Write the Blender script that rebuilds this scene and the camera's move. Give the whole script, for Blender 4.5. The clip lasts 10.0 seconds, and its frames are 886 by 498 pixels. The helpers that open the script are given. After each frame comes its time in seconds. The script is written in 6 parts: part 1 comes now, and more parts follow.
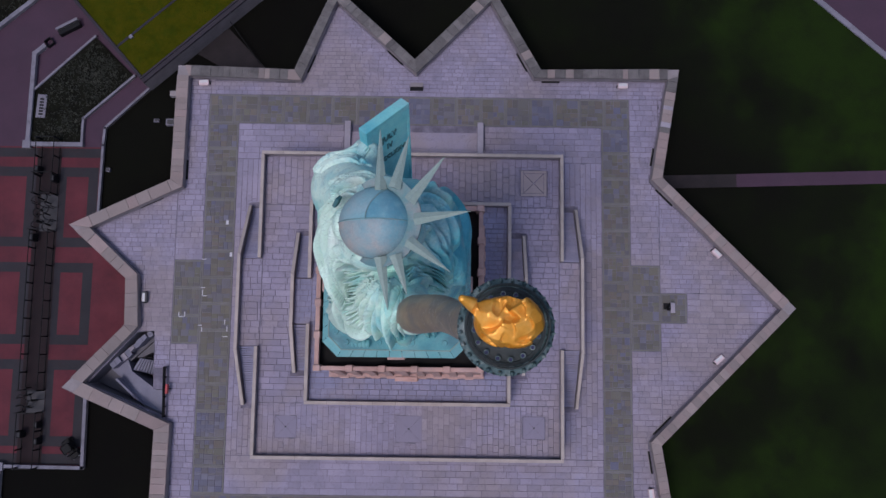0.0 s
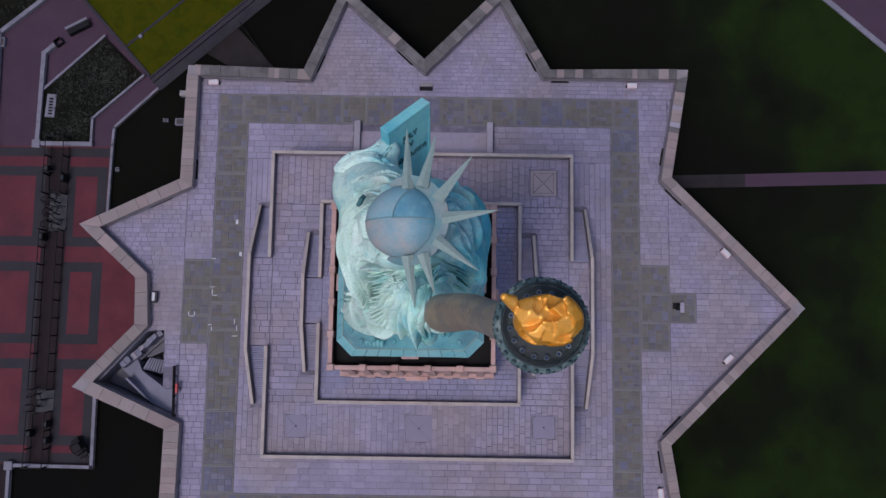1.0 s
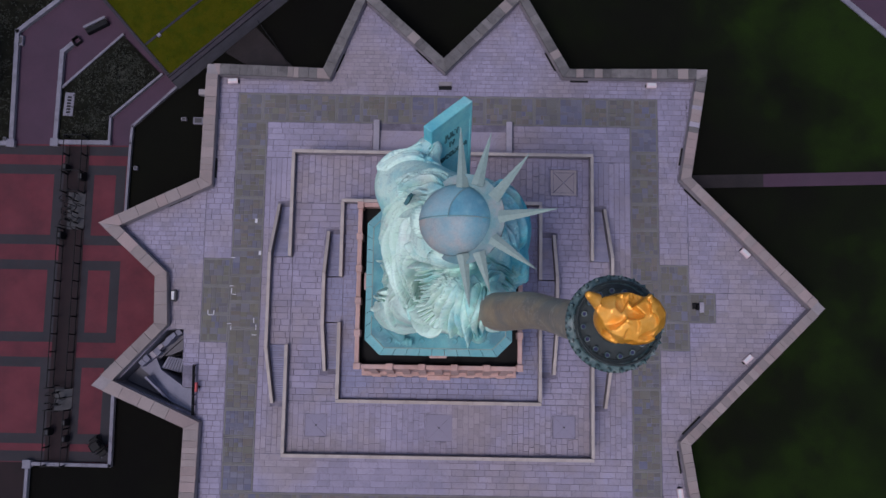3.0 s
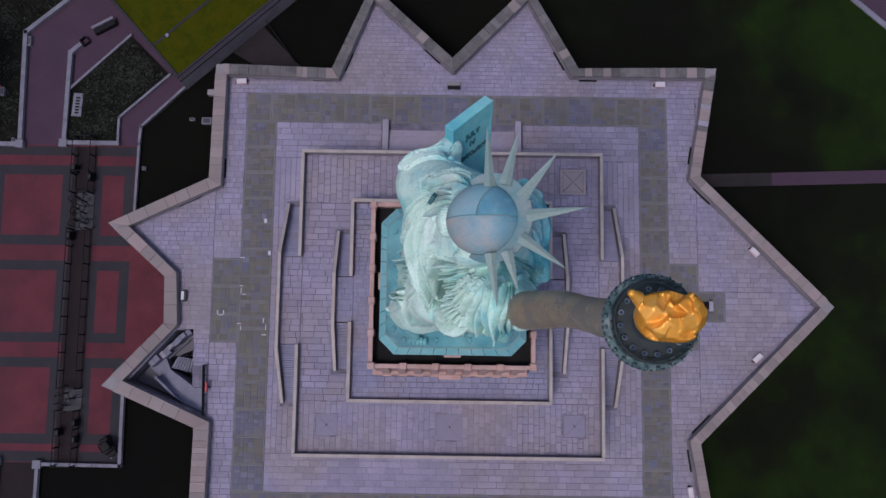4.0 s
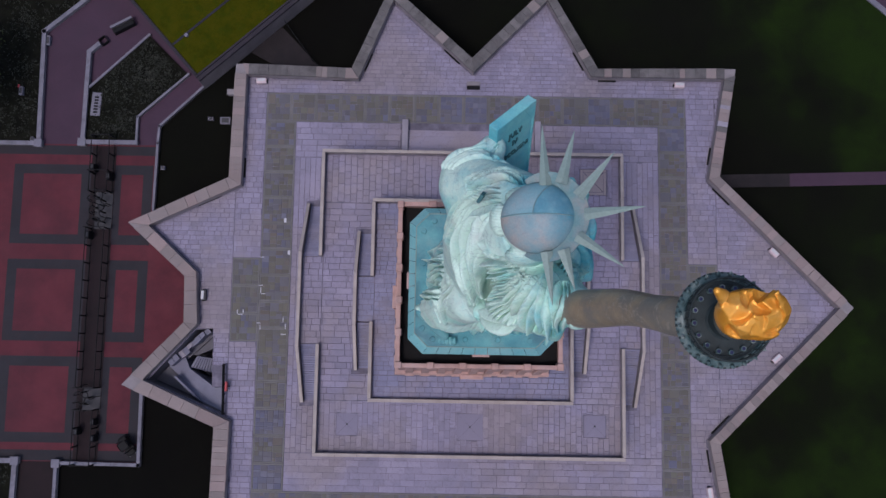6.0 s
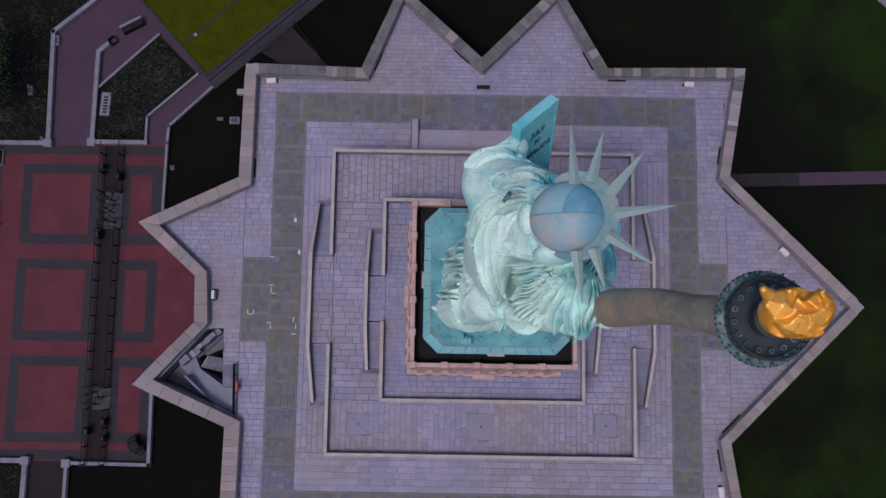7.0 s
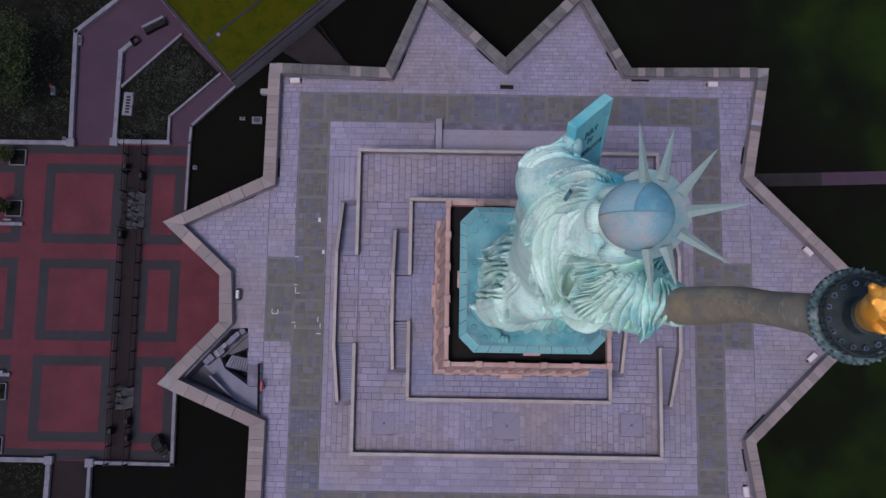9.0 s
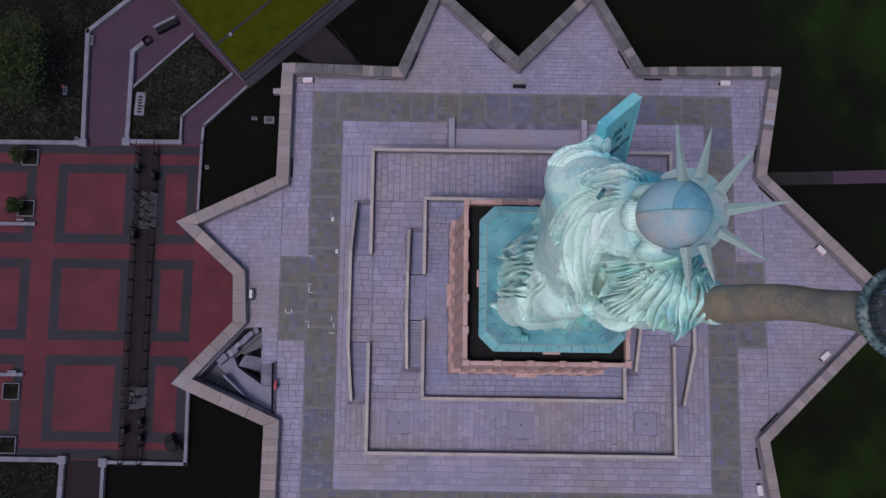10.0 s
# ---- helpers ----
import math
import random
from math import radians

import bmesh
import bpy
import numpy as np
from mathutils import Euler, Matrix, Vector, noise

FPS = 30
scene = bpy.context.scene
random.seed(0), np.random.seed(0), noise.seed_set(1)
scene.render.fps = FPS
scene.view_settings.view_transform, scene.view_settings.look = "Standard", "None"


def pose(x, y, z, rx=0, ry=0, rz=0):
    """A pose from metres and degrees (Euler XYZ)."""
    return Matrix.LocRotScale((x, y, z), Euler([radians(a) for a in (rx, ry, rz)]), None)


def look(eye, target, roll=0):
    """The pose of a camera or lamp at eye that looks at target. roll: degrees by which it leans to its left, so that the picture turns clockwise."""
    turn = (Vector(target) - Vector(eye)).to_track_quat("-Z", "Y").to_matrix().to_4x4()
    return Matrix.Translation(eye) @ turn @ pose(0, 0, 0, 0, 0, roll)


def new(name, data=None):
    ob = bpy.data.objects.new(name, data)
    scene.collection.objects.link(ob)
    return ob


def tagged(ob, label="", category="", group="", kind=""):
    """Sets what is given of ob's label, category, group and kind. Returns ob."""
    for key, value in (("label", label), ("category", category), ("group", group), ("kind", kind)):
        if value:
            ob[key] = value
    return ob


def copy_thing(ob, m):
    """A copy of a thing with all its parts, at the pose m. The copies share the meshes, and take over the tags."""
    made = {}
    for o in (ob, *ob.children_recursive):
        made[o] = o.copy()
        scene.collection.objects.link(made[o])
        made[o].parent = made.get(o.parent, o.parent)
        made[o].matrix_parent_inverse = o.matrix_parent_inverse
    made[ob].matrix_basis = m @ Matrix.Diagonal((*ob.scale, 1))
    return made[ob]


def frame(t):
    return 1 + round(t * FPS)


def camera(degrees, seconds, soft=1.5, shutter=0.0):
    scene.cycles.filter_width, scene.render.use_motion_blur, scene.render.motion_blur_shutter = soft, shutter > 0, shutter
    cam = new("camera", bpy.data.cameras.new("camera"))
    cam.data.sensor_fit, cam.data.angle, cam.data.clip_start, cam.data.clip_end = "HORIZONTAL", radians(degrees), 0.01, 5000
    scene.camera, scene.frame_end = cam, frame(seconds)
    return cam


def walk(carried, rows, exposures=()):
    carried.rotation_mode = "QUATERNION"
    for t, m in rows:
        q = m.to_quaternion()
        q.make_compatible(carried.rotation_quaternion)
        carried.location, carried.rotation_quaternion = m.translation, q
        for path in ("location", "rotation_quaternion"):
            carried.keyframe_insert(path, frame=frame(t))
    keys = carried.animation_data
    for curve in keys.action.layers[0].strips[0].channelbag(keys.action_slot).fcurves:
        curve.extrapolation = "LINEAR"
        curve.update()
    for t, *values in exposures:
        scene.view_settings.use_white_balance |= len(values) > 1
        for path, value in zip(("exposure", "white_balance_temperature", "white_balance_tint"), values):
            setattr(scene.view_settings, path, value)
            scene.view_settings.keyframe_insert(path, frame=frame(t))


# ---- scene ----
cam = camera(54.2, 10.0)
PATH = [
    (0, (3.651, -5.563, 110.136), (3.651, -5.323, 108.151), 0.8),
    (0.5, (3.119, -5.598, 110.194), (3.119, -5.358, 108.208), 0.8),
    (1, (2.565, -5.634, 110.226), (2.564, -5.394, 108.241), 0.6),
    (1.5, (2.038, -5.666, 110.227), (2.037, -5.425, 108.241), 0.5),
    (2, (1.463, -5.69, 110.192), (1.461, -5.45, 108.207), 0.4),
    (2.5, (0.932, -5.703, 110.172), (0.929, -5.463, 108.186), 0.3),
    (4, (-0.767, -5.765, 110.235), (-0.77, -5.526, 108.249), 0.1),
    (4.5, (-1.285, -5.802, 110.262), (-1.288, -5.562, 108.277), 0.1),
    (5, (-1.913, -5.843, 110.285), (-1.916, -5.602, 108.3), 0.0),
    (5.5, (-2.438, -5.88, 110.306), (-2.442, -5.639, 108.32), 0.0),
    (7, (-4.235, -5.939, 110.291), (-4.24, -5.699, 108.305), -0.3),
    (7.5, (-4.769, -5.975, 110.302), (-4.773, -5.735, 108.317), -0.4),
    (8, (-5.569, -6.0, 110.318), (-5.573, -5.76, 108.332), -0.1),
    (8.5, (-6.286, -6.027, 110.33), (-6.29, -5.787, 108.344), -0.2),
    (9, (-7.137, -6.081, 110.346), (-7.142, -5.84, 108.36), -0.3),
    (9.5, (-7.853, -6.098, 110.39), (-7.857, -5.858, 108.405), -0.3),
    (10, (-8.72, -6.157, 110.426), (-8.725, -5.917, 108.441), -0.4),
]
walk(cam, [(t, look(eye, target, roll)) for t, eye, target, roll in PATH], [(0.0, 0.0, 6250, 19), (10.0, 0.0, 6250, 19)])

# ---- light ----
world = bpy.data.worlds.new("sky")
scene.world = world
world.use_nodes = True
wn = world.node_tree
sky = wn.nodes.new("ShaderNodeTexSky")
sky.sky_type = "NISHITA"
sky.sun_disc = False
sky.sun_elevation, sky.sun_rotation = radians(68), radians(222)
sky.air_density, sky.dust_density, sky.ozone_density = 1.2, 2.4, 1.0
wn.nodes["Background"].inputs["Strength"].default_value = 0.116
wn.links.new(sky.outputs["Color"], wn.nodes["Background"].inputs["Color"])
sun = new("sun", bpy.data.lights.new("sun", "SUN"))
sun.data.energy, sun.data.angle, sun.data.color = 1.3, radians(14), (1.0, 0.95, 0.92)
sun.matrix_world = look((-27, -30, 100), (0, 0, 0))

# ---- materials ----


def mat(name, colors, scale=1.0, rough=0.8, metal=0.0, bump=0.2, fine=25.0, rand="", spread=0.25, stain=None, stain_scale=0.3, stain_amt=0.5, spec=0.35, tints=(), stain_at=(0.47, 0.68), lean=None, drift=None, blot=None, veins=None):
    """A weathered surface: colours mixed by coarse noise, fine grain, stains, and a random tone per piece; lean and
    drift shift stain and colour towards one side.
    """
    m = bpy.data.materials.new(name)
    m.use_nodes = True
    nt, p = m.node_tree, m.node_tree.nodes["Principled BSDF"]
    nodes, links = nt.nodes, nt.links
    co = nodes.new("ShaderNodeTexCoord").outputs["Object"] if rand != "object" else nodes.new("ShaderNodeNewGeometry").outputs["Position"]
    n1 = nodes.new("ShaderNodeTexNoise")
    n1.inputs["Scale"].default_value, n1.inputs["Detail"].default_value, n1.inputs["Roughness"].default_value = scale, 6, 0.62
    links.new(co, n1.inputs["Vector"])
    ramp = nodes.new("ShaderNodeValToRGB")
    els = ramp.color_ramp.elements
    while len(els) < len(colors):
        els.new(0.5)
    for i, c in enumerate(colors):
        els[i].position = 0.3 + 0.4 * i / max(1, len(colors) - 1)
        els[i].color = (*c, 1)
    first = n1.outputs["Fac"]
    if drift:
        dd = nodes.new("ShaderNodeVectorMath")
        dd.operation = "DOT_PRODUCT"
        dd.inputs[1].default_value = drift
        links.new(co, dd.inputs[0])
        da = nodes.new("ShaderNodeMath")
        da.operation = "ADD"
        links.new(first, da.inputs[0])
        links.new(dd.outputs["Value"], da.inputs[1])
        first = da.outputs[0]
    links.new(first, ramp.inputs["Fac"])
    col = ramp.outputs["Color"]
    n2 = nodes.new("ShaderNodeTexNoise")
    n2.inputs["Scale"].default_value, n2.inputs["Detail"].default_value = fine, 4
    links.new(co, n2.inputs["Vector"])
    if stain:
        n3 = nodes.new("ShaderNodeTexNoise")
        n3.inputs["Scale"].default_value, n3.inputs["Detail"].default_value, n3.inputs["Roughness"].default_value = stain_scale, 8, 0.7
        links.new(co, n3.inputs["Vector"])
        mr = nodes.new("ShaderNodeMapRange")
        mr.inputs["From Min"].default_value, mr.inputs["From Max"].default_value, mr.inputs["To Max"].default_value = *stain_at, stain_amt
        level = n3.outputs["Fac"]
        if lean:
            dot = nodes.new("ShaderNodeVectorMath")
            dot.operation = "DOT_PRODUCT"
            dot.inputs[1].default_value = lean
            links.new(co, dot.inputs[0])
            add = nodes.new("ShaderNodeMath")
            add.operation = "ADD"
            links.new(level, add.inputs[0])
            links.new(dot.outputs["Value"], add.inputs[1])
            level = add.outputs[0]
        links.new(level, mr.inputs["Value"])
        mx = nodes.new("ShaderNodeMix")
        mx.data_type = "RGBA"
        links.new(mr.outputs["Result"], mx.inputs["Factor"])
        links.new(col, mx.inputs[6])
        mx.inputs[7].default_value = (*stain, 1)
        col = mx.outputs[2]
    for layer, thin in ((blot, False), (veins, True)):
        if not layer:
            continue
        tint, size, lo, hi, amt = layer
        n4 = nodes.new("ShaderNodeTexNoise")
        n4.inputs["Scale"].default_value, n4.inputs["Detail"].default_value, n4.inputs["Roughness"].default_value = size, 5, 0.6
        n4.inputs["Distortion"].default_value = 1.2 if thin else 0.3
        links.new(co, n4.inputs["Vector"])
        level = n4.outputs["Fac"]
        if thin:
            sub = nodes.new("ShaderNodeMath")
            sub.operation = "SUBTRACT"
            sub.inputs[1].default_value = 0.5
            links.new(level, sub.inputs[0])
            ab = nodes.new("ShaderNodeMath")
            ab.operation = "ABSOLUTE"
            links.new(sub.outputs[0], ab.inputs[0])
            level = ab.outputs[0]
        m4 = nodes.new("ShaderNodeMapRange")
        m4.inputs["From Min"].default_value, m4.inputs["From Max"].default_value, m4.inputs["To Max"].default_value = lo, hi, amt
        links.new(level, m4.inputs["Value"])
        x4 = nodes.new("ShaderNodeMix")
        x4.data_type = "RGBA"
        links.new(m4.outputs["Result"], x4.inputs["Factor"])
        links.new(col, x4.inputs[6])
        x4.inputs[7].default_value = (*tint, 1)
        col = x4.outputs[2]
    hsv = nodes.new("ShaderNodeHueSaturation")
    links.new(col, hsv.inputs["Color"])
    tone = nodes.new("ShaderNodeMath")
    tone.operation = "MULTIPLY_ADD"
    tone.inputs[1].default_value, tone.inputs[2].default_value = 0.3, 0.85
    links.new(n2.outputs["Fac"], tone.inputs[0])
    val = tone.outputs[0]
    if tints:
        src = nodes.new("ShaderNodeObjectInfo").outputs["Random"] if rand == "object" else nodes.new("ShaderNodeNewGeometry").outputs["Random Per Island"]
        mul = nodes.new("ShaderNodeMath")
        mul.operation = "MULTIPLY"
        mul.inputs[1].default_value = 7.31
        fr = nodes.new("ShaderNodeMath")
        fr.operation = "FRACT"
        links.new(src, mul.inputs[0])
        links.new(mul.outputs[0], fr.inputs[0])
        tr = nodes.new("ShaderNodeValToRGB")
        tr.color_ramp.interpolation = "CONSTANT"
        te = tr.color_ramp.elements
        while len(te) < len(tints):
            te.new(0.5)
        for i, c in enumerate(tints):
            te[i].position = i / len(tints)
            te[i].color = (*c, 1)
        links.new(fr.outputs[0], tr.inputs["Fac"])
        tm = nodes.new("ShaderNodeMix")
        tm.data_type = "RGBA"
        tm.inputs["Factor"].default_value = 0.6
        links.new(col, tm.inputs[6])
        links.new(tr.outputs["Color"], tm.inputs[7])
        links.new(tm.outputs[2], hsv.inputs["Color"])
    if rand:
        r = nodes.new("ShaderNodeObjectInfo").outputs["Random"] if rand == "object" else nodes.new("ShaderNodeNewGeometry").outputs["Random Per Island"]
        rr = nodes.new("ShaderNodeMath")
        rr.operation = "MULTIPLY_ADD"
        rr.inputs[1].default_value, rr.inputs[2].default_value = spread, 1 - spread / 2
        links.new(r, rr.inputs[0])
        mm = nodes.new("ShaderNodeMath")
        mm.operation = "MULTIPLY"
        links.new(val, mm.inputs[0])
        links.new(rr.outputs[0], mm.inputs[1])
        val = mm.outputs[0]
    links.new(val, hsv.inputs["Value"])
    links.new(hsv.outputs["Color"], p.inputs["Base Color"])
    p.inputs["Roughness"].default_value, p.inputs["Metallic"].default_value = rough, metal
    p.inputs["Specular IOR Level"].default_value = spec
    if bump:
        b = nodes.new("ShaderNodeBump")
        b.inputs["Strength"].default_value, b.inputs["Distance"].default_value = bump, 0.05
        links.new(n2.outputs["Fac"], b.inputs["Height"])
        links.new(b.outputs["Normal"], p.inputs["Normal"])
    return m


STONE = mat("terrace_stone", [(0.2185, 0.1995, 0.2755), (0.266, 0.2403, 0.3277), (0.3087, 0.2755, 0.3629)], 0.25, rand="island", spread=0.20, stain=(0.175, 0.165, 0.215), stain_scale=0.5, stain_amt=0.6, blot=((0.255, 0.215, 0.225), 0.09, 0.46, 0.62, 0.7), veins=((0.11, 0.10, 0.13), 0.55, 0.016, 0.0, 0.35))
STONE_P = mat("terrace_stone_piece", [(0.2185, 0.1995, 0.2755), (0.266, 0.2403, 0.3277), (0.3087, 0.2755, 0.3629)], 0.25, rand="object", spread=0.20, stain=(0.175, 0.165, 0.215), stain_scale=0.5, stain_amt=0.6, blot=((0.255, 0.215, 0.225), 0.09, 0.46, 0.62, 0.7), veins=((0.11, 0.10, 0.13), 0.55, 0.016, 0.0, 0.35))
BLUESTONE = mat("blue_stone", [(0.1947, 0.1976, 0.2992), (0.2327, 0.2308, 0.3344), (0.2707, 0.2584, 0.3591)], 0.3, rand="island", spread=0.14, stain=(0.16, 0.16, 0.235), stain_scale=0.4, blot=((0.23, 0.20, 0.22), 0.2, 0.50, 0.64, 0.6), veins=((0.10, 0.10, 0.14), 0.6, 0.016, 0.0, 0.3))
BLUESTONE_P = mat("blue_stone_piece", [(0.1947, 0.1976, 0.2992), (0.2327, 0.2308, 0.3344), (0.2707, 0.2584, 0.3591)], 0.3, rand="object", spread=0.14, stain=(0.16, 0.16, 0.235), stain_scale=0.4, blot=((0.23, 0.20, 0.22), 0.2, 0.50, 0.64, 0.6), veins=((0.10, 0.10, 0.14), 0.6, 0.016, 0.0, 0.3))
MORTAR = mat("mortar", [(0.092, 0.084, 0.110), (0.145, 0.131, 0.172), (0.22, 0.20, 0.262)], 0.7, rough=0.95)
SLATE = mat("slate_tile", [(0.105, 0.105, 0.095), (0.14, 0.135, 0.15), (0.155, 0.14, 0.115)], 0.4, rand="island", spread=0.24, stain=(0.12, 0.112, 0.08), stain_scale=0.5, stain_amt=0.6, tints=[(0.115, 0.108, 0.085), (0.105, 0.105, 0.13), (0.125, 0.115, 0.09), (0.108, 0.104, 0.10), (0.125, 0.12, 0.155), (0.135, 0.112, 0.095), (0.12, 0.118, 0.09)], blot=((0.118, 0.105, 0.075), 0.22, 0.50, 0.66, 0.5))
SLATE_P = mat("slate_tile_piece", [(0.105, 0.105, 0.095), (0.14, 0.135, 0.15), (0.155, 0.14, 0.115)], 0.4, rand="object", spread=0.24, stain=(0.12, 0.112, 0.08), stain_scale=0.5, stain_amt=0.6, tints=[(0.115, 0.108, 0.085), (0.105, 0.105, 0.13), (0.125, 0.115, 0.09), (0.108, 0.104, 0.10), (0.125, 0.12, 0.155), (0.135, 0.112, 0.095), (0.12, 0.118, 0.09)], blot=((0.118, 0.105, 0.075), 0.22, 0.50, 0.66, 0.5))
BLUESLATE = mat("blue_slate_tile", [(0.10, 0.105, 0.15), (0.13, 0.13, 0.18), (0.15, 0.145, 0.19)], 0.4, rand="island", spread=0.24, stain=(0.12, 0.112, 0.08), stain_scale=0.5, stain_amt=0.6, tints=[(0.105, 0.11, 0.165), (0.13, 0.128, 0.165), (0.10, 0.105, 0.145), (0.145, 0.142, 0.19), (0.12, 0.112, 0.125), (0.105, 0.11, 0.17)], blot=((0.118, 0.105, 0.075), 0.22, 0.50, 0.66, 0.5))
BLUESLATE_P = mat("blue_slate_tile_piece", [(0.10, 0.105, 0.15), (0.13, 0.13, 0.18), (0.15, 0.145, 0.19)], 0.4, rand="object", spread=0.24, stain=(0.12, 0.112, 0.08), stain_scale=0.5, stain_amt=0.6, tints=[(0.105, 0.11, 0.165), (0.13, 0.128, 0.165), (0.10, 0.105, 0.145), (0.145, 0.142, 0.19), (0.12, 0.112, 0.125), (0.105, 0.11, 0.17)], blot=((0.118, 0.105, 0.075), 0.22, 0.50, 0.66, 0.5))
COPING = mat("coping_granite", [(0.1995, 0.1568, 0.1568), (0.266, 0.209, 0.209), (0.304, 0.228, 0.228)], 0.12, rand="object", spread=0.24, stain=(0.1425, 0.1187, 0.114), stain_scale=0.5, tints=[(0.235, 0.19, 0.18), (0.255, 0.195, 0.187), (0.21, 0.182, 0.172), (0.245, 0.208, 0.196), (0.185, 0.163, 0.156), (0.23, 0.193, 0.184)])
COPING_GREY = mat("coping_granite_grey", [(0.1008, 0.0936, 0.0936), (0.1368, 0.126, 0.126), (0.1728, 0.1548, 0.1548)], 0.4, rand="object", spread=0.4, stain=(0.0648, 0.05904, 0.0576), stain_scale=0.7, stain_amt=0.7)
COPING_PALE = mat("coping_granite_pale", [(0.27, 0.25, 0.30), (0.34, 0.31, 0.36)], 0.4, rand="object", spread=0.2, stain=(0.2, 0.18, 0.2), stain_scale=0.7)
WALLSTONE = mat("wall_granite", [(0.20, 0.18, 0.19), (0.28, 0.25, 0.26)], 0.5, bump=0.4, fine=8)
CAP = mat("parapet_cap", [(0.31, 0.27, 0.25), (0.42, 0.365, 0.34)], 0.6, rand="island", spread=0.2)
PINK = mat("pink_granite", [(0.3927, 0.2431, 0.2151), (0.4862, 0.3086, 0.2712), (0.4675, 0.3272, 0.3086)], 0.5, rand="island", spread=0.2, stain=(0.2338, 0.1683, 0.159), stain_scale=0.6)
# Near-black puts the shade of the deep walkway round the plinth into the colour.
DARKGAP = mat("dark_gap", [(0.0048, 0.0048, 0.0054), (0.0108, 0.0096, 0.0096)], 0.6, rough=0.9)
# Near-black over most of the lawn; drift turns it greener towards +x.
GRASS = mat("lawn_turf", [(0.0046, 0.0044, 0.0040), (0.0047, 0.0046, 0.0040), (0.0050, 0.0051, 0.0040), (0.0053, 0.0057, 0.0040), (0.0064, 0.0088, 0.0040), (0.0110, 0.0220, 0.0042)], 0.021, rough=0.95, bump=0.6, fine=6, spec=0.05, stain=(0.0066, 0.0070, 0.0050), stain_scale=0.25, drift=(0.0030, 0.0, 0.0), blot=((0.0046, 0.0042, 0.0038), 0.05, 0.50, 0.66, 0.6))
BED = mat("planting_soil", [(0.0048, 0.0048, 0.0040), (0.0080, 0.0082, 0.0064), (0.0125, 0.0125, 0.0095)], 0.5, rough=0.95, bump=0.6, fine=5, spec=0.05, stain=(0.016, 0.018, 0.0115), stain_scale=1.2, blot=((0.030, 0.029, 0.025), 1.6, 0.60, 0.72, 0.7))
SEDUM = mat("sedum_roof", [(0.02804, 0.03247, 0.001181), (0.0428, 0.04428, 0.001624), (0.05461, 0.04871, 0.002657)], 0.6, rough=0.95, bump=0.8, fine=5, spec=0.05, stain=(0.028, 0.042, 0.0024), stain_scale=0.8, stain_amt=0.7)
RED = mat("red_pavement", [(0.0759, 0.01417, 0.02214), (0.09741, 0.01834, 0.02719), (0.11, 0.0234, 0.03314)], 0.25, rough=0.85, bump=0.1, stain=(0.050, 0.0135, 0.0205), stain_scale=0.2, blot=((0.046, 0.012, 0.018), 0.08, 0.50, 0.68, 0.6))
GREYBAND = mat("grey_pavement", [(0.0185, 0.0175, 0.0225), (0.027, 0.0255, 0.0315)], 0.3, rough=0.85, bump=0.1, stain=(0.026, 0.017, 0.021), stain_scale=0.4, stain_amt=0.6)
MAUVE = mat("mauve_path", [(0.048, 0.0255, 0.0435), (0.06225, 0.03225, 0.05475)], 0.3, rough=0.85, bump=0.1, stain=(0.050, 0.029, 0.047), stain_scale=0.35, stain_amt=0.8)
PATHGREY = mat("stone_path", [(0.015, 0.012, 0.0135), (0.025, 0.0195, 0.0215)], 0.4, rough=0.9, stain=(0.012, 0.011, 0.013), stain_scale=0.5)
WHITEWALL = mat("pale_wall", [(0.15, 0.145, 0.178), (0.21, 0.20, 0.245)], 0.5, stain=(0.10, 0.096, 0.112), stain_scale=0.9, stain_amt=0.7)
STEEL = mat("black_steel", [(0.008, 0.008, 0.009), (0.014, 0.014, 0.016)], 1.0, rough=0.6, bump=0, spec=0.12)
ROOFEDGE = mat("roof_edge", [(0.02371, 0.01912, 0.02601), (0.03251, 0.02601, 0.03442)], 0.4)
GLASS = mat("lamp_glass", [(0.5, 0.5, 0.52), (0.6, 0.6, 0.62)], 1.0, rough=0.2, bump=0)
PINKBOX = mat("pale_housing", [(0.55, 0.42, 0.44), (0.62, 0.5, 0.52)], 1.0, rough=0.5, bump=0)
SIGNRED = mat("red_paint", [(0.35, 0.04, 0.05), (0.4, 0.05, 0.06)], 1.0, rough=0.5, bump=0)
PAINT = mat("white_paint", [(0.45, 0.45, 0.5), (0.6, 0.6, 0.65)], 2.0, rough=0.7, bump=0)
LEAF = mat("leaves", [(0.010, 0.018, 0.004), (0.024, 0.036, 0.007), (0.045, 0.05, 0.010)], 0.6, rough=0.8, rand="island", spread=0.8, bump=0)
BARK = mat("bark", [(0.04, 0.03, 0.025), (0.07, 0.055, 0.045)], 2.0, rough=0.9, bump=0.5)
# Verdigris; lean and drift also paint its sunlit -x, -y side paler.
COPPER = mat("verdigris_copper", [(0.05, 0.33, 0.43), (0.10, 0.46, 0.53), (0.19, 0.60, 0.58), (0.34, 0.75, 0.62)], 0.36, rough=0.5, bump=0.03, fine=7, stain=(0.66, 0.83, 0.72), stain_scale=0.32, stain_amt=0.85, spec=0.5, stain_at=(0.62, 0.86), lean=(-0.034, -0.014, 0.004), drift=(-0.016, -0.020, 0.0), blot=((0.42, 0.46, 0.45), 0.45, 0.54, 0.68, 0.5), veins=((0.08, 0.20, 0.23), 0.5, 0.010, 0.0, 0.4))
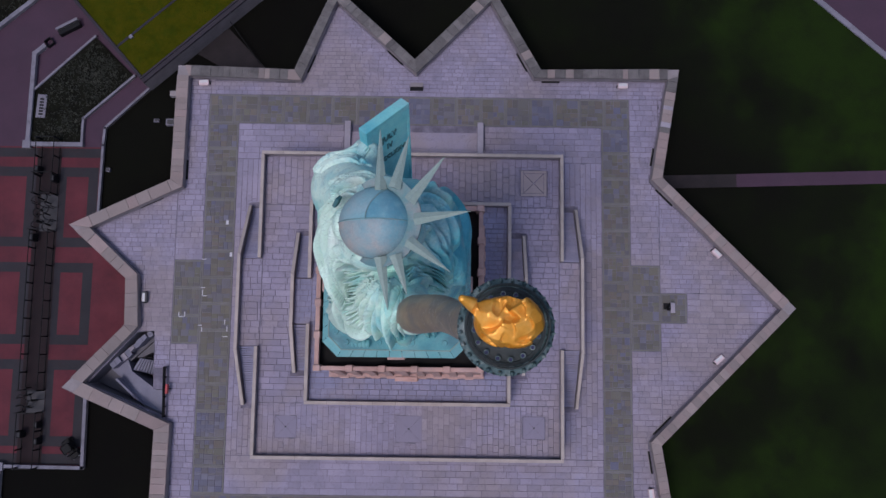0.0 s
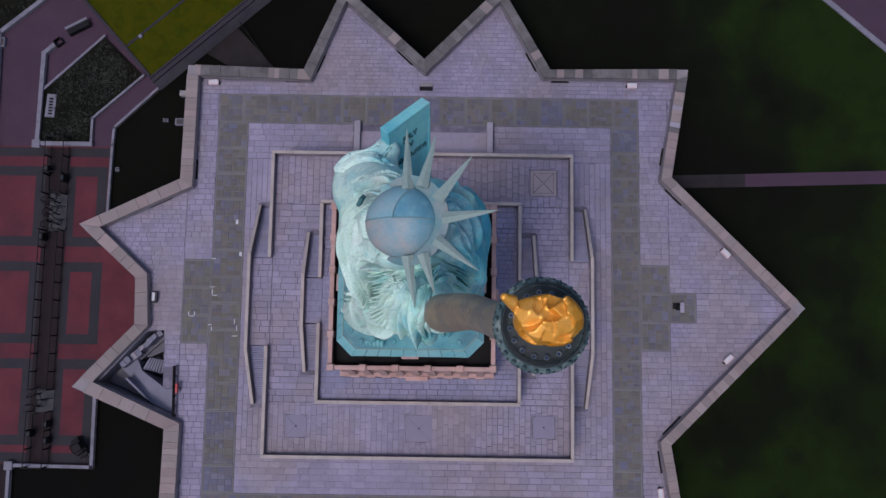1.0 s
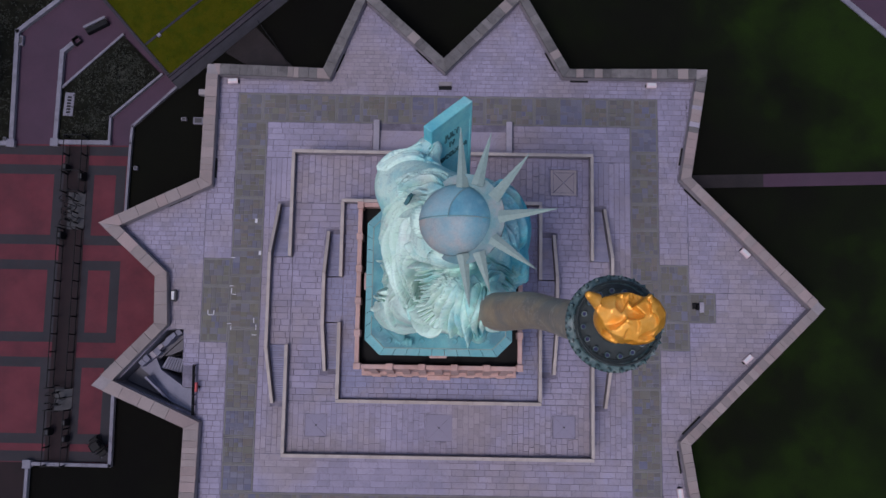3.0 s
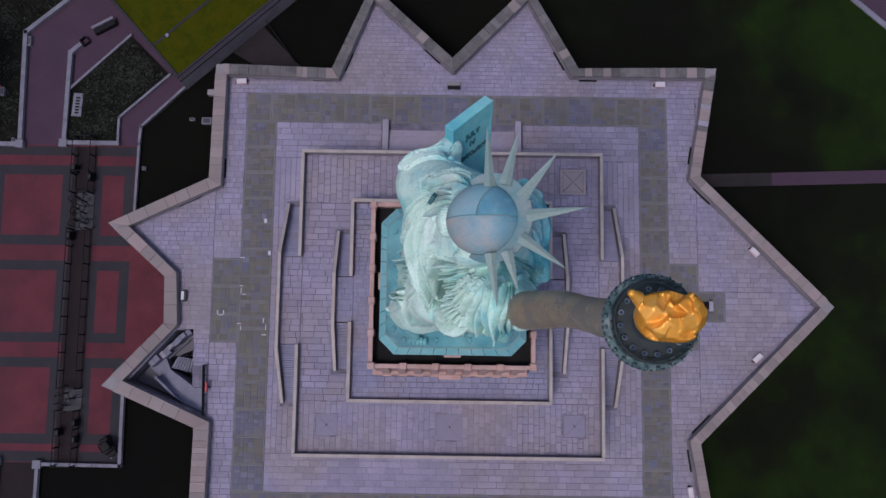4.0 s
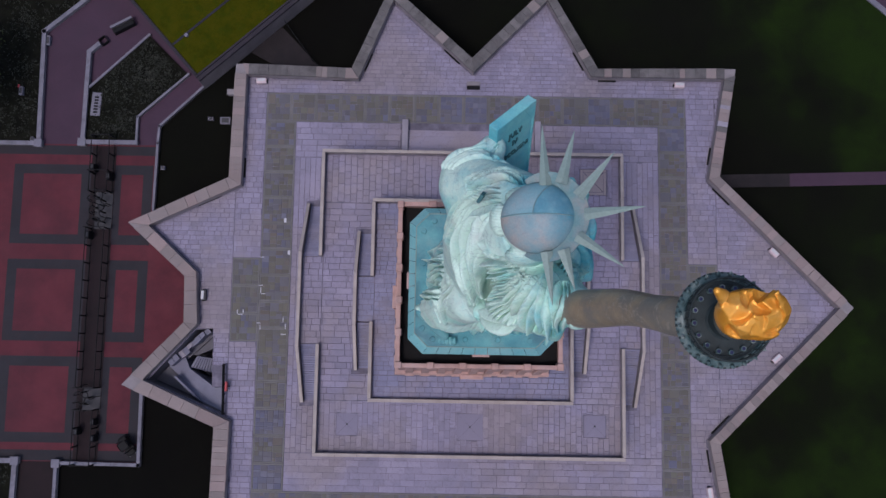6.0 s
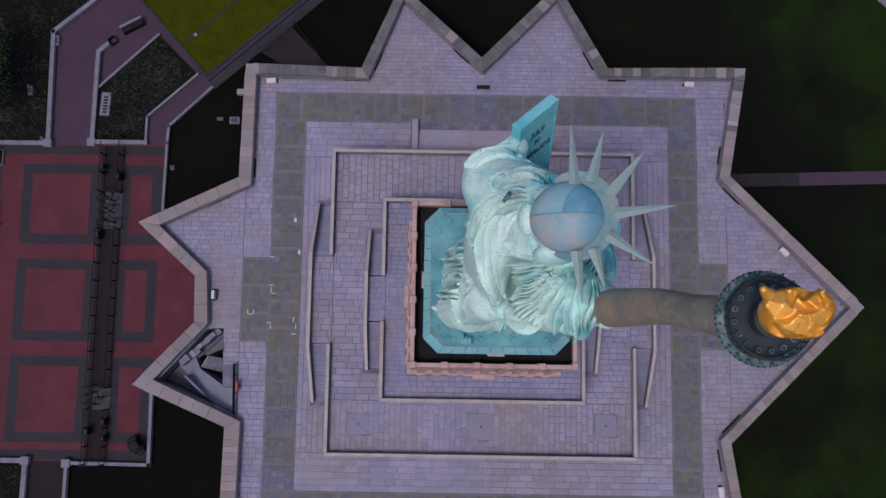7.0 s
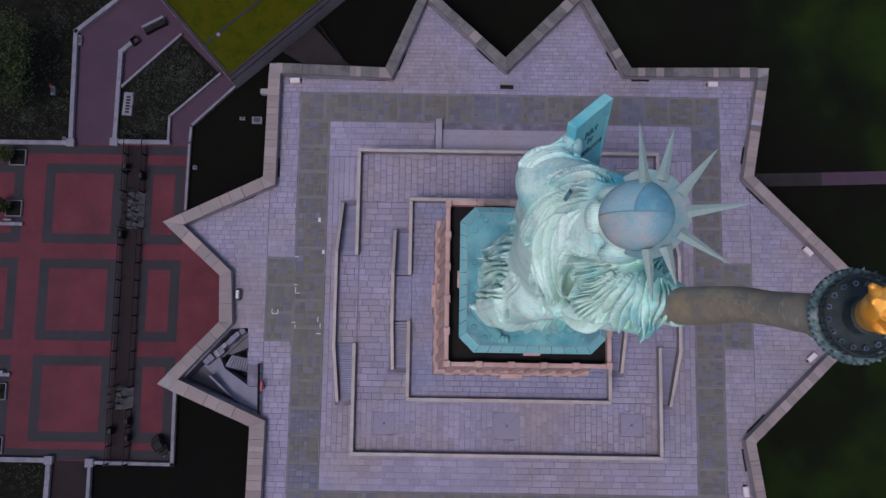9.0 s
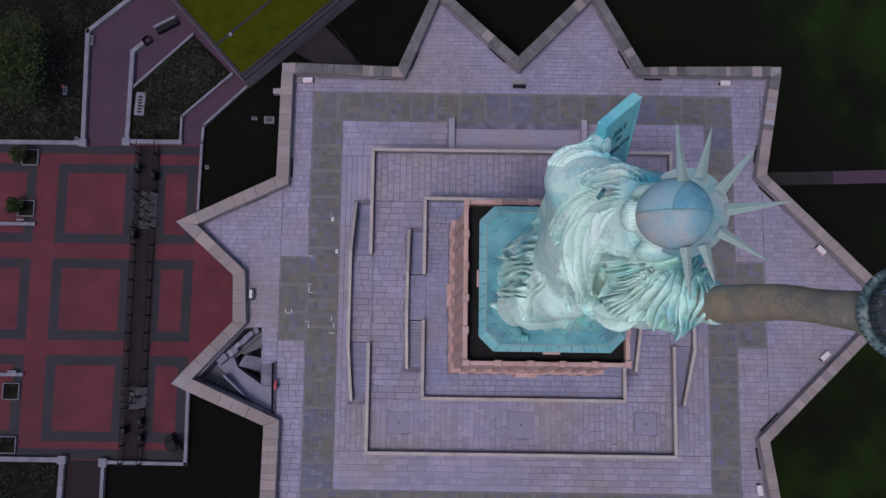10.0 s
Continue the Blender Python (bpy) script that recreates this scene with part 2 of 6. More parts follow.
DOME = mat("dull_copper", [(0.36, 0.34, 0.33), (0.24, 0.37, 0.41), (0.17, 0.38, 0.44), (0.14, 0.36, 0.43)], 0.4, rough=0.5, bump=0.04, fine=12, stain=(0.38, 0.47, 0.48), stain_scale=0.6, stain_amt=0.45, stain_at=(0.52, 0.72), drift=(0.10, 0.0, 0.0), blot=((0.34, 0.40, 0.42), 1.1, 0.52, 0.70, 0.3), veins=((0.14, 0.24, 0.29), 1.1, 0.012, 0.0, 0.3))
DOME_BLUE = mat("blue_copper_sheet", [(0.06, 0.20, 0.28), (0.09, 0.27, 0.35), (0.14, 0.34, 0.41)], 1.0, rough=0.5, bump=0.04, fine=12, stain=(0.14, 0.24, 0.30), stain_scale=1.1, stain_amt=0.5, blot=((0.20, 0.36, 0.41), 1.5, 0.50, 0.66, 0.5))
DOME_BROWN = mat("brown_copper_sheet", [(0.41, 0.36, 0.325), (0.34, 0.345, 0.335), (0.20, 0.33, 0.37), (0.08, 0.29, 0.37)], 0.4, rough=0.5, bump=0.04, fine=12, stain=(0.30, 0.28, 0.27), stain_scale=0.7, stain_amt=0.25, drift=(0.09, 0.02, 0.0), blot=((0.33, 0.35, 0.355), 1.0, 0.52, 0.70, 0.25), veins=((0.20, 0.20, 0.22), 1.2, 0.012, 0.0, 0.3))
DIADEM = mat("pale_copper_band", [(0.12, 0.255, 0.275), (0.19, 0.30, 0.31)], 0.9, rough=0.5, bump=0.04, fine=12, stain=(0.31, 0.275, 0.27), stain_scale=0.9, stain_amt=0.7)
LENS = mat("blue_lens", [(0.015, 0.02, 0.06), (0.03, 0.035, 0.10)], 1.0, rough=0.2, bump=0)
RAYS = mat("pale_verdigris", [(0.20, 0.29, 0.27), (0.27, 0.35, 0.32)], 0.5, rough=0.55, bump=0.05, fine=8)
PLINTH = mat("sheltered_verdigris", [(0.0504, 0.2117, 0.252), (0.09072, 0.3024, 0.3326), (0.1512, 0.3931, 0.4032)], 0.5, rough=0.6, bump=0.1, fine=9, stain=(0.2016, 0.3326, 0.3326), stain_scale=0.6, blot=((0.06, 0.15, 0.19), 0.35, 0.50, 0.62, 0.7))
SKIRT = mat("pale_verdigris_sheet", [(0.13, 0.36, 0.39), (0.20, 0.44, 0.45)], 0.6, rough=0.55, bump=0.05, fine=9, stain=(0.27, 0.40, 0.40), stain_scale=0.8)
BRONZE = mat("brown_bronze", [(0.21, 0.185, 0.155), (0.30, 0.245, 0.175), (0.42, 0.325, 0.21)], 0.7, rough=0.40, metal=0.2, bump=0.05, fine=9, stain=(0.19, 0.195, 0.185), stain_scale=0.4, stain_amt=0.7, stain_at=(0.46, 0.60), blot=((0.46, 0.40, 0.31), 1.3, 0.64, 0.72, 0.5), veins=((0.44, 0.40, 0.33), 0.5, 0.010, 0.0, 0.6))
GOLD = mat("gilded_copper", [(0.74, 0.28, 0.022), (0.87, 0.39, 0.05), (0.94, 0.50, 0.12)], 1.2, rough=0.36, metal=0.4, bump=0.03, fine=6, spec=0.5)
DECK = mat("dark_deck", [(0.014, 0.022, 0.024), (0.03, 0.045, 0.048)], 1.2, rough=0.55, bump=0.1)
PATINA = mat("dark_verdigris", [(0.025, 0.055, 0.06), (0.07, 0.12, 0.125), (0.24, 0.28, 0.27)], 2.6, rough=0.6, bump=0.2, fine=12)
TABLET = mat("even_verdigris", [(0.10, 0.44, 0.52), (0.15, 0.52, 0.57), (0.22, 0.60, 0.60)], 0.5, rough=0.5, bump=0.03, fine=8, stain=(0.30, 0.52, 0.55), stain_scale=0.6, stain_amt=0.6)
DARKTEXT = mat("dark_teal", [(0.03, 0.11, 0.13), (0.045, 0.14, 0.15)], 2.0, rough=0.7, bump=0)

STRIP = mat("border_strip", [(0.132, 0.126, 0.118), (0.162, 0.155, 0.152)], 0.5, rand="island", spread=0.2)
TANSTONE = mat("tan_stone", [(0.285, 0.24, 0.25), (0.34, 0.285, 0.285)], 0.5)
PANELSTONE = mat("panel_stone", [(0.2042, 0.1857, 0.2508), (0.242, 0.2191, 0.2922)], 0.3, stain=(0.19, 0.175, 0.225), stain_scale=0.6)
PITFLOOR = mat("court_stone", [(0.16, 0.16, 0.216), (0.224, 0.224, 0.288)], 0.4)
PITSTEP = mat("court_step", [(0.112, 0.108, 0.128), (0.144, 0.14, 0.16)], 0.4)
LANE = mat("entry_lane", [(0.0105, 0.0065, 0.0075), (0.0175, 0.0088, 0.0110)], 0.3, rough=0.9)
PADGREY = mat("concrete_pad", [(0.050, 0.049, 0.053), (0.070, 0.068, 0.073)], 0.8, rough=0.9)
CARTGREY = mat("cart_grey", [(0.03, 0.03, 0.0325), (0.05, 0.05, 0.0525)], 1.0, rough=0.5, bump=0)

# ---- building helpers ----


def obj(name, bm, material, smooth=False):
    me = bpy.data.meshes.new(name)
    bm.to_mesh(me)
    bm.free()
    if smooth:
        me.polygons.foreach_set("use_smooth", [True] * len(me.polygons))
    for m in material if isinstance(material, (list, tuple)) else [material]:
        me.materials.append(m)
    return new(name, me)


def part(name, bm, material, parent, label="", smooth=False):
    ob = obj(name, bm, material, smooth)
    ob.parent = parent
    return tagged(ob, label) if label else ob


def thing(name, x, y, z, label, category, group="", rz=0.0):
    e = new(name)
    e.empty_display_size = 0.3
    e.matrix_world = pose(x, y, z, 0, 0, rz)
    return tagged(e, label, category, group)


def box(bm, x0, x1, y0, y1, z0, z1, bevel=0.0, m=None):
    r = bmesh.ops.create_cube(bm, size=1)
    vs = r["verts"]
    for v in vs:
        v.co = Vector(((x0 + x1) / 2 + v.co.x * (x1 - x0), (y0 + y1) / 2 + v.co.y * (y1 - y0), (z0 + z1) / 2 + v.co.z * (z1 - z0)))
        if m:
            v.co = m @ v.co
    if bevel:
        es = list({e for v in vs for e in v.link_edges})
        bmesh.ops.bevel(bm, geom=es, offset=bevel, segments=1, affect="EDGES")
    return bm


def cyl(bm, a, b, r0, r1=None, seg=12):
    a, b = Vector(a), Vector(b)
    d = b - a
    m = Matrix.Translation((a + b) / 2) @ d.to_track_quat("Z", "Y").to_matrix().to_4x4()
    bmesh.ops.create_cone(bm, cap_ends=True, segments=seg, radius1=r0, radius2=r0 if r1 is None else r1, depth=d.length, matrix=m)
    return bm


def prism(bm, pts, z0, z1, bottom=True):
    """A polygon, counted anticlockwise, raised from z0 to z1."""
    lo = [bm.verts.new((x, y, z0)) for x, y in pts]
    hi = [bm.verts.new((x, y, z1)) for x, y in pts]
    n = len(pts)
    for i in range(n):
        bm.faces.new((lo[i], lo[(i + 1) % n], hi[(i + 1) % n], hi[i]))
    bm.faces.new(hi)
    if bottom:
        bm.faces.new(lo[::-1])
    bmesh.ops.recalc_face_normals(bm, faces=bm.faces)
    return bm


def inside(pts, x, y):
    c, n = False, len(pts)
    for i in range(n):
        (x0, y0), (x1, y1) = pts[i], pts[(i + 1) % n]
        if (y0 > y) != (y1 > y) and x < (x1 - x0) * (y - y0) / (y1 - y0) + x0:
            c = not c
    return c


def offset(pts, d):
    """The polygon pushed outwards by d (pts clockwise seen from above: to the left of each edge)."""
    out, n = [], len(pts)
    for i in range(n):
        a, b, c = Vector(pts[i - 1]), Vector(pts[i]), Vector(pts[(i + 1) % n])
        u, v = (b - a).normalized(), (c - b).normalized()
        nu, nv = Vector((-u.y, u.x)), Vector((-v.y, v.x))
        k = (nu + nv).normalized()
        out.append(tuple(b + k * d / max(0.35, k.dot(nu))))
    return out


def slab_mesh(name, material):
    """A paving piece one metre square and one metre deep, with a chamfered top, to be scaled."""
    bm = bmesh.new()
    ring = lambda h, z: [bm.verts.new((sx * h, sy * h, z)) for sx, sy in ((-1, -1), (1, -1), (1, 1), (-1, 1))]
    a, b, c = ring(0.5, -1), ring(0.5, -0.15), ring(0.485, 0)
    for lo, hi in ((a, b), (b, c)):
        for i in range(4):
            bm.faces.new((lo[i], lo[(i + 1) % 4], hi[(i + 1) % 4], hi[i]))
    bm.faces.new(c)
    me = bpy.data.meshes.new(name)
    bm.to_mesh(me)
    bm.free()
    me.materials.append(material)
    return me


def pave(owner, name, rects, z, depth, loose, piece_mat, bulk_mat, rng, uneven=0.008):
    """Lay pieces (x0, x1, y0, y1): those picked by loose() as objects of their own, the rest as one mesh."""
    me = slab_mesh(name, piece_mat)
    verts, faces, count = [], [], 0
    for x0, x1, y0, y1 in rects:
        dz = rng.uniform(-uneven, uneven)
        if count < 300 and loose((x0 + x1) / 2, (y0 + y1) / 2):
            ob = new(name, me)
            ob.parent = owner
            ob.location = ((x0 + x1) / 2, (y0 + y1) / 2, z + dz)
            ob.scale = (x1 - x0, y1 - y0, depth)
            count += 1
            continue
        k = len(verts)
        c = 0.02
        verts += [(x0, y0, z - depth), (x1, y0, z - depth), (x1, y1, z - depth), (x0, y1, z - depth),
                  (x0 + c, y0 + c, z + dz), (x1 - c, y0 + c, z + dz), (x1 - c, y1 - c, z + dz), (x0 + c, y1 - c, z + dz)]
        faces += [(k + i, k + (i + 1) % 4, k + 4 + (i + 1) % 4, k + 4 + i) for i in range(4)] + [(k + 4, k + 5, k + 6, k + 7)]
    bulk = bpy.data.meshes.new(name + "_field")
    bulk.from_pydata(verts, [], faces)
    bulk.materials.append(bulk_mat)
    ob = new(name + "_field", bulk)
    ob.parent = owner
    return tagged(ob, kind="stuff")


def fill(r, keep, depth):
    """The piece r, or, where an edge cuts it, the smaller pieces of it that fit."""
    if keep is None or keep(*r):
        return [r]
    a, b, c, d = r
    if depth == 0 or max(b - a, d - c) < 0.22:
        return []
    if b - a > d - c:
        return fill((a, (a + b) / 2, c, d), keep, depth - 1) + fill(((a + b) / 2, b, c, d), keep, depth - 1)
    return fill((a, b, c, (c + d) / 2), keep, depth - 1) + fill((a, b, (c + d) / 2, d), keep, depth - 1)


def courses(x0, x1, y0, y1, rng, row=0.75, length=1.4, gap=0.03, along="x", keep=None, jitter=0.35):
    """Rows of broken-bond paving in a rectangle."""
    out = []
    if along == "y":
        return [(c, d, a, b) for a, b, c, d in courses(y0, y1, x0, x1, rng, row, length, gap, "x", (lambda a, b, c, d: keep(c, d, a, b)) if keep else None, jitter)]
    n = max(1, round((y1 - y0) / row))
    h = (y1 - y0) / n
    for j in range(n):
        x = x0 - rng.uniform(0, length)
        while x < x1 - 0.05:
            w = length * rng.uniform(1 - jitter, 1 + jitter)
            a, b = max(x, x0), min(x + w, x1)
            x += w
            if b - a < 0.12:
                continue
            r = (a + gap / 2, b - gap / 2, y0 + j * h + gap / 2, y0 + (j + 1) * h - gap / 2)
            out += fill(r, keep, 5)
    return out

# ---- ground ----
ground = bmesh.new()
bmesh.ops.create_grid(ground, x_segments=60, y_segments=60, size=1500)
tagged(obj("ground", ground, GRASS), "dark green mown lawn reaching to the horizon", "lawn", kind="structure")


def sheet(name, pts, z0, z1, material, label, category):
    return tagged(obj(name, prism(bmesh.new(), pts, z0, z1), material), label, category, kind="structure")


def rect(x0, x1, y0, y1):
    return [(x0, y0), (x1, y0), (x1, y1), (x0, y1)]


plaza = sheet("pavement_plaza", [(-110, -20.0), (-40.6, -20.0), (-40.6, -11.2), (-33.2, -8.0), (-33.2, 8.0), (-40.6, 11.0), (-40.6, 20.4), (-110, 20.4)], -0.3, 0.10, RED, "dull red paved forecourt with grey bands", "pavement")
# The lane's dark colour here carries the shadow that lies over this walk.
sheet("pavement_mall", rect(-55.8, -50.9, -70, -20.0), -0.3, 0.10, LANE, "paved walk leading from the forecourt, shadow darkened into its colour", "path")
sheet("pavement_walk", [(-56.0, 20.4), (-40.4, 20.4), (-40.4, 22.9), (-34.9, 28.2), (-20, 43), (-20, 75), (-38, 75), (-51.2, 39.7), (-56.2, 35.4)], -0.3, 0.09, MAUVE, "mauve paved walk between planted beds", "path")
sheet("pavement_lane", [(28, 15.9), (41.5, 16.35), (41.5, 18.05), (28, 17.6)], -0.3, 0.05, PATHGREY, "grey stone lane across the lawn", "path")
sheet("pavement_lane_outer", [(41.5, 16.35), (160, 20.8), (160, 22.6), (41.5, 18.05)], -0.3, 0.05, MAUVE, "mauve stone lane across the lawn", "path")
sheet("pavement_ring", [(47.5, 46.6), (150, -43), (190, -43), (190, 120), (47.5, 120)], -0.3, 0.05, MAUVE, "mauve perimeter walk edged with a pale kerb", "path")
sheet("kerb_ring", [(47.2, 46.3), (149.7, -43.3), (150.2, -42.8), (47.7, 46.8)], -0.3, 0.2, WHITEWALL, "pale stone kerb along the perimeter walk", "kerb")
sheet("pavement_yard", [(-29.0, 33.2), (-25.4, 37.1), (-19.6, 31.0), (-22.5, 29.5)], -0.3, 0.06, PATHGREY, "dark paved yard beside the fort wall", "pavement")

# grey bands of the forecourt
band_rects = []
for cx0, cx1 in ((-110.2, -100.2), (-97.4, -87.4), (-84.6, -74.6), (-71.8, -61.8), (-59.0, -49.0), (-46.3, -41.0)):
    for cy0, cy1 in ((7.3, 17.7), (-5.1, 5.3), (-17.7, -7.0)):
        w = 1.25
        band_rects += [(cx0, cx1, cy0, cy0 + w), (cx0, cx1, cy1 - w, cy1), (cx0, cx0 + w, cy0 + w, cy1 - w), (cx1 - w, cx1, cy0 + w, cy1 - w)]
band_rects += [(-110, -40.7, 19.0, 20.2), (-110, -40.7, -19.9, -18.6)]
for r in band_rects:
    bd = obj("paving_band", box(bmesh.new(), *r, 0.06, 0.106), GREYBAND)
    bd.parent = plaza



def low_wall(name, pts, width, z, label):
    """A low capped wall along a line."""
    top = thing(name, pts[0][0], pts[0][1], 0, label, "low wall")
    for (ax, ay), (bx, by) in zip(pts, pts[1:]):
        d = Vector((bx - ax, by - ay))
        n = max(1, round(d.length / 3.0))
        ang = math.atan2(d.y, d.x)
        body = bmesh.new()
        m = Matrix.Translation((ax - pts[0][0], ay - pts[0][1], 0)) @ Matrix.Rotation(ang, 4, "Z")
        box(body, -width * 0.4, d.length + width * 0.4, -width * 0.4, width * 0.4, -0.2, z - 0.12, 0, m)
        part("wall_body", body, WALLSTONE, top)
        for i in range(n):
            cap = bmesh.new()
            a, b = i * d.length / n, (i + 1) * d.length / n
            if i == 0:
                a -= width / 2
            if i == n - 1:
                b += width / 2 - 0.004
            box(cap, a + 0.01, b - 0.01, -width / 2, width / 2, z - 0.12, z + (0.004 if i % 2 else 0), 0.02, m)
            part("capstone", cap, WHITEWALL, top)
    return top


low_wall("garden_wall", [(-110, 20.35), (-55.9, 20.35), (-56.2, 35.4), (-51.2, 39.7), (-40, 49.5)], 0.55, 0.75, "pale capped low wall round a planted bed")
low_wall("garden_wall", [(-43.3, 20.6), (-50.2, 20.6), (-50.1, 32.7), (-49.0, 33.7)], 0.55, 0.8, "pale capped low wall round a planted bed")
low_wall("garden_wall", [(-49.8, 28.0), (-42.4, 35.2)], 0.3, 0.6, "pale capped low wall round a planted bed")
low_wall("garden_wall", [(-43.3, 20.6), (-43.3, 24.1), (-37.0, 29.9)], 0.3, 0.6, "pale capped low wall round a planted bed")
low_wall("garden_wall", [(-40.6, 11.9), (-40.5, 20.6), (-40.4, 22.9), (-35.0, 28.2)], 0.32, 0.6, "pale capped low wall beside the lawn")
low_wall("garden_wall", [(-110, -19.9), (-55.9, -19.9), (-56.3, -60)], 0.6, 0.75, "pale capped low wall round a planted bed")
low_wall("garden_wall", [(-50.6, -60), (-50.8, -20.1), (-40.6, -20.2), (-40.7, -11.3)], 0.42, 0.75, "pale capped low wall closing the forecourt")
sheet("planting_bed_north", [(-110, 20.5), (-56.0, 20.5), (-56.2, 35.4), (-51.2, 39.7), (-40, 49.5), (-60, 75), (-110, 75)], -0.2, 0.22, BED, "dark planted bed behind a pale low wall", "planting bed")
sheet("planting_bed_island", [(-50.0, 20.8), (-43.4, 20.8), (-43.4, 24.1), (-37.1, 29.9), (-42.4, 35.1), (-49.9, 28.0)], -0.2, 0.35, BED, "dark planted bed between mauve walks", "planting bed")
sheet("planting_bed_south", [(-110, -60), (-56.4, -60), (-56.0, -20.1), (-110, -20.1)], -0.2, 0.2, BED, "dark planted bed behind a pale low wall", "planting bed")

# ---- fort ----
OUT = [(-29.8, -29.0), (-29.6, -14.8), (-40.7, -10.1), (-33.7, -2.7), (-33.9, 2.8), (-41.0, 9.1), (-29.2, 14.8), (-29.0, 29.0), (-14.8, 28.6), (-10.2, 39.3),
       (-0.1, 30.1), (9.2, 39.6), (15.3, 29.0), (32.2, 29.3), (29.9, 15.8), (45.5, 0.3), (29.3, -15.8), (31.4, -29.0), (15.2, -29.0), (9.3, -39.5), (0.0, -30.0), (-10.2, -39.3), (-14.9, -28.7)]
INN = [(-28, -27.3), (-27.8, -14.1), (-38.2, -9.5), (-32.1, -2.9), (-32.5, 3.3), (-38.5, 8.8), (-27.7, 13.9), (-27.6, 27.65), (-13.92, 27.29), (-9.83, 37.4),
       (0.12, 28.28), (9.13, 37.63), (14.5, 27.98), (30.74, 27.99), (28.59, 15.51), (43.75, 0.23), (28.06, -15.44), (30.05, -27.3), (14.2, -27.3), (8.9, -36.5), (0.1, -27.6), (-9.8, -36.4), (-13.9, -27)]
TOP, DECKZ = 8.0, 6.8
PIT = [(-38.0, -9.6), (-32.5, -3.5), (-30.5, -3.3), (-30.3, -10.2), (-28.8, -10.2), (-28.75, -13.3)]
fort = bmesh.new()
n = len(OUT)
lo = [fort.verts.new((x + (x > 0) * 0.5 - (x < 0) * 0.5, y * 1.012, -0.5)) for x, y in OUT]
hi = [fort.verts.new((x, y, TOP - 0.3)) for x, y in OUT]
ih = [fort.verts.new((x, y, TOP - 0.3)) for x, y in INN]
il = [fort.verts.new((x, y, 1.5)) for x, y in INN]
for i in range(n):
    j = (i + 1) % n
    fort.faces.new((lo[j], lo[i], hi[i], hi[j]))
    fort.faces.new((hi[j], hi[i], ih[i], ih[j]))
    fort.faces.new((ih[j], ih[i], il[i], il[j]))
bmesh.ops.recalc_face_normals(fort, faces=fort.faces)
fort_wall = tagged(obj("wall_fort", fort, WALLSTONE), "star-shaped granite fort wall with a broad weathered coping", "wall", kind="structure")

rng = random.Random(4)
for i in range(n):
    a0, a1, b0, b1 = Vector(OUT[i]), Vector(OUT[(i + 1) % n]), Vector(INN[i]), Vector(INN[(i + 1) % n])
    length = (a1 - a0).length
    cuts, s = [0.0], 0.0
    lo_, hi_ = (1.2, 2.6) if i in (1, 2, 3, 4, 5) else (0.45, 1.1) if i in (13, 15, 16) else (0.6, 1.3)
    while s < length - 0.8:
        s += rng.uniform(lo_, hi_)
        cuts.append(min(1.0, s / length))
    if cuts[-1] < 1.0:
        cuts.append(1.0)
    for u, v in zip(cuts, cuts[1:]):
        g = 0.006
        zt = TOP + rng.uniform(-0.03, 0.03)
        along = (b1 - b0).normalized()
        mate = lambda p, w: b0 if w <= 0.001 else b1 if w >= 0.999 else b0 + along * min(max((p - b0).dot(along), 0.02), (b1 - b0).length - 0.02)
        pa, pb = a0.lerp(a1, u), a0.lerp(a1, v)
        qa, qb = mate(pa, u), mate(pb, v)
        if (qb - qa).length < 0.05:
            continue
        pts = [pa.lerp(pb, g), pb.lerp(pa, g), qb.lerp(qa, g), qa.lerp(qb, g)]
        st = prism(bmesh.new(), [(p.x, p.y) for p in pts][::-1], TOP - 0.3, zt)
        bmesh.ops.bevel(st, geom=[e for e in st.edges if e.verts[0].co.z > TOP - 0.1 and e.verts[1].co.z > TOP - 0.1], offset=0.025, segments=1, affect="EDGES")
        part("coping_stone", st, rng.choice((COPING_GREY, COPING_PALE, COPING)) if i == 13 and u < 0.55 else COPING_GREY if min(a0.y, a1.y) > 26 and rng.random() < 0.9 else COPING, fort_wall)

# deck of the fort with the stair pit cut out
deck = bmesh.new()


def loop(bm, pts, z):
    vs = [bm.verts.new((x, y, z)) for x, y in pts]
    return [bm.edges.new((vs[i], vs[(i + 1) % len(vs)])) for i in range(len(vs))]


edges = loop(deck, offset(INN, 0.3), DECKZ - 0.03) + loop(deck, PIT, DECKZ - 0.03)
bmesh.ops.triangle_fill(deck, use_beauty=True, use_dissolve=False, edges=edges)
for f in deck.faces:
    if f.normal.z < 0:
        f.normal_flip()
fort_deck = tagged(obj("floor_fort", deck, MORTAR), "lavender stone paving on top of the fort", "paving", kind="structure")

# ---- terraces ----


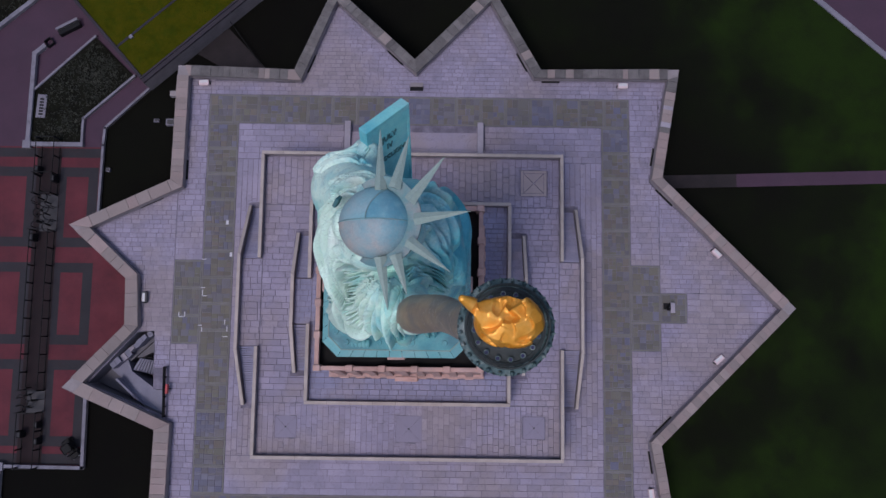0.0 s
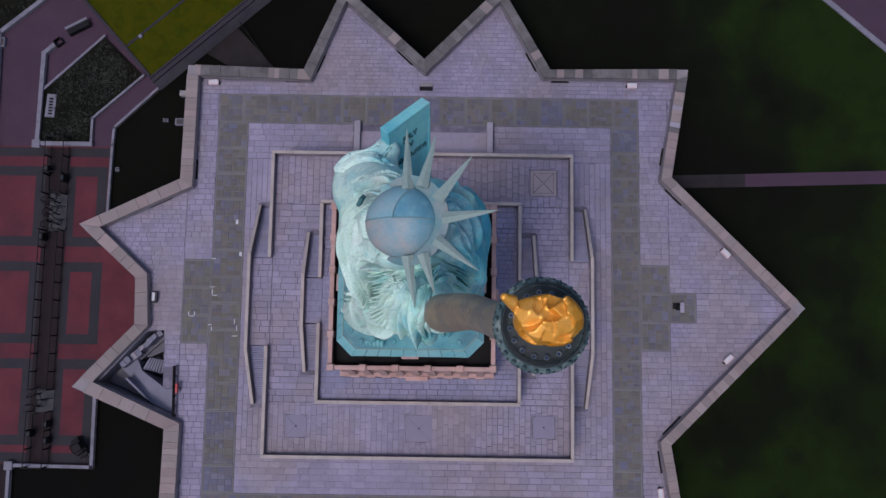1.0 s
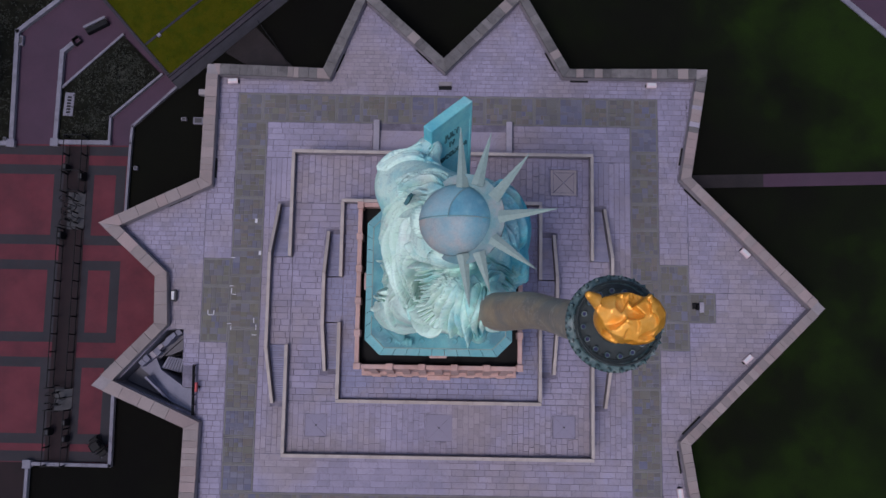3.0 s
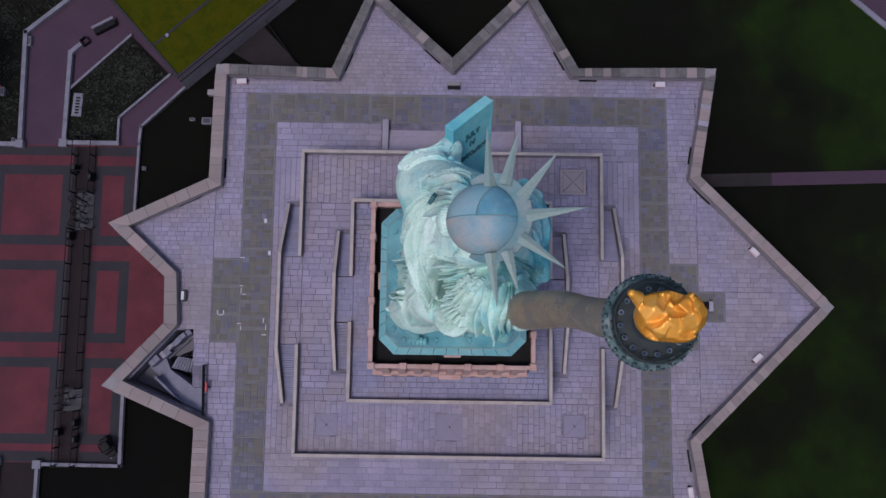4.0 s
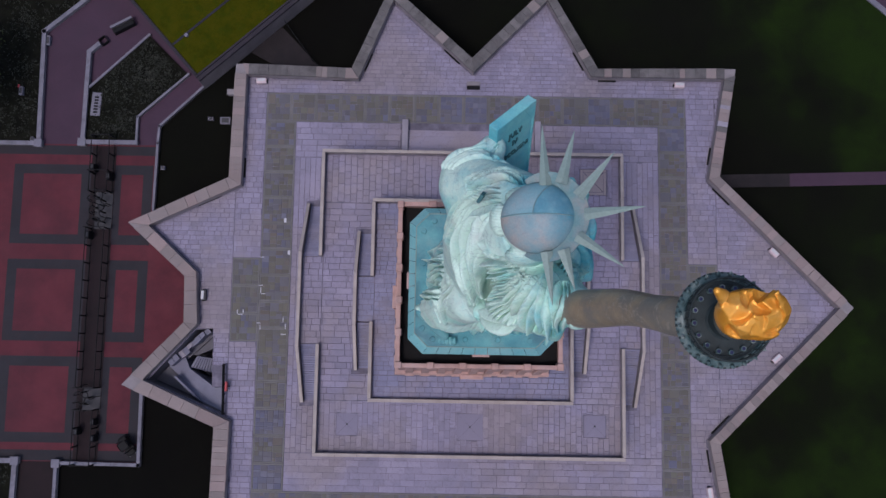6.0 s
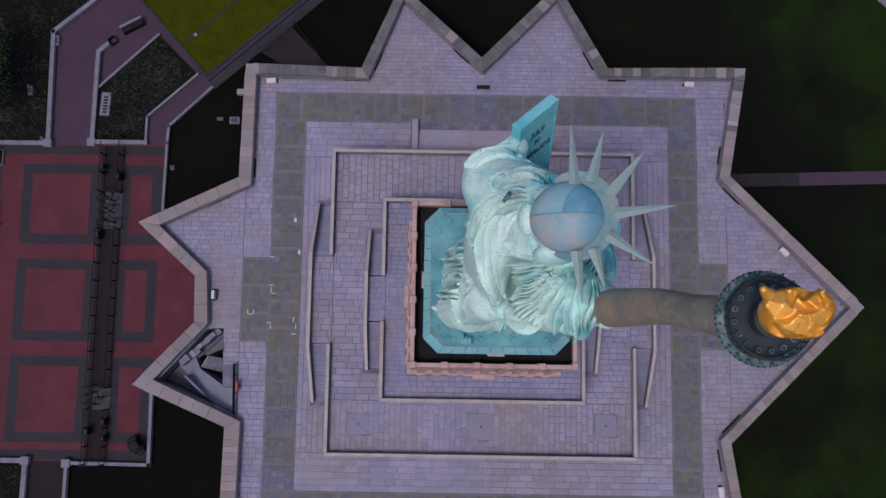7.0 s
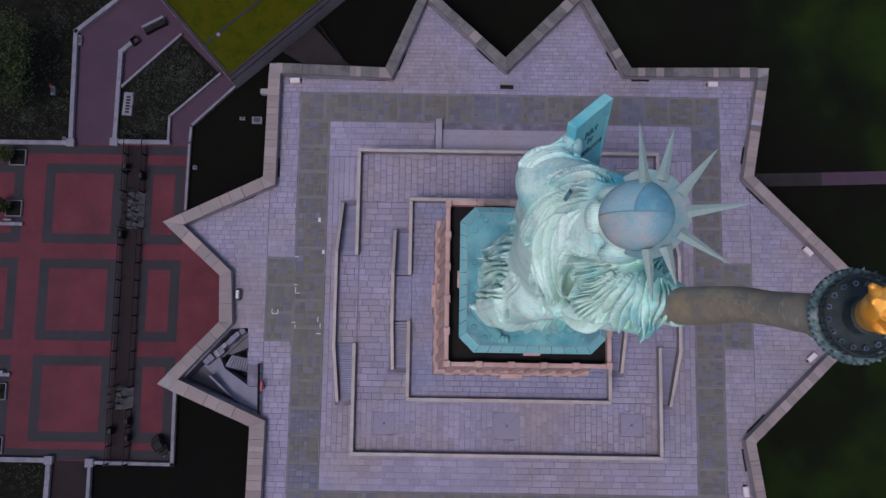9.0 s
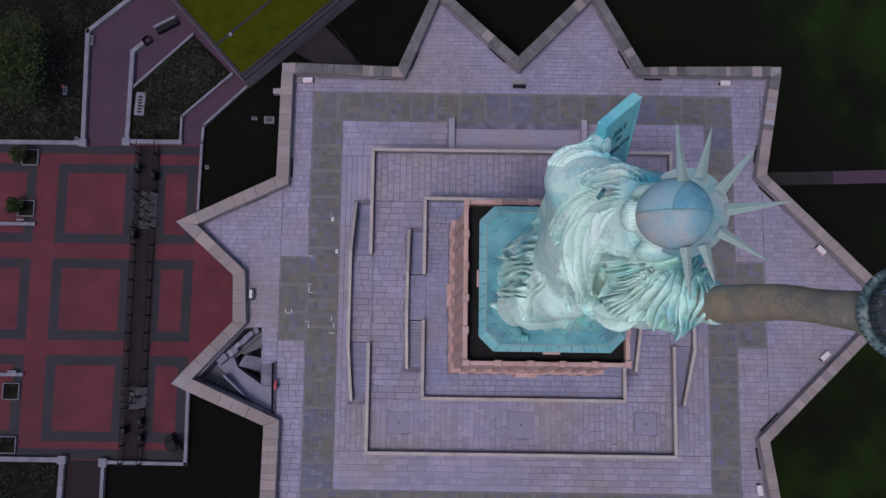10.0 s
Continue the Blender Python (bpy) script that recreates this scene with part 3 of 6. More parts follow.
def terrace(name, half, z0, z1, sx, sy0, sy1, cap_z, label):
    """A square terrace with a parapet, open in the middle of two sides where stairs climb to landings."""
    b = bmesh.new()
    box(b, -half, half, -half, half, z0 - 1.0, z1 - 0.05)
    for s in (-1, 1):
        box(b, *sorted((s * half, s * (sx - 0.1))), -sy0, sy0, z0 - 1.0, z1 - 0.05)
    t = tagged(obj(name, b, MORTAR), label, "terrace", kind="structure")
    w = 0.30

    def run(x0, x1, y0, y1, along):
        wall = bmesh.new()
        box(wall, x0, x1, y0, y1, z0 - 0.5, cap_z - 0.16)
        part("parapet", wall, WALLSTONE, t)
        L = (x1 - x0) if along == "x" else (y1 - y0)
        k = max(1, round(L / 2.4))
        for i in range(k):
            c = bmesh.new()
            if along == "x":
                box(c, x0 + L * i / k + 0.008, x0 + L * (i + 1) / k - 0.008, y0 - 0.035, y1 + 0.035, cap_z - 0.16, cap_z, 0.03)
            else:
                box(c, x0 - 0.035, x1 + 0.035, y0 + L * i / k + 0.008, y0 + L * (i + 1) / k - 0.008, cap_z - 0.16, cap_z, 0.03)
            part("capstone", c, CAP, t)

    run(-half - w / 2, half + w / 2, half - w / 2, half + w / 2, "x")
    run(-half - w / 2, half + w / 2, -half - w / 2, -half + w / 2, "x")
    for s in (-1, 1):
        x0, x1 = s * half - w / 2, s * half + w / 2
        run(x0, x1, sy0, half - w / 2 - 0.05, "y")
        run(x0, x1, -half + w / 2 + 0.05, -sy0, "y")
        # outer parapet of the stairs: level in the middle, falling with the flights
        xo = s * sx
        prof = [(-sy1, z0 + 0.95), (-sy0 - 0.4, cap_z), (sy0 + 0.4, cap_z), (sy1, z0 + 0.95)]
        for (ya, za), (yb, zb) in zip(prof, prof[1:]):
            wall = bmesh.new()
            for x in (xo - 0.13, xo + 0.13):
                vs = [wall.verts.new(c) for c in ((x, ya, z0 - 0.3), (x, yb, z0 - 0.3), (x, yb, zb - 0.14), (x, ya, za - 0.14))]
                wall.faces.new(vs)
            wall.verts.ensure_lookup_table()
            v = wall.verts
            for i in range(4):
                wall.faces.new((v[i], v[(i + 1) % 4], v[4 + (i + 1) % 4], v[4 + i]))
            bmesh.ops.recalc_face_normals(wall, faces=wall.faces)
            part("stair_parapet", wall, WALLSTONE, t)
            k = max(1, round(abs(yb - ya) / 2.2))
            for i in range(k):
                c = bmesh.new()
                box(c, xo - 0.17, xo + 0.17, 0, 1, -0.14, 0, 0.0)
                ua, ub = i / k, (i + 1) / k
                for q in c.verts:
                    u = ua + (ub - ua) * q.co.y
                    q.co.y, q.co.z = ya + (yb - ya) * u + (0.006 if q.co.y < 0.5 else -0.006), za + (zb - za) * u + q.co.z
                part("capstone", c, CAP, t)
        # flights
        for d in (-1, 1):
            rise = z1 - z0
            k = round(rise / 0.18)
            for i in range(k):
                st = bmesh.new()
                ya, yb = sy1 - (sy1 - sy0) * i / k - 0.25, sy1 - (sy1 - sy0) * (i + 1) / k - 0.25
                xa, xb = sorted((s * (half + w / 2), s * (sx - 0.17)))
                y_lo, y_hi = sorted((d * ya, d * (sy0 - 0.25)))
                if i == k - 1:
                    continue
                box(st, xa + 0.02, xb - 0.02, min(d * ya, d * (yb + 0.035)), max(d * ya, d * (yb + 0.035)), z0 - 0.2, z0 + rise * (i + 1) / k - 0.01, 0.0)
                part("step", st, BLUESTONE_P, t)
    return t


terrace_lower = terrace("floor_terrace_lower", 17.2, DECKZ, 11.5, 19.5, 5.0, 11.8, 12.5, "lower stone terrace with parapets and side stairs")
terrace_upper = terrace("floor_terrace_upper", 11.0, 11.5, 14.5, 12.85, 2.5, 7.9, 15.4, "upper stone terrace with parapets and side stairs")

# broad steps on the side facing the tablet
for x in (-8.1, 8.0):
    c = thing("cheek_wall", x, 20.4, DECKZ, "pale stone cheek wall flanking broad steps", "wall", "cheek walls of the broad steps")
    b = bmesh.new()
    box(b, -0.3, 0.3, -2.9, 1.9, -0.2, 0.75, 0.04)
    part("body", b, WALLSTONE, c)
    b = bmesh.new()
    box(b, -0.36, 0.36, -2.95, 1.95, 0.75, 0.9, 0.03)
    part("cap", b, COPING_PALE, c)
steps = thing("broad_steps", 0, 19.8, DECKZ, "broad shallow stone steps between cheek walls", "steps")
for i, (ya, yb) in enumerate(((1.4, -2.35), (0.6, -2.35), (-0.9, -2.35))):
    b = bmesh.new()
    box(b, -7.75, 7.65, yb, ya, -0.1, 0.17 * (i + 1), 0.02)
    part("step", b, STONE_P, steps)

# ---- pedestal ----
ped = thing("pedestal", 0, 0, 14.45, "tall pink granite pedestal with a balcony round its top", "pedestal")
P0 = 14.45


def frustum(bm, h0, z0, h1, z1):
    lo = [bm.verts.new((sx * h0, sy * h0, z0)) for sx, sy in ((-1, -1), (1, -1), (1, 1), (-1, 1))]
    hi = [bm.verts.new((sx * h1, sy * h1, z1)) for sx, sy in ((-1, -1), (1, -1), (1, 1), (-1, 1))]
    for i in range(4):
        bm.faces.new((lo[i], lo[(i + 1) % 4], hi[(i + 1) % 4], hi[i]))
    bm.faces.new(hi)
    bm.faces.new(lo[::-1])
    return bm


part("base_course", frustum(bmesh.new(), 8.25, 0, 8.1, 4.0), PINK, ped)
part("shaft", frustum(bmesh.new(), 7.75, 4.0, 6.75, 19.6), PINK, ped)
part("band_course", frustum(bmesh.new(), 8.0, 4.0, 7.95, 4.9), PINK, ped)
part("cornice", box(bmesh.new(), -7.0, 7.0, -7.0, 7.0, 19.6, 20.3, 0.12), PINK, ped)
part("balcony_slab", box(bmesh.new(), -7.1, 7.1, -7.1, 7.1, 20.3, 20.75, 0.08), PINK, ped)
for k in range(4):
    q = Matrix.Rotation(k * math.pi / 2, 4, "Z")
    b = box(bmesh.new(), -7.04, 7.04 - 0.26, -7.04, -6.78, 20.75, 21.85, 0.0, q)
    part("balcony_parapet", b, PINK, ped)
    b = box(bmesh.new(), -7.09, 7.09 - 0.37, -7.09, -6.72, 21.85, 22.05, 0.03, q)
    part("parapet_cap", b, PINK, ped)
    for i in range(5):
        u = -6.85 + 2.74 * i
        b = box(bmesh.new(), u - 0.30, u + 0.30, -7.16, -6.62, 20.8, 22.3, 0.05, q)
        part("parapet_post", b, PINK, ped)
    for i in range(9):
        u = -6.6 + 1.65 * i
        b = bmesh.new()
        box(b, u - 0.42, u + 0.42, -0.26, 0.3, 5.2, 18.6, 0.05)
        for v in b.verts:
            f = (v.co.z - 4.0) / 15.6
            v.co.x *= 1 - 0.1 * f
            v.co.y += -(7.75 - 1.0 * f)
            v.co = q @ v.co
        part("pilaster", b, PINK, ped)
        b = bmesh.new()
        box(b, u - 0.5, u + 0.5, -8.27, -8.0, 1.4, 2.9, 0.08, q)
        part("shield_block", b, PINK, ped)
    b = box(bmesh.new(), -1.2, 1.2, -8.5, -8.0, 0.0, 4.3, 0.06, q)
    part("portal", b, PINK, ped)
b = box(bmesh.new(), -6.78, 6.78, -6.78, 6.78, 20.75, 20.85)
part("balcony_roofing", b, DARKGAP, ped)


def octagon(h, c):
    return [(h, -h + c), (h, h - c), (h - c, h), (-h + c, h), (-h, h - c), (-h, -h + c), (-h + c, -h), (h - c, -h)]


plinth = thing("statue_plinth", 0, 0, P0 + 20.8, "octagonal verdigris copper plinth on a granite base", "plinth")
# The granite base is painted with the walkway's shade too, not a granite tone.
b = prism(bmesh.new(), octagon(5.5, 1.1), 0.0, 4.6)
part("granite_base", b, DARKGAP, plinth)
OCT0, OCT1, OCT2 = octagon(5.92, 1.2), octagon(5.92, 1.2), octagon(5.35, 1.05)
for i in range(8):
    # sloping copper skirt in sheets
    a0, a1 = Vector(OCT0[i]), Vector(OCT0[(i + 1) % 8])
    c0, c1 = Vector(OCT2[i]), Vector(OCT2[(i + 1) % 8])
    k = max(1, round((a1 - a0).length / 1.1))
    for j in range(k):
        u, v = j / k + 0.002, (j + 1) / k - 0.002
        s = bmesh.new()
        A, B, C, D = a0.lerp(a1, u), a0.lerp(a1, v), c0.lerp(c1, v), c0.lerp(c1, u)
        low, top_ = 5.05, 5.75
        vs = [s.verts.new(p) for p in ((*A, low - 0.55), (*B, low - 0.55), (*B, low), (*A, low), (*C, top_), (*D, top_))]
        s.faces.new((vs[0], vs[1], vs[2], vs[3]))
        s.faces.new((vs[3], vs[2], vs[4], vs[5]))
        part("skirt_sheet", s, SKIRT, plinth)
part("top_plate", prism(bmesh.new(), octagon(5.36, 1.05), 4.6, 5.76), PLINTH, plinth)
rim = bmesh.new()
for i in range(8):
    cyl(rim, (*OCT2[i], 5.77), (*OCT2[(i + 1) % 8], 5.77), 0.05, seg=6)
part("rim", rim, RAYS, plinth)
for k in range(4):
    for i in range(4):
        p = Matrix.Rotation(k * math.pi / 2, 3, "Z") @ Vector((-3.9 + 2.6 * i, -4.75, 0))
        part("bolt", cyl(bmesh.new(), (p.x, p.y, 5.7), (p.x, p.y, 5.92), 0.24, 0.2, 12), PLINTH, plinth)
    b = box(bmesh.new(), -0.7, 0.7, -6.1, -5.5, 4.3, 4.75, 0.05, Matrix.Rotation(k * math.pi / 2, 4, "Z"))
    part("foot_bracket", b, PINK, plinth)

# ---- statue ----


def smin(a, b, k):
    h = np.clip(0.5 + 0.5 * (b - a) / k, 0, 1)
    return b + (a - b) * h - k * h * (1 - h)


def ellip(P, c, r):
    x, y, z = (P[0] - c[0]) / r[0], (P[1] - c[1]) / r[1], (P[2] - c[2]) / r[2]
    k0 = np.sqrt(x * x + y * y + z * z)
    k1 = np.sqrt((x / r[0]) ** 2 + (y / r[1]) ** 2 + (z / r[2]) ** 2) + 1e-6
    return k0 * (k0 - 1) / k1


def limb(P, a, b, ra, rb):
    a, b = np.array(a, np.float32), np.array(b, np.float32)
    d = b - a
    t = np.clip(((P[0] - a[0]) * d[0] + (P[1] - a[1]) * d[1] + (P[2] - a[2]) * d[2]) / float(d @ d), 0, 1)
    return np.sqrt((P[0] - a[0] - t * d[0]) ** 2 + (P[1] - a[1] - t * d[1]) ** 2 + (P[2] - a[2] - t * d[2]) ** 2) - (ra + (rb - ra) * t)


# height, centre x, centre y, half depth, half width of the draped figure
SECTIONS = np.array([
    (40.5, 0.45, 0.1, 4.95, 4.3), (44.0, 0.53, 0.1, 4.8, 4.2), (48.0, 0.69, 0.0, 4.6, 3.9), (52.0, 0.90, -0.1, 4.3, 3.6),
    (57.0, 1.03, 0.0, 3.97, 3.4), (62.0, 1.08, 0.0, 3.67, 3.3), (66.0, 1.10, -0.1, 3.3, 3.2), (68.5, 0.95, -0.3, 2.75, 2.9), (70.3, 0.9, -0.3, 2.0, 2.1), (72.0, 1.0, -0.3, 1.2, 1.2)])


def section(z, col):
    return np.interp(z, SECTIONS[:, 0], SECTIONS[:, col]).astype(np.float32)


def figure(P):
    x, y, z = P
    a, b = section(z, 3), section(z, 4)
    full = 2 + 1.0 * np.clip((x - 0.5) / 1.5, 0, 1) * np.clip((68 - z) / 8, 0, 1)     # squarer in front, low down
    q = (np.abs((x - section(z, 1)) / a) ** full + np.abs((y - section(z, 2)) / b) ** full) ** (1 / full)
    d = (q - 1) * np.minimum(a, b)
    d = np.maximum(d, z - 71.5)
    d = smin(d, limb(P, (1.0, -2.4, 69.0), (2.45, -3.95, 74.6), 1.75, 0.88), 0.7)      # raised sleeve
    d = smin(d, ellip(P, (1.55, -3.8, 70.6), (1.15, 1.2, 2.2)), 0.6)
    d = smin(d, limb(P, (1.6, -4.2, 73.0), (2.0, -4.95, 71.0), 0.65, 0.32), 0.4)      # its hanging corner
    d = smin(d, ellip(P, (0.75, -3.3, 68.0), (1.45, 1.35, 2.6)), 0.7)               # cloth under the arm
    d = smin(d, limb(P, (0.7, 1.4, 69.2), (-1.5, 2.95, 65.0), 1.4, 1.85), 0.8)       # left shoulder
    d = smin(d, limb(P, (-1.6, 3.4, 64.4), (-0.55, 5.1, 64.9), 1.65, 0.72), 0.5)     # left forearm
    d = smin(d, limb(P, (-1.4, 3.1, 64.0), (-1.6, 2.9, 52.0), 1.6, 1.0), 0.8)      # cloak hanging from it
    d = smin(d, limb(P, (2.1, 1.7, 67.2), (3.1, 2.5, 50.0), 1.4, 1.8), 0.8)         # cloak falling in front
    d = smin(d, limb(P, (-1.2, -2.2, 55.0), (-3.3, -2.6, 46.0), 1.7, 1.5), 0.8)    # trailing leg
    d = smin(d, limb(P, (0.5, -2.8, 50.5), (-2.3, -2.9, 49.0), 1.25, 1.45), 0.9)    # robe drawn tight over it
    d = smin(d, ellip(P, (-1.15, 0.5, 61.5), (1.95, 2.2, 7.0)), 0.9)               # cloak over the back
    d = smin(d, limb(P, (-1.35, -1.5, 66.2), (-1.0, -3.1, 64.0), 0.75, 0.70), 0.5)  # its roll, drawn under the right arm
    d = smin(d, limb(P, (-1.0, -3.1, 64.0), (-0.1, -3.75, 65.4), 0.70, 0.65), 0.5)
    d = smin(d, limb(P, (-0.1, -3.75, 65.4), (1.2, -4.1, 68.2), 0.65, 0.7), 0.5)
    d = smin(d, limb(P, (-4.75, -2.7, 44.0), (-3.0, -4.45, 42.0), 0.45, 0.40), 0.3)  # foot
    for i in range(5):
        d = smin(d, ellip(P, (-3.35 + 0.30 * i, -4.80 - 0.02 * i, 41.7 - 0.04 * i), (0.15, 0.36, 0.24)), 0.1)
    d = smin(d, limb(P, (1.0, -0.3, 69.5), (1.1, -0.3, 72.0), 1.2, 1.0), 0.4)      # neck
    d = smin(d, ellip(P, (1.0, -0.28, 73.6), (1.65, 1.38, 1.9)), 0.3)             # head
    d = smin(d, ellip(P, (-0.68, -0.1, 73.3), (0.45, 0.72, 0.8)), 0.15)           # knot of hair
    d = smin(d, ellip(P, (0.55, -1.55, 72.5), (0.95, 0.45, 1.2)), 0.2)
    d = smin(d, ellip(P, (0.55, 1.05, 72.5), (0.95, 0.45, 1.2)), 0.2)
    d = smin(d, ellip(P, (1.5, -1.75, 71.6), (0.35, 0.3, 0.75)), 0.1)              # lock of hair
    d = smin(d, ellip(P, (1.1, -1.95, 71.3), (0.3, 0.28, 0.7)), 0.1)
    return d


def surface_net(F, origin, h):
    """A quad skin where the field F changes sign."""
    nx, ny, nz = F.shape
    S = F < 0
    cnt = np.zeros((nx - 1, ny - 1, nz - 1), np.float32)
    acc = [np.zeros_like(cnt) for _ in range(3)]
    corner = lambda A, o: A[o[0]:nx - 1 + o[0], o[1]:ny - 1 + o[1], o[2]:nz - 1 + o[2]]
    for ax in range(3):
        for u in (0, 1):
            for v in (0, 1):
                o = [u, v]
                o.insert(ax, 0)
                e = list(o)
                e[ax] = 1
                f0, f1 = corner(F, o), corner(F, e)
                m = (f0 < 0) != (f1 < 0)
                t = np.where(m, f0 / np.where(m, f0 - f1, 1), 0)
                cnt += m
                for k in range(3):
                    acc[k] += np.where(m, t if k == ax else o[k], 0)
    act = cnt > 0
    idx = -np.ones(cnt.shape, np.int64)
    idx[act] = np.arange(act.sum())
    ijk = np.argwhere(act)
    verts = np.stack([ijk[:, k] + acc[k][act] / cnt[act] for k in range(3)], 1) * h + np.array(origin)
    quads = []
    for ax in range(3):
        sl0, sl1 = [slice(None)] * 3, [slice(None)] * 3
        sl0[ax], sl1[ax] = slice(0, -1), slice(1, None)
        a, b = S[tuple(sl0)], S[tuple(sl1)]
        for flip in (False, True):
            E = np.argwhere((a & ~b) if not flip else (~a & b))
            p, q = [(1, 2), (2, 0), (0, 1)][ax]
            E = E[(E[:, p] > 0) & (E[:, q] > 0) & (E[:, p] < F.shape[p] - 1) & (E[:, q] < F.shape[q] - 1)]
            c = []
            for dp, dq in ((1, 1), (0, 1), (0, 0), (1, 0)):
                G = E.copy()
                G[:, p] -= dp
                G[:, q] -= dq
                c.append(idx[G[:, 0], G[:, 1], G[:, 2]])
            c = np.stack(c, 1)
            quads.append(c[:, ::-1] if flip else c)
    return verts, np.concatenate(quads)


def vnormals(V, Q):
    fn = np.cross(V[Q[:, 2]] - V[Q[:, 0]], V[Q[:, 3]] - V[Q[:, 1]])
    N = np.zeros_like(V)
    for k in range(4):
        for c in range(3):
            N[:, c] += np.bincount(Q[:, k], fn[:, c], len(V))
    return N / (np.linalg.norm(N, axis=1, keepdims=True) + 1e-9)


def wob(x, y, z, f, s):
    """Cheap smooth noise, about -1 to 1."""
    return (np.sin(f * (1.0 * x + 0.7 * z) + s) + np.sin(f * (1.3 * y - 0.5 * x) + 2.1 * s) + np.sin(f * (0.9 * z + 0.8 * y) + 3.7 * s)) / 3


def crease(ph, p=0.65):
    """Round ridges with sharp valleys, 0 to 1."""
    return np.abs(np.sin(ph / 2)) ** p


def step01(v, a, b):
    t = np.clip((v - a) / (b - a), 0, 1)
    return t * t * (3 - 2 * t)


def bend(pts, s):
    """A smooth curve through a few points."""
    p = np.array(pts, float)
    n = len(p) - 1
    u = np.clip(s, 0, 1) * n
    i = np.minimum(u.astype(int), n - 1)
    t = (u - i)[:, None]
    a, b_, c_, d_ = p[np.maximum(i - 1, 0)], p[i], p[i + 1], p[np.minimum(i + 2, n)]
    return 0.5 * (2 * b_ + (c_ - a) * t + (2 * a - 5 * b_ + 4 * c_ - d_) * t * t + (3 * b_ - a - 3 * c_ + d_) * t ** 3)


def settle(p, steps=5):
    """Points moved onto the skin of the figure, and the way out of it there."""
    for _ in range(steps):
        e = 0.05
        f0 = figure([p[:, 0], p[:, 1], p[:, 2]])
        g = np.stack([figure([p[:, 0] + e * (k == 0), p[:, 1] + e * (k == 1), p[:, 2] + e * (k == 2)]) - f0 for k in range(3)], 1) / e
        g /= np.linalg.norm(g, axis=1, keepdims=True) + 1e-6
        p = p - g * np.clip(f0, -1.2, 1.2)[:, None]
    return p, g


def folds(V, first, last, count, amp, seed, lip=0.0, reach=0.9, sharp=1.0, fine=0.3):
    """Ridges of cloth side by side, from one guide curve to another; lip: how far the first edge overlaps what lies beside it."""
    r = np.random.RandomState(seed)
    ns, nt = 44, 40
    s, t = np.meshgrid(np.linspace(0, 1, ns), np.linspace(-0.15, 1.15, nt), indexing="ij")
    A, B = bend(first, s.ravel()), bend(last, s.ravel())
    G, _ = settle(A + (B - A) * t.ravel()[:, None], 6)
    grid = G.reshape(ns, nt, 3)
    for _ in range(2):      # ease the net
        grid[1:-1, 1:-1] = 0.5 * grid[1:-1, 1:-1] + 0.125 * (grid[2:, 1:-1] + grid[:-2, 1:-1] + grid[1:-1, 2:] + grid[1:-1, :-2])
    G = grid.reshape(-1, 3)
    along, across = (np.gradient(grid, axis=0) * (ns - 1)).reshape(-1, 3), (np.gradient(grid, axis=1) * (nt - 1) / 1.3).reshape(-1, 3)
    near = np.where(np.all(V > G.min(0) - reach, 1) & np.all(V < G.max(0) + reach, 1))[0]
    P, Gf = V[near].astype(np.float32), G.astype(np.float32)
    hit, dist = np.empty(len(P), int), np.empty(len(P))
    g2 = (Gf ** 2).sum(1)[None]
    for k in range(0, len(P), 20000):
        d2 = (P[k:k + 20000] ** 2).sum(1)[:, None] + g2 - 2 * P[k:k + 20000] @ Gf.T
        hit[k:k + 20000] = d2.argmin(1)
        dist[k:k + 20000] = np.sqrt(np.maximum(d2.min(1), 0))
    gap = V[near] - G[hit]
    ta, sa = across[hit], along[hit]
    aa, bb, ab = (ta * ta).sum(1), (sa * sa).sum(1), (ta * sa).sum(1)
    pa, pb = (gap * ta).sum(1), (gap * sa).sum(1)
    det = np.maximum(aa * bb - ab * ab, 0.05 * aa * bb + 1e-6)
    tt = t.ravel()[hit] + np.clip((pa * bb - pb * ab) / det, -0.05, 0.05)
    ss = s.ravel()[hit] + np.clip((pb * aa - pa * ab) / det, -0.04, 0.04)
    ph = count * tt + 0.30 * np.sin(4.0 * ss + 6.0 * tt + seed) + 0.16 * np.sin(9.0 * ss - 7.0 * tt + 2.0 * seed)
    vx, vy, vz = V[near].T
    ph = ph + 0.05 * count * wob(vx, vy, vz, 1.1, seed) + 0.30 * wob(vx, vy, vz, 2.2, 2.0 + seed)
    k = np.clip(np.floor(ph).astype(int), -3, count + 3) + 3
    amp = 2.0 * amp
    tall = r.uniform(0.45, 1.30, count + 8)[k] * (1 + 0.3 * np.sin(6 * ss + 2.3 * k + seed))
    fr = ph - np.floor(ph)
    ridge = tall * np.sin(math.pi * fr ** 1.4) ** 0.6 - 0.35 * np.exp(-(np.minimum(fr, 1 - fr) / 0.14) ** 2)
    ph2 = 2.7 * ph + 0.6 * np.sin(6 * ss + 3 * tt) + 0.4 * np.sin(1.7 * ph + 4 * ss)
    f2 = ph2 - np.floor(ph2)
    k2 = np.floor(ph2).astype(int) % 17
    some = r.uniform(-0.5, 1.3, 17).clip(0)[k2] * step01(np.sin(5 * ss + 2.1 * k2), -0.6, 0.3)
    small = some * (np.sin(math.pi * f2) ** 0.7 - 0.8 * np.exp(-(np.minimum(f2, 1 - f2) / 0.13) ** 2) - 0.5)
    env = step01(tt, -0.10, 0.0) * (1 - step01(tt, 1.0, 1.10)) * (1 - step01(dist, 0.5 * reach, reach))
    env *= step01(ss, -0.05, 0.08) * (1 - step01(ss, 0.92, 1.05))
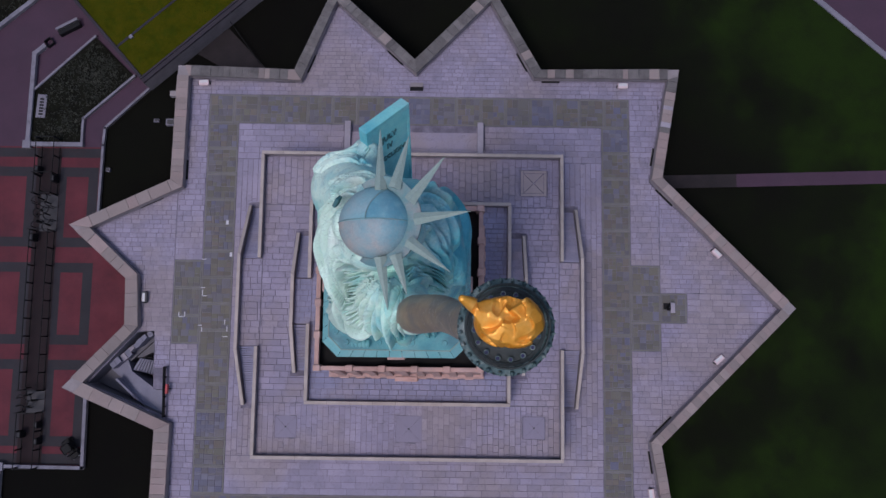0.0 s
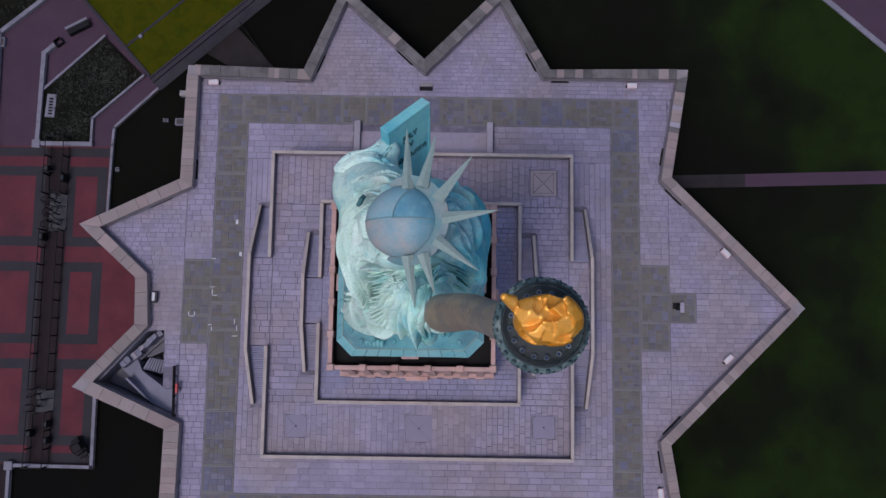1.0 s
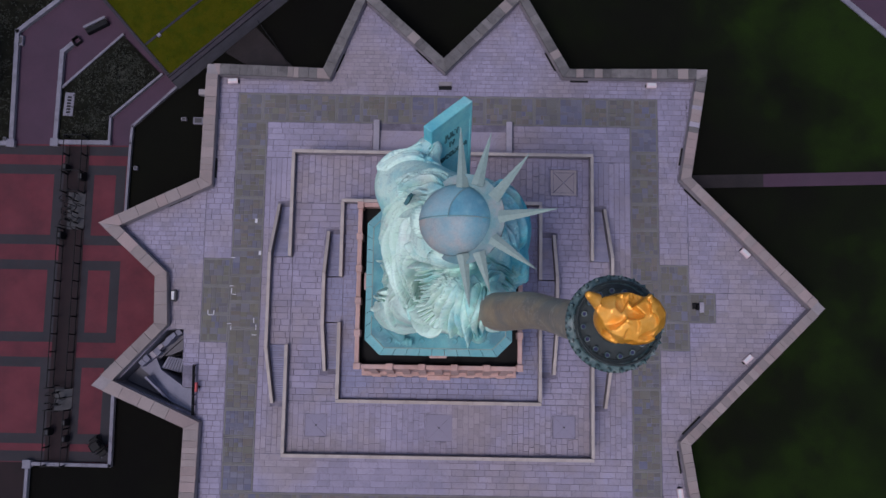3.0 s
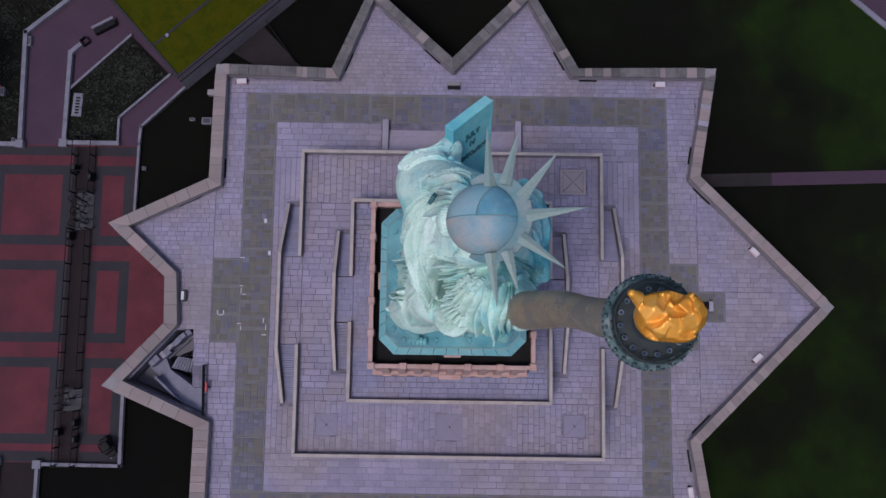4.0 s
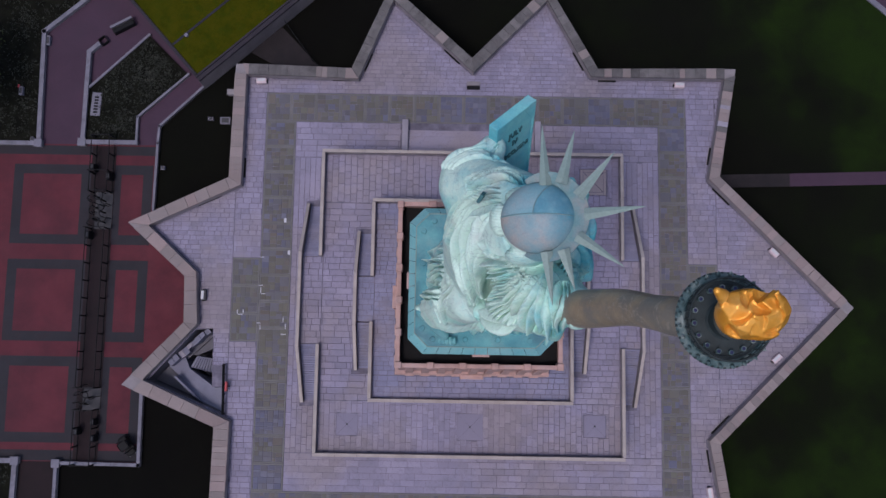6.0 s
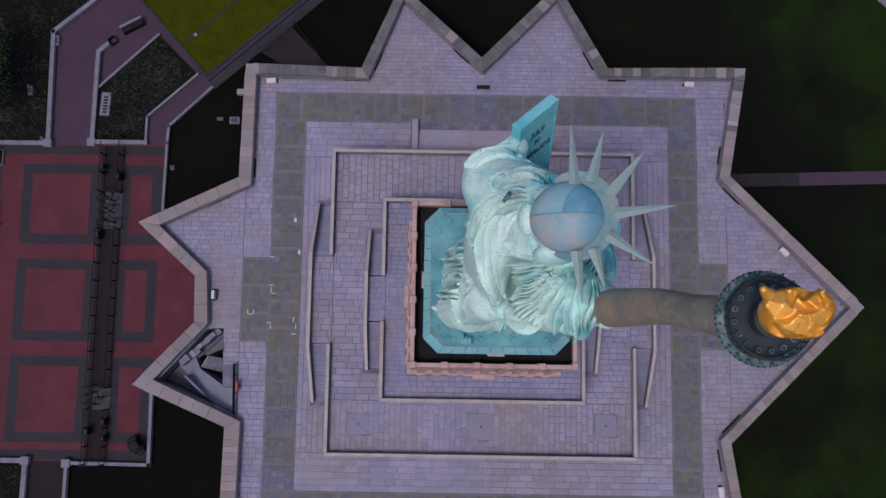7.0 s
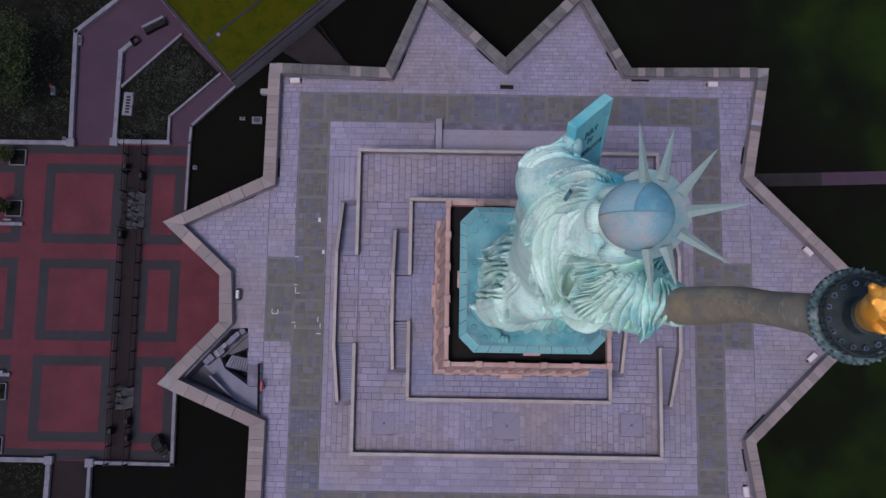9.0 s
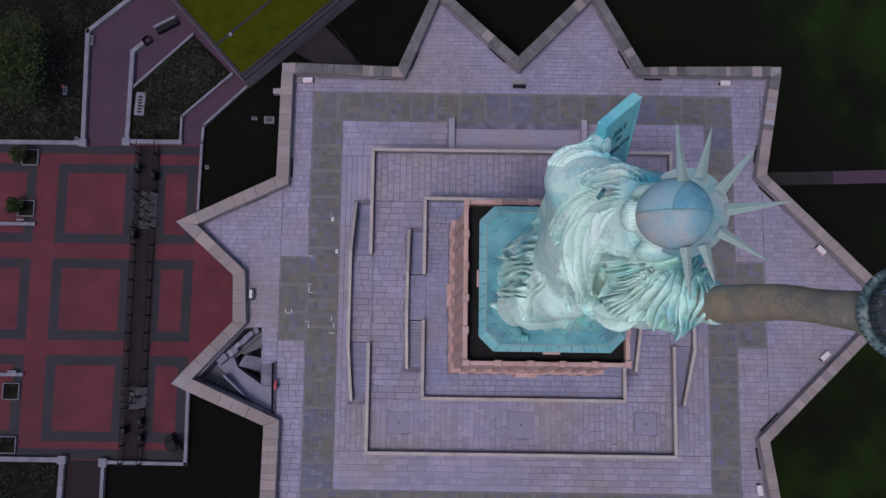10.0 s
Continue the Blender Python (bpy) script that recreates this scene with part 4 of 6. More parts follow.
    edge = lip * step01(tt, -0.03, 0.02) * (1 - step01(tt, 0.05, 0.8))
    per = np.sqrt(aa) / count
    kc = np.floor(ph + 0.5).astype(int)
    comes = step01(np.sin(4.5 * ss + 2.3 * kc + seed), -0.7, 0.2)
    slit = 1.5 * sharp * amp * comes * np.exp(-(np.minimum(fr, 1 - fr) * per / 0.06) ** 2)
    out, cut = np.zeros(len(V)), np.zeros(len(V))
    out[near] = env * (amp * (ridge - 0.5 + fine * small) + edge)
    cut[near] = env * slit
    return out, cut


EDGE = [(-0.68, 0.84), (-1.30, -0.11), (-1.44, -1.14), (-1.36, -2.01), (-0.98, -2.85), (-0.46, -3.70), (0.09, -4.25), (0.64, -4.50)]   # where the cloak ends on the back, seen from above
CLOAK = [
    # long bands from the left shoulder down the back, then drawn under the right arm
    ([(-2.06, 0.68, 68.0), (-2.48, -0.17, 66.6), (-2.33, -1.11, 65.5), (-1.92, -2.31, 65.6), (-1.49, -3.5, 64.6)], [(-0.87, 0.65, 70.3), (-1.39, -0.11, 69.5), (-1.52, -1.14, 68.9), (-1.44, -2.0, 67.4), (-1.18, -2.8, 65.8)], 5, 0.27, 3, 0.10),
    ([(-1.48, -2.89, 65.4), (-1.15, -3.75, 64.7), (-0.45, -4.35, 65.6), (0.29, -4.55, 67.9)], [(-0.90, -2.75, 66.2), (-0.65, -3.55, 67.2), (-0.14, -4.15, 68.4), (0.44, -4.4, 69.5)], 3, 0.34, 12),
    # folds that spread over the left shoulder
    ([(-0.5, 2.34, 69.5), (-1.72, 2.03, 68.0), (-2.62, 1.52, 66.0), (-2.95, 0.7, 63.6)], [(-0.53, 1.18, 70.4), (-1.53, 1.17, 68.7), (-2.21, 0.4, 67.7), (-2.60, -0.6, 65.0)], 6, 0.18, 14),
    # swags round the neck
    ([(-1.99, 2.68, 67.4), (-0.94, 3.07, 68.3), (0.21, 2.91, 69.2), (0.73, 2.07, 70.5)], [(-1.84, 2.13, 67.7), (-1.04, 2.33, 68.9), (-0.28, 2.37, 69.7), (0.34, 2.02, 70.5)], 5, 0.18, 4, 0.0, 0.6, 1.0, 0.1),
]
SLEEVE = [
    # sleeve gathered round the left forearm
    ([(-1.0, 5.35, 65.4), (-1.75, 4.85, 65.2), (-2.35, 4.35, 64.9), (-2.9, 3.75, 64.8)], [(-0.6, 3.7, 67.4), (-1.1, 3.95, 66.8), (-1.9, 3.9, 66.4), (-2.58, 3.5, 66.1)], 7, 0.14, 22, 0.0, 0.9, 0.8, 0.05),
    ([(-0.1, 5.2, 66.0), (-0.5, 4.9, 66.1), (-0.9, 4.7, 66.2)], [(0.3, 3.8, 67.2), (-0.2, 3.8, 67.4), (-0.6, 3.9, 67.2)], 4, 0.14, 23, 0.0, 0.9, 0.8, 0.05),
]
TUNIC = [
    # pleats fanned out from the neck over the right shoulder blade
    ([(-1.22, -0.53, 69.8), (-1.05, -1.04, 70.0), (-0.61, -1.43, 70.6), (-0.20, -1.75, 71.6)], [(-1.05, -2.51, 67.0), (-0.75, -2.70, 69.4), (-0.13, -2.51, 70.8), (0.57, -2.30, 71.9)], 9, 0.17, 31, 0.0, 0.9, 1.0, 0.15),
    ([(-1.05, -2.51, 67.0), (-0.75, -2.70, 69.4), (-0.13, -2.51, 70.8), (0.57, -2.30, 71.9)], [(-0.29, -4.10, 68.7), (0.02, -3.80, 70.4), (0.41, -3.24, 72.1), (0.92, -2.46, 72.6)], 7, 0.19, 32, 0.0, 0.9, 1.0, 0.15),
    # and over the raised sleeve
    ([(-0.29, -4.10, 68.7), (0.02, -3.80, 70.4), (0.41, -3.24, 72.1), (0.92, -2.46, 72.6)], [(1.06, -4.90, 71.2), (0.96, -4.17, 72.8), (1.07, -3.33, 73.6), (1.47, -2.41, 73.2)], 6, 0.23, 33, 0.0, 0.9, 1.0, 0.2),
    ([(1.06, -4.90, 71.2), (0.96, -4.17, 72.8), (1.07, -3.33, 73.6), (1.47, -2.41, 73.2)], [(2.3, -5.20, 72.6), (1.98, -4.39, 75.3), (2.0, -3.65, 75.3), (2.12, -2.81, 74.4)], 6, 0.25, 34, 0.0, 0.9, 1.0, 0.2),
]
HEM = [
    # hem thrown into curls behind, smooth cloth over the trailing leg
    ([(-2.67, 2.57, 55.0), (-3.15, 2.75, 49.0), (-3.8, 2.7, 45.0), (-4.39, 2.61, 42.0)], [(-3.12, 0.01, 55.2), (-3.53, 0.5, 50.7), (-3.95, 0.72, 47.2), (-4.25, 0.94, 43.4)], 6, 0.30, 41),
    ([(-3.12, 0.01, 55.2), (-3.53, 0.5, 50.7), (-3.95, 0.72, 47.2), (-4.25, 0.94, 43.4)], [(-3.38, -2.3, 52.9), (-3.95, -2.0, 50.0), (-4.39, -2.0, 46.7), (-4.66, -1.86, 42.5)], 6, 0.28, 42),
    ([(-3.22, -0.44, 53.8), (-3.58, -1.63, 51.5), (-3.64, -2.87, 51.3), (-3.26, -3.77, 50.4)], [(-2.62, -1.38, 57.6), (-2.85, -2.22, 55.6), (-2.92, -3.15, 53.9), (-2.7, -3.88, 51.2)], 3, 0.24, 43),
    ([(-2.31, -1.68, 61.1), (-1.85, -2.2, 59.4), (-1.30, -2.87, 57.1), (-0.80, -3.52, 56.0)], [(-2.39, -0.99, 64.5), (-2.02, -2.31, 63.6), (-1.75, -3.0, 62.0), (-1.5, -3.7, 61.0)], 3, 0.20, 44),
]
FRONT = [
    # cloak that swings across the breast and falls in long folds in front
    ([(2.58, 2.35, 68.5), (3.7, 1.41, 67.5), (4.2, -0.09, 66.7), (4.05, -1.89, 65.4)], [(3.3, 2.9, 65.5), (4.4, 2.1, 61.0), (4.9, 0.4, 59.0), (4.75, -1.66, 59.5)], 3, 0.34, 51, 0.12),
    ([(2.63, -0.03, 70.9), (3.01, -0.52, 70.0), (3.55, -0.98, 68.6), (3.79, -1.65, 67.0)], [(2.58, 2.35, 68.5), (3.7, 1.41, 67.5), (4.2, -0.09, 66.7), (4.05, -1.89, 65.4)], 5, 0.30, 52),
    ([(2.12, -1.31, 71.4), (2.68, -1.43, 70.2), (3.28, -1.46, 68.9), (3.84, -1.75, 66.8)], [(2.25, -2.88, 73.8), (2.75, -2.6, 71.5), (3.29, -2.4, 67.5), (3.86, -2.45, 64.9)], 5, 0.30, 53),
]


def ply(ph):
    """One fold after another: a slow rise, a steep fall and a narrow slit."""
    fr = ph - np.floor(ph)
    return np.sin(math.pi * fr ** 1.5) ** 0.6 - 1.0 * np.exp(-(np.minimum(fr, 1 - fr) / 0.11) ** 2)


def beside(x, y, line):
    """Distance from a line on the plan, positive to its right, and how far along it."""
    n = 60
    c = bend([(px, py, 0) for px, py in line], np.linspace(0, 1, n))
    best, sd, al = np.full(len(x), 1e9), np.zeros(len(x)), np.zeros(len(x))
    for k in range(n - 1):
        (ax, ay, _), (bx, by, _) = c[k], c[k + 1]
        ex, ey = bx - ax, by - ay
        u = np.clip(((x - ax) * ex + (y - ay) * ey) / (ex * ex + ey * ey), 0, 1)
        dx, dy = x - ax - u * ex, y - ay - u * ey
        d2 = dx * dx + dy * dy
        m = d2 < best
        best = np.where(m, d2, best)
        sd = np.where(m, np.sqrt(d2) * np.sign(ey * dx - ex * dy), sd)
        al = np.where(m, (k + u) / (n - 1), al)
    return sd, al


def drape(V, N):
    """How far the cloth stands out at each point."""
    x, y, z = V.T
    th = np.arctan2(y - section(z, 2), x - section(z, 1))
    d, cut = np.zeros(len(V)), np.zeros(len(V))
    for fam in CLOAK + SLEEVE + TUNIC + HEM + FRONT:
        rise, slit = folds(V, *fam)
        d, cut = d + rise, np.maximum(cut, slit)
    # the cloak's edge overlaps the tunic with a deep cleft beside it
    sd, al = beside(x, y, EDGE)
    left = -sd     # positive over the tunic
    high = step01(z, 60, 62) * (1 - step01(z, 71.2, 71.6)) * step01(al, 0.01, 0.1) * (1 - step01(al, 0.85, 0.99))
    d += high * (0.22 * step01(-left, -0.06, 0.03) * (1 - step01(-left, 0.10, 0.7)))
    cut = np.maximum(cut, 1.5 * high * step01(left, -0.03, 0.03) * (1 - step01(left, 0.15, 0.30)) * step01(al, 0.2, 0.4))
    # skirt: long pleats that deepen towards the hem, drawn smooth over the trailing leg
    skirt = 1 - step01(z, 53, 58)
    hem = step01(-z, -51, -43.5)
    leg = np.exp(-((x + 1.5 + 0.12 * (54 - z)) ** 2 / 5.5 + (y + 3.2) ** 2 / 3.2)) * step01(z, 44.5, 46.5)
    soft = 1 - 0.92 * leg
    turn = th + 0.05 * np.sin(3 * th + 0.10 * z) + 0.03 * np.sin(7 * th + 1.0)
    soft = soft * (1 + 0.35 * step01(x, 0.5, 2.0)) * (1 - 0.85 * step01(-x, 0.0, 1.5))
    kk = np.floor(7.5 * turn / math.pi)
    d += skirt * soft * (0.55 + 0.15 * hem) * (0.8 + 0.35 * np.sin(2.3 * kk)) * (ply(7.5 * turn / math.pi) - 0.6)
    d += skirt * soft * 0.30 * (ply(19 * turn / math.pi + 0.3 * np.sin(5 * th)) - 0.6)
    d += skirt * soft * 0.10 * (np.abs(np.sin(41 * turn + 0.8 * np.sin(4 * th))) ** 0.8 - 0.6)
    # front of the body: swags that fall across it
    front = step01(x, 0.4, 1.6) * step01(z, 52, 57) * (1 - step01(z, 70.5, 71.5)) * (1 - step01(-y, 1.0, 2.0) * step01(z, 65, 67))
    d += front * 0.30 * (1 - step01(z, 57, 60)) * (np.abs(np.sin(5.5 * th + 0.10 * (z - 60) + 0.3 * np.sin(3 * th))) ** 0.6 - 0.6)
    d += front * 0.15 * (1 - step01(z, 57, 60)) * (np.abs(np.sin(14 * th + 0.14 * (z - 60) + 0.6 * np.sin(4 * th))) ** 0.7 - 0.6)
    # hair: fine wavy strands
    hair = step01(z, 71.2, 71.8) * (1 - step01(x, 1.6, 2.1)) * step01(y, -2.3, -1.95)
    keep = 1 - hair
    d = d * keep + hair * 0.05 * (crease(58 * (0.9 * y + 0.16 * z + 0.03 * np.sin(6 * x))) - 0.6)
    # feet stay smooth
    foot = step01(-y - 0.5 * x, 4.9, 5.3) * step01(-x, 1.3, 2.0) * (1 - step01(z, 44.6, 45.6))
    d = 1.3 * np.tanh(d / 1.3)
    return (d - cut * keep) * (1 - foot)


H = 0.085
gx, gy, gz = np.arange(-6.4, 6.5, H, dtype=np.float32), np.arange(-6.6, 6.7, H, dtype=np.float32), np.arange(40.6, 77.0, H, dtype=np.float32)
F = np.empty((len(gx), len(gy), len(gz)), np.float32)
for k0 in range(0, len(gz), 48):
    zz = gz[k0:k0 + 48]
    F[:, :, k0:k0 + 48] = figure(np.meshgrid(gx, gy, zz, indexing="ij"))
F[:, :, 0] = 1.0
SV, SQ = surface_net(F, (gx[0], gy[0], gz[0]), H)


def refine(V, Q):
    """Each quad split in four, and the whole eased once or twice."""
    E = np.concatenate([Q[:, [k, (k + 1) % 4]] for k in range(4)])
    key = np.sort(E, 1)
    uniq, inv = np.unique(key[:, 0] * np.int64(len(V)) + key[:, 1], return_inverse=True)
    mid = (V[uniq // len(V)] + V[uniq % len(V)]) / 2
    n, m, q = len(V), len(uniq), len(Q)
    W = np.concatenate([V, mid, V[Q].mean(1)])
    e = [n + inv[k * q:(k + 1) * q] for k in range(4)]
    c = n + m + np.arange(q)
    R = np.concatenate([np.stack([Q[:, k], e[k], c, e[k - 1]], 1) for k in range(4)])
    for _ in range(3):
        S, cnt = np.zeros_like(W), np.bincount(R.ravel(), minlength=len(W))
        M = W[R].mean(1)
        for k in range(4):
            for a in range(3):
                S[:, a] += np.bincount(R[:, k], M[:, a], len(W))
        W = 0.3 * W + 0.7 * S / np.maximum(cnt, 1)[:, None]
    return W, R


SV, SQ = refine(SV, SQ)
SN = vnormals(SV, SQ)
SV = SV + SN * drape(SV, SN)[:, None]

pieces = []   # (vertices, faces, material index)
mid = SV[SQ].mean(1)
sole = (-mid[:, 1] - 0.5 * mid[:, 0] > 5.15) & (mid[:, 0] < -1.6) & (mid[:, 2] < 45.0)      # the sheltered foot keeps its dark patina
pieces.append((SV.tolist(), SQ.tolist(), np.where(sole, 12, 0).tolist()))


def take(bm, slot):
    bm.verts.ensure_lookup_table()
    bm.verts.index_update()
    pieces.append(([v.co[:] for v in bm.verts], [[v.index for v in f.verts] for f in bm.faces], [f.material_index for f in bm.faces] if slot is None else slot))
    bm.free()


# cap of the head, tilted up towards the brow, with its seams
TILTED = Matrix.Translation((0.78, -0.24, 74.85)) @ Matrix.Rotation(radians(-22), 4, "Y")
b = bmesh.new()
rings = 40
for i in range(rings + 1):
    e = i / rings * math.pi / 2
    for j in range(96):
        a = j / 96 * 2 * math.pi
        r = math.cos(e)
        seam = 0.015 * math.exp(-((r * math.cos(a) - 0.15) / 0.03) ** 2) * (math.sin(a) > 0)
        b.verts.new(TILTED @ Vector((1.60 * r * math.cos(a), 1.49 * r * math.sin(a), 1.0 * math.sin(e) - 0.1 + seam)))
b.verts.ensure_lookup_table()
for i in range(rings):
    for j in range(96):
        k = (j + 1) % 96
        f = b.faces.new((b.verts[i * 96 + j], b.verts[i * 96 + k], b.verts[(i + 1) * 96 + k], b.verts[(i + 1) * 96 + j]))
        a, r = (j + 0.5) / 96 * 2 * math.pi, math.cos((i + 0.5) / rings * math.pi / 2)
        f.material_index = 11 if math.sin(a) < 0 else 10 if r * math.cos(a) > 0.04 + 0.42 * (r * math.sin(a)) ** 2 else 1
take(b, None)
b = bmesh.new()   # lapped seams of the cap
for line in ([(-1.0 + 2.0 * k / 30, 0.03 * math.cos(math.pi * k / 30 - 1.2)) for k in range(31)], [(0.04 + 0.38 * (k / 14) ** 2, k / 14 * 0.9) for k in range(15)]):
    pts = [TILTED @ Vector((1.60 * u, 1.49 * v, 1.0 * math.sqrt(max(0.0, 1 - u * u - v * v)) - 0.07)) for u, v in line]
    for p0, p1 in zip(pts, pts[1:]):
        cyl(b, p0, p1, 0.026, seg=6)
take(b, 9)
b = bmesh.new()   # rolled rim of the cap
for j in range(96):
    a = j / 96 * 2 * math.pi
    for k in range(8):
        c = k / 8 * 2 * math.pi
        b.verts.new(TILTED @ Vector(((1.59 + 0.03 * math.cos(c)) * math.cos(a), (1.48 + 0.03 * math.cos(c)) * math.sin(a), -0.04 + 0.03 * math.sin(c))))
b.verts.ensure_lookup_table()
for j in range(96):
    for k in range(8):
        b.faces.new((b.verts[j * 8 + k], b.verts[(j + 1) % 96 * 8 + k], b.verts[(j + 1) % 96 * 8 + (k + 1) % 8], b.verts[j * 8 + (k + 1) % 8]))
take(b, 0)
# diadem: a crescent band that stands out over the brow
b = bmesh.new()
NA = 72
for j in range(NA + 1):
    a = radians(-108 + 216 * j / NA)
    w = 0.08 + 0.58 * max(0.0, math.cos(a * 0.8)) ** 0.8
    panel = 0.015 * (1 if (j // 8) % 2 else 0)
    for rr, zz in ((1.50, -0.22), (1.52 + w, 0.10), (1.54 + w, 0.22 + panel), (1.52, 0.10 + panel), (1.46, -0.05)):
        b.verts.new(TILTED @ Vector((rr * math.cos(a) + 0.02, rr * math.sin(a) * 0.99, zz - 0.03)))
b.verts.ensure_lookup_table()
for j in range(NA):
    for k in range(5):
        b.faces.new((b.verts[j * 5 + k], b.verts[(j + 1) * 5 + k], b.verts[(j + 1) * 5 + (k + 1) % 5], b.verts[j * 5 + (k + 1) % 5]))
take(b, 9)
# the face below the diadem, left plain
b = bmesh.new()
bmesh.ops.create_uvsphere(b, u_segments=32, v_segments=24, radius=1, matrix=pose(1.75, -0.28, 73.0) @ Matrix.Diagonal((1.15, 1.2, 2.0, 1)))
take(b, 0)
# small hatch in the shoulder: a solid dark box paints the shade inside it
b = bmesh.new()
box(b, -0.24, 0.24, -0.09, 0.09, -0.3, 0.16, 0.02, pose(-1.38, 1.44, 70.0, 0, -35, 58))
take(b, 8)
# rays
RAY = [((1.06, 1.15, 75.25), (0.96, 3.72, 74.8)), ((1.68, 1.18, 75.65), (2.21, 3.29, 75.6)), ((2.35, 0.55, 76.1), (3.69, 2.23, 76.5)), ((2.62, -0.28, 76.3), (4.70, -0.11, 77.3)),
       ((2.35, -1.20, 76.1), (3.95, -2.44, 76.9)), ((1.78, -1.75, 75.65), (2.23, -3.25, 75.5)), ((1.13, -1.80, 75.25), (1.43, -3.85, 74.7))]
for p, q in RAY:
    p, q = Vector(p), Vector(q)
    d = (q - p).normalized()
    side = d.cross(Vector((0, 0, 1))).normalized()
    up = side.cross(d)
    p = p - d * 0.12
    b = bmesh.new()
    rows = []
    for i in range(7):
        t = i / 6
        w, h = 0.25 * (1 - t) ** 0.9 + 0.008, 0.13 * (1 - t) + 0.006
        c = p.lerp(q, t)
        rows.append([b.verts.new(c + side * w), b.verts.new(c + up * h), b.verts.new(c - side * w), b.verts.new(c - up * h)])
    for r0, r1 in zip(rows, rows[1:]):
        for k in range(4):
            b.faces.new((r0[k], r1[k], r1[(k + 1) % 4], r0[(k + 1) % 4]))
    b.faces.new(rows[0])
    b.faces.new(rows[-1][::-1])
    take(b, 2)


def tube(bm, path, seg=32):
    """A limb along points (x, y, z, radius), round in section."""
    path = [(Vector(p[:3]), p[3]) for p in path]
    fine = []
    for i in range(len(path) - 1):
        p0, p1, p2, p3 = path[max(0, i - 1)], path[i], path[i + 1], path[min(len(path) - 1, i + 2)]
        for k in range(8):
            t = k / 8
            cr = lambda a, b_, c, d: 0.5 * ((2 * b_) + (c - a) * t + (2 * a - 5 * b_ + 4 * c - d) * t * t + (3 * b_ - a - 3 * c + d) * t ** 3)
            fine.append((cr(p0[0], p1[0], p2[0], p3[0]), cr(p0[1], p1[1], p2[1], p3[1])))
    fine.append(path[-1])
    rows = []
    for i, (c, r) in enumerate(fine):
        d = (fine[min(i + 1, len(fine) - 1)][0] - fine[max(i - 1, 0)][0]).normalized()
        u = d.cross(Vector((0, 1, 0.02))).normalized()
        v = d.cross(u)
        rows.append([bm.verts.new(c + (u * math.cos(2 * math.pi * j / seg) + v * math.sin(2 * math.pi * j / seg)) * r) for j in range(seg)])
    for r0, r1 in zip(rows, rows[1:]):
        for j in range(seg):
            bm.faces.new((r0[j], r0[(j + 1) % seg], r1[(j + 1) % seg], r1[j]))
    bm.faces.new(rows[0][::-1])
    bm.faces.new(rows[-1])
    return bm


TX, TY, TZ = 5.62, -4.72, 83.6      # middle of the torch's gallery floor
take(tube(bmesh.new(), [(2.35, -3.9, 74.2, 0.74), (2.62, -4.0, 75.2, 0.78), (3.1, -4.05, 76.9, 0.74), (3.65, -4.12, 78.8, 0.66), (4.1, -4.35, 80.6, 0.60), (4.5, -4.55, 82.0, 0.64), (4.95, -4.68, 83.0, 0.70)]), 3)
# hand closed round the grip
b = bmesh.new()
bmesh.ops.create_uvsphere(b, u_segments=24, v_segments=16, radius=1, matrix=pose(5.0, -4.75, 82.6) @ Matrix.Diagonal((0.75, 0.72, 0.7, 1)))
take(b, 3)
for i in range(4):
    take(tube(bmesh.new(), [(5.3, -5.35, 82.2 + 0.28 * i, 0.15), (5.75, -5.15, 82.2 + 0.28 * i, 0.16), (5.85, -4.7, 82.2 + 0.28 * i, 0.14)], 12), 3)


def lathe(bm, prof, seg=64, wave=0.0, lobes=16):
    rows = []
    for r, z in prof:
        rows.append([bm.verts.new((TX + r * (1 + wave * math.cos(lobes * 2 * math.pi * j / seg)) * math.cos(2 * math.pi * j / seg),
                                   TY + r * (1 + wave * math.cos(lobes * 2 * math.pi * j / seg)) * math.sin(2 * math.pi * j / seg), TZ + z)) for j in range(seg)])
    for r0, r1 in zip(rows, rows[1:]):
        for j in range(seg):
            bm.faces.new((r0[j], r0[(j + 1) % seg], r1[(j + 1) % seg], r1[j]))
    return bm


take(lathe(bmesh.new(), [(0.0, -3.4), (0.30, -3.3), (0.34, -2.2), (0.42, -1.4), (0.75, -0.8), (1.2, -0.45), (1.46, -0.28), (1.50, -0.16), (1.42, -0.08), (1.30, -0.02), (1.27, 0.05), (1.22, 0.0)]), 5)
take(lathe(bmesh.new(), [(1.24, 0.0), (0.62, 0.03), (0.55, 0.10), (0.50, 0.75), (0.62, 0.85), (0.0, 0.9)]), 4)
# gallery rail on balusters, with leaf ornaments outside
b = bmesh.new()
for r, z, t in ((1.26, 0.62, 0.035), (1.26, 0.30, 0.02), (1.10, 0.02, 0.02)):
    m0 = len(b.verts)
    for j in range(64):
        a = j / 64 * 2 * math.pi
        for k in range(6):
            c = k / 6 * 2 * math.pi
            b.verts.new((TX + (r + t * math.cos(c)) * math.cos(a), TY + (r + t * math.cos(c)) * math.sin(a), TZ + z + t * math.sin(c)))
    b.verts.ensure_lookup_table()
    for j in range(64):
        for k in range(6):
            b.faces.new((b.verts[m0 + j * 6 + k], b.verts[m0 + (j + 1) % 64 * 6 + k], b.verts[m0 + (j + 1) % 64 * 6 + (k + 1) % 6], b.verts[m0 + j * 6 + (k + 1) % 6]))
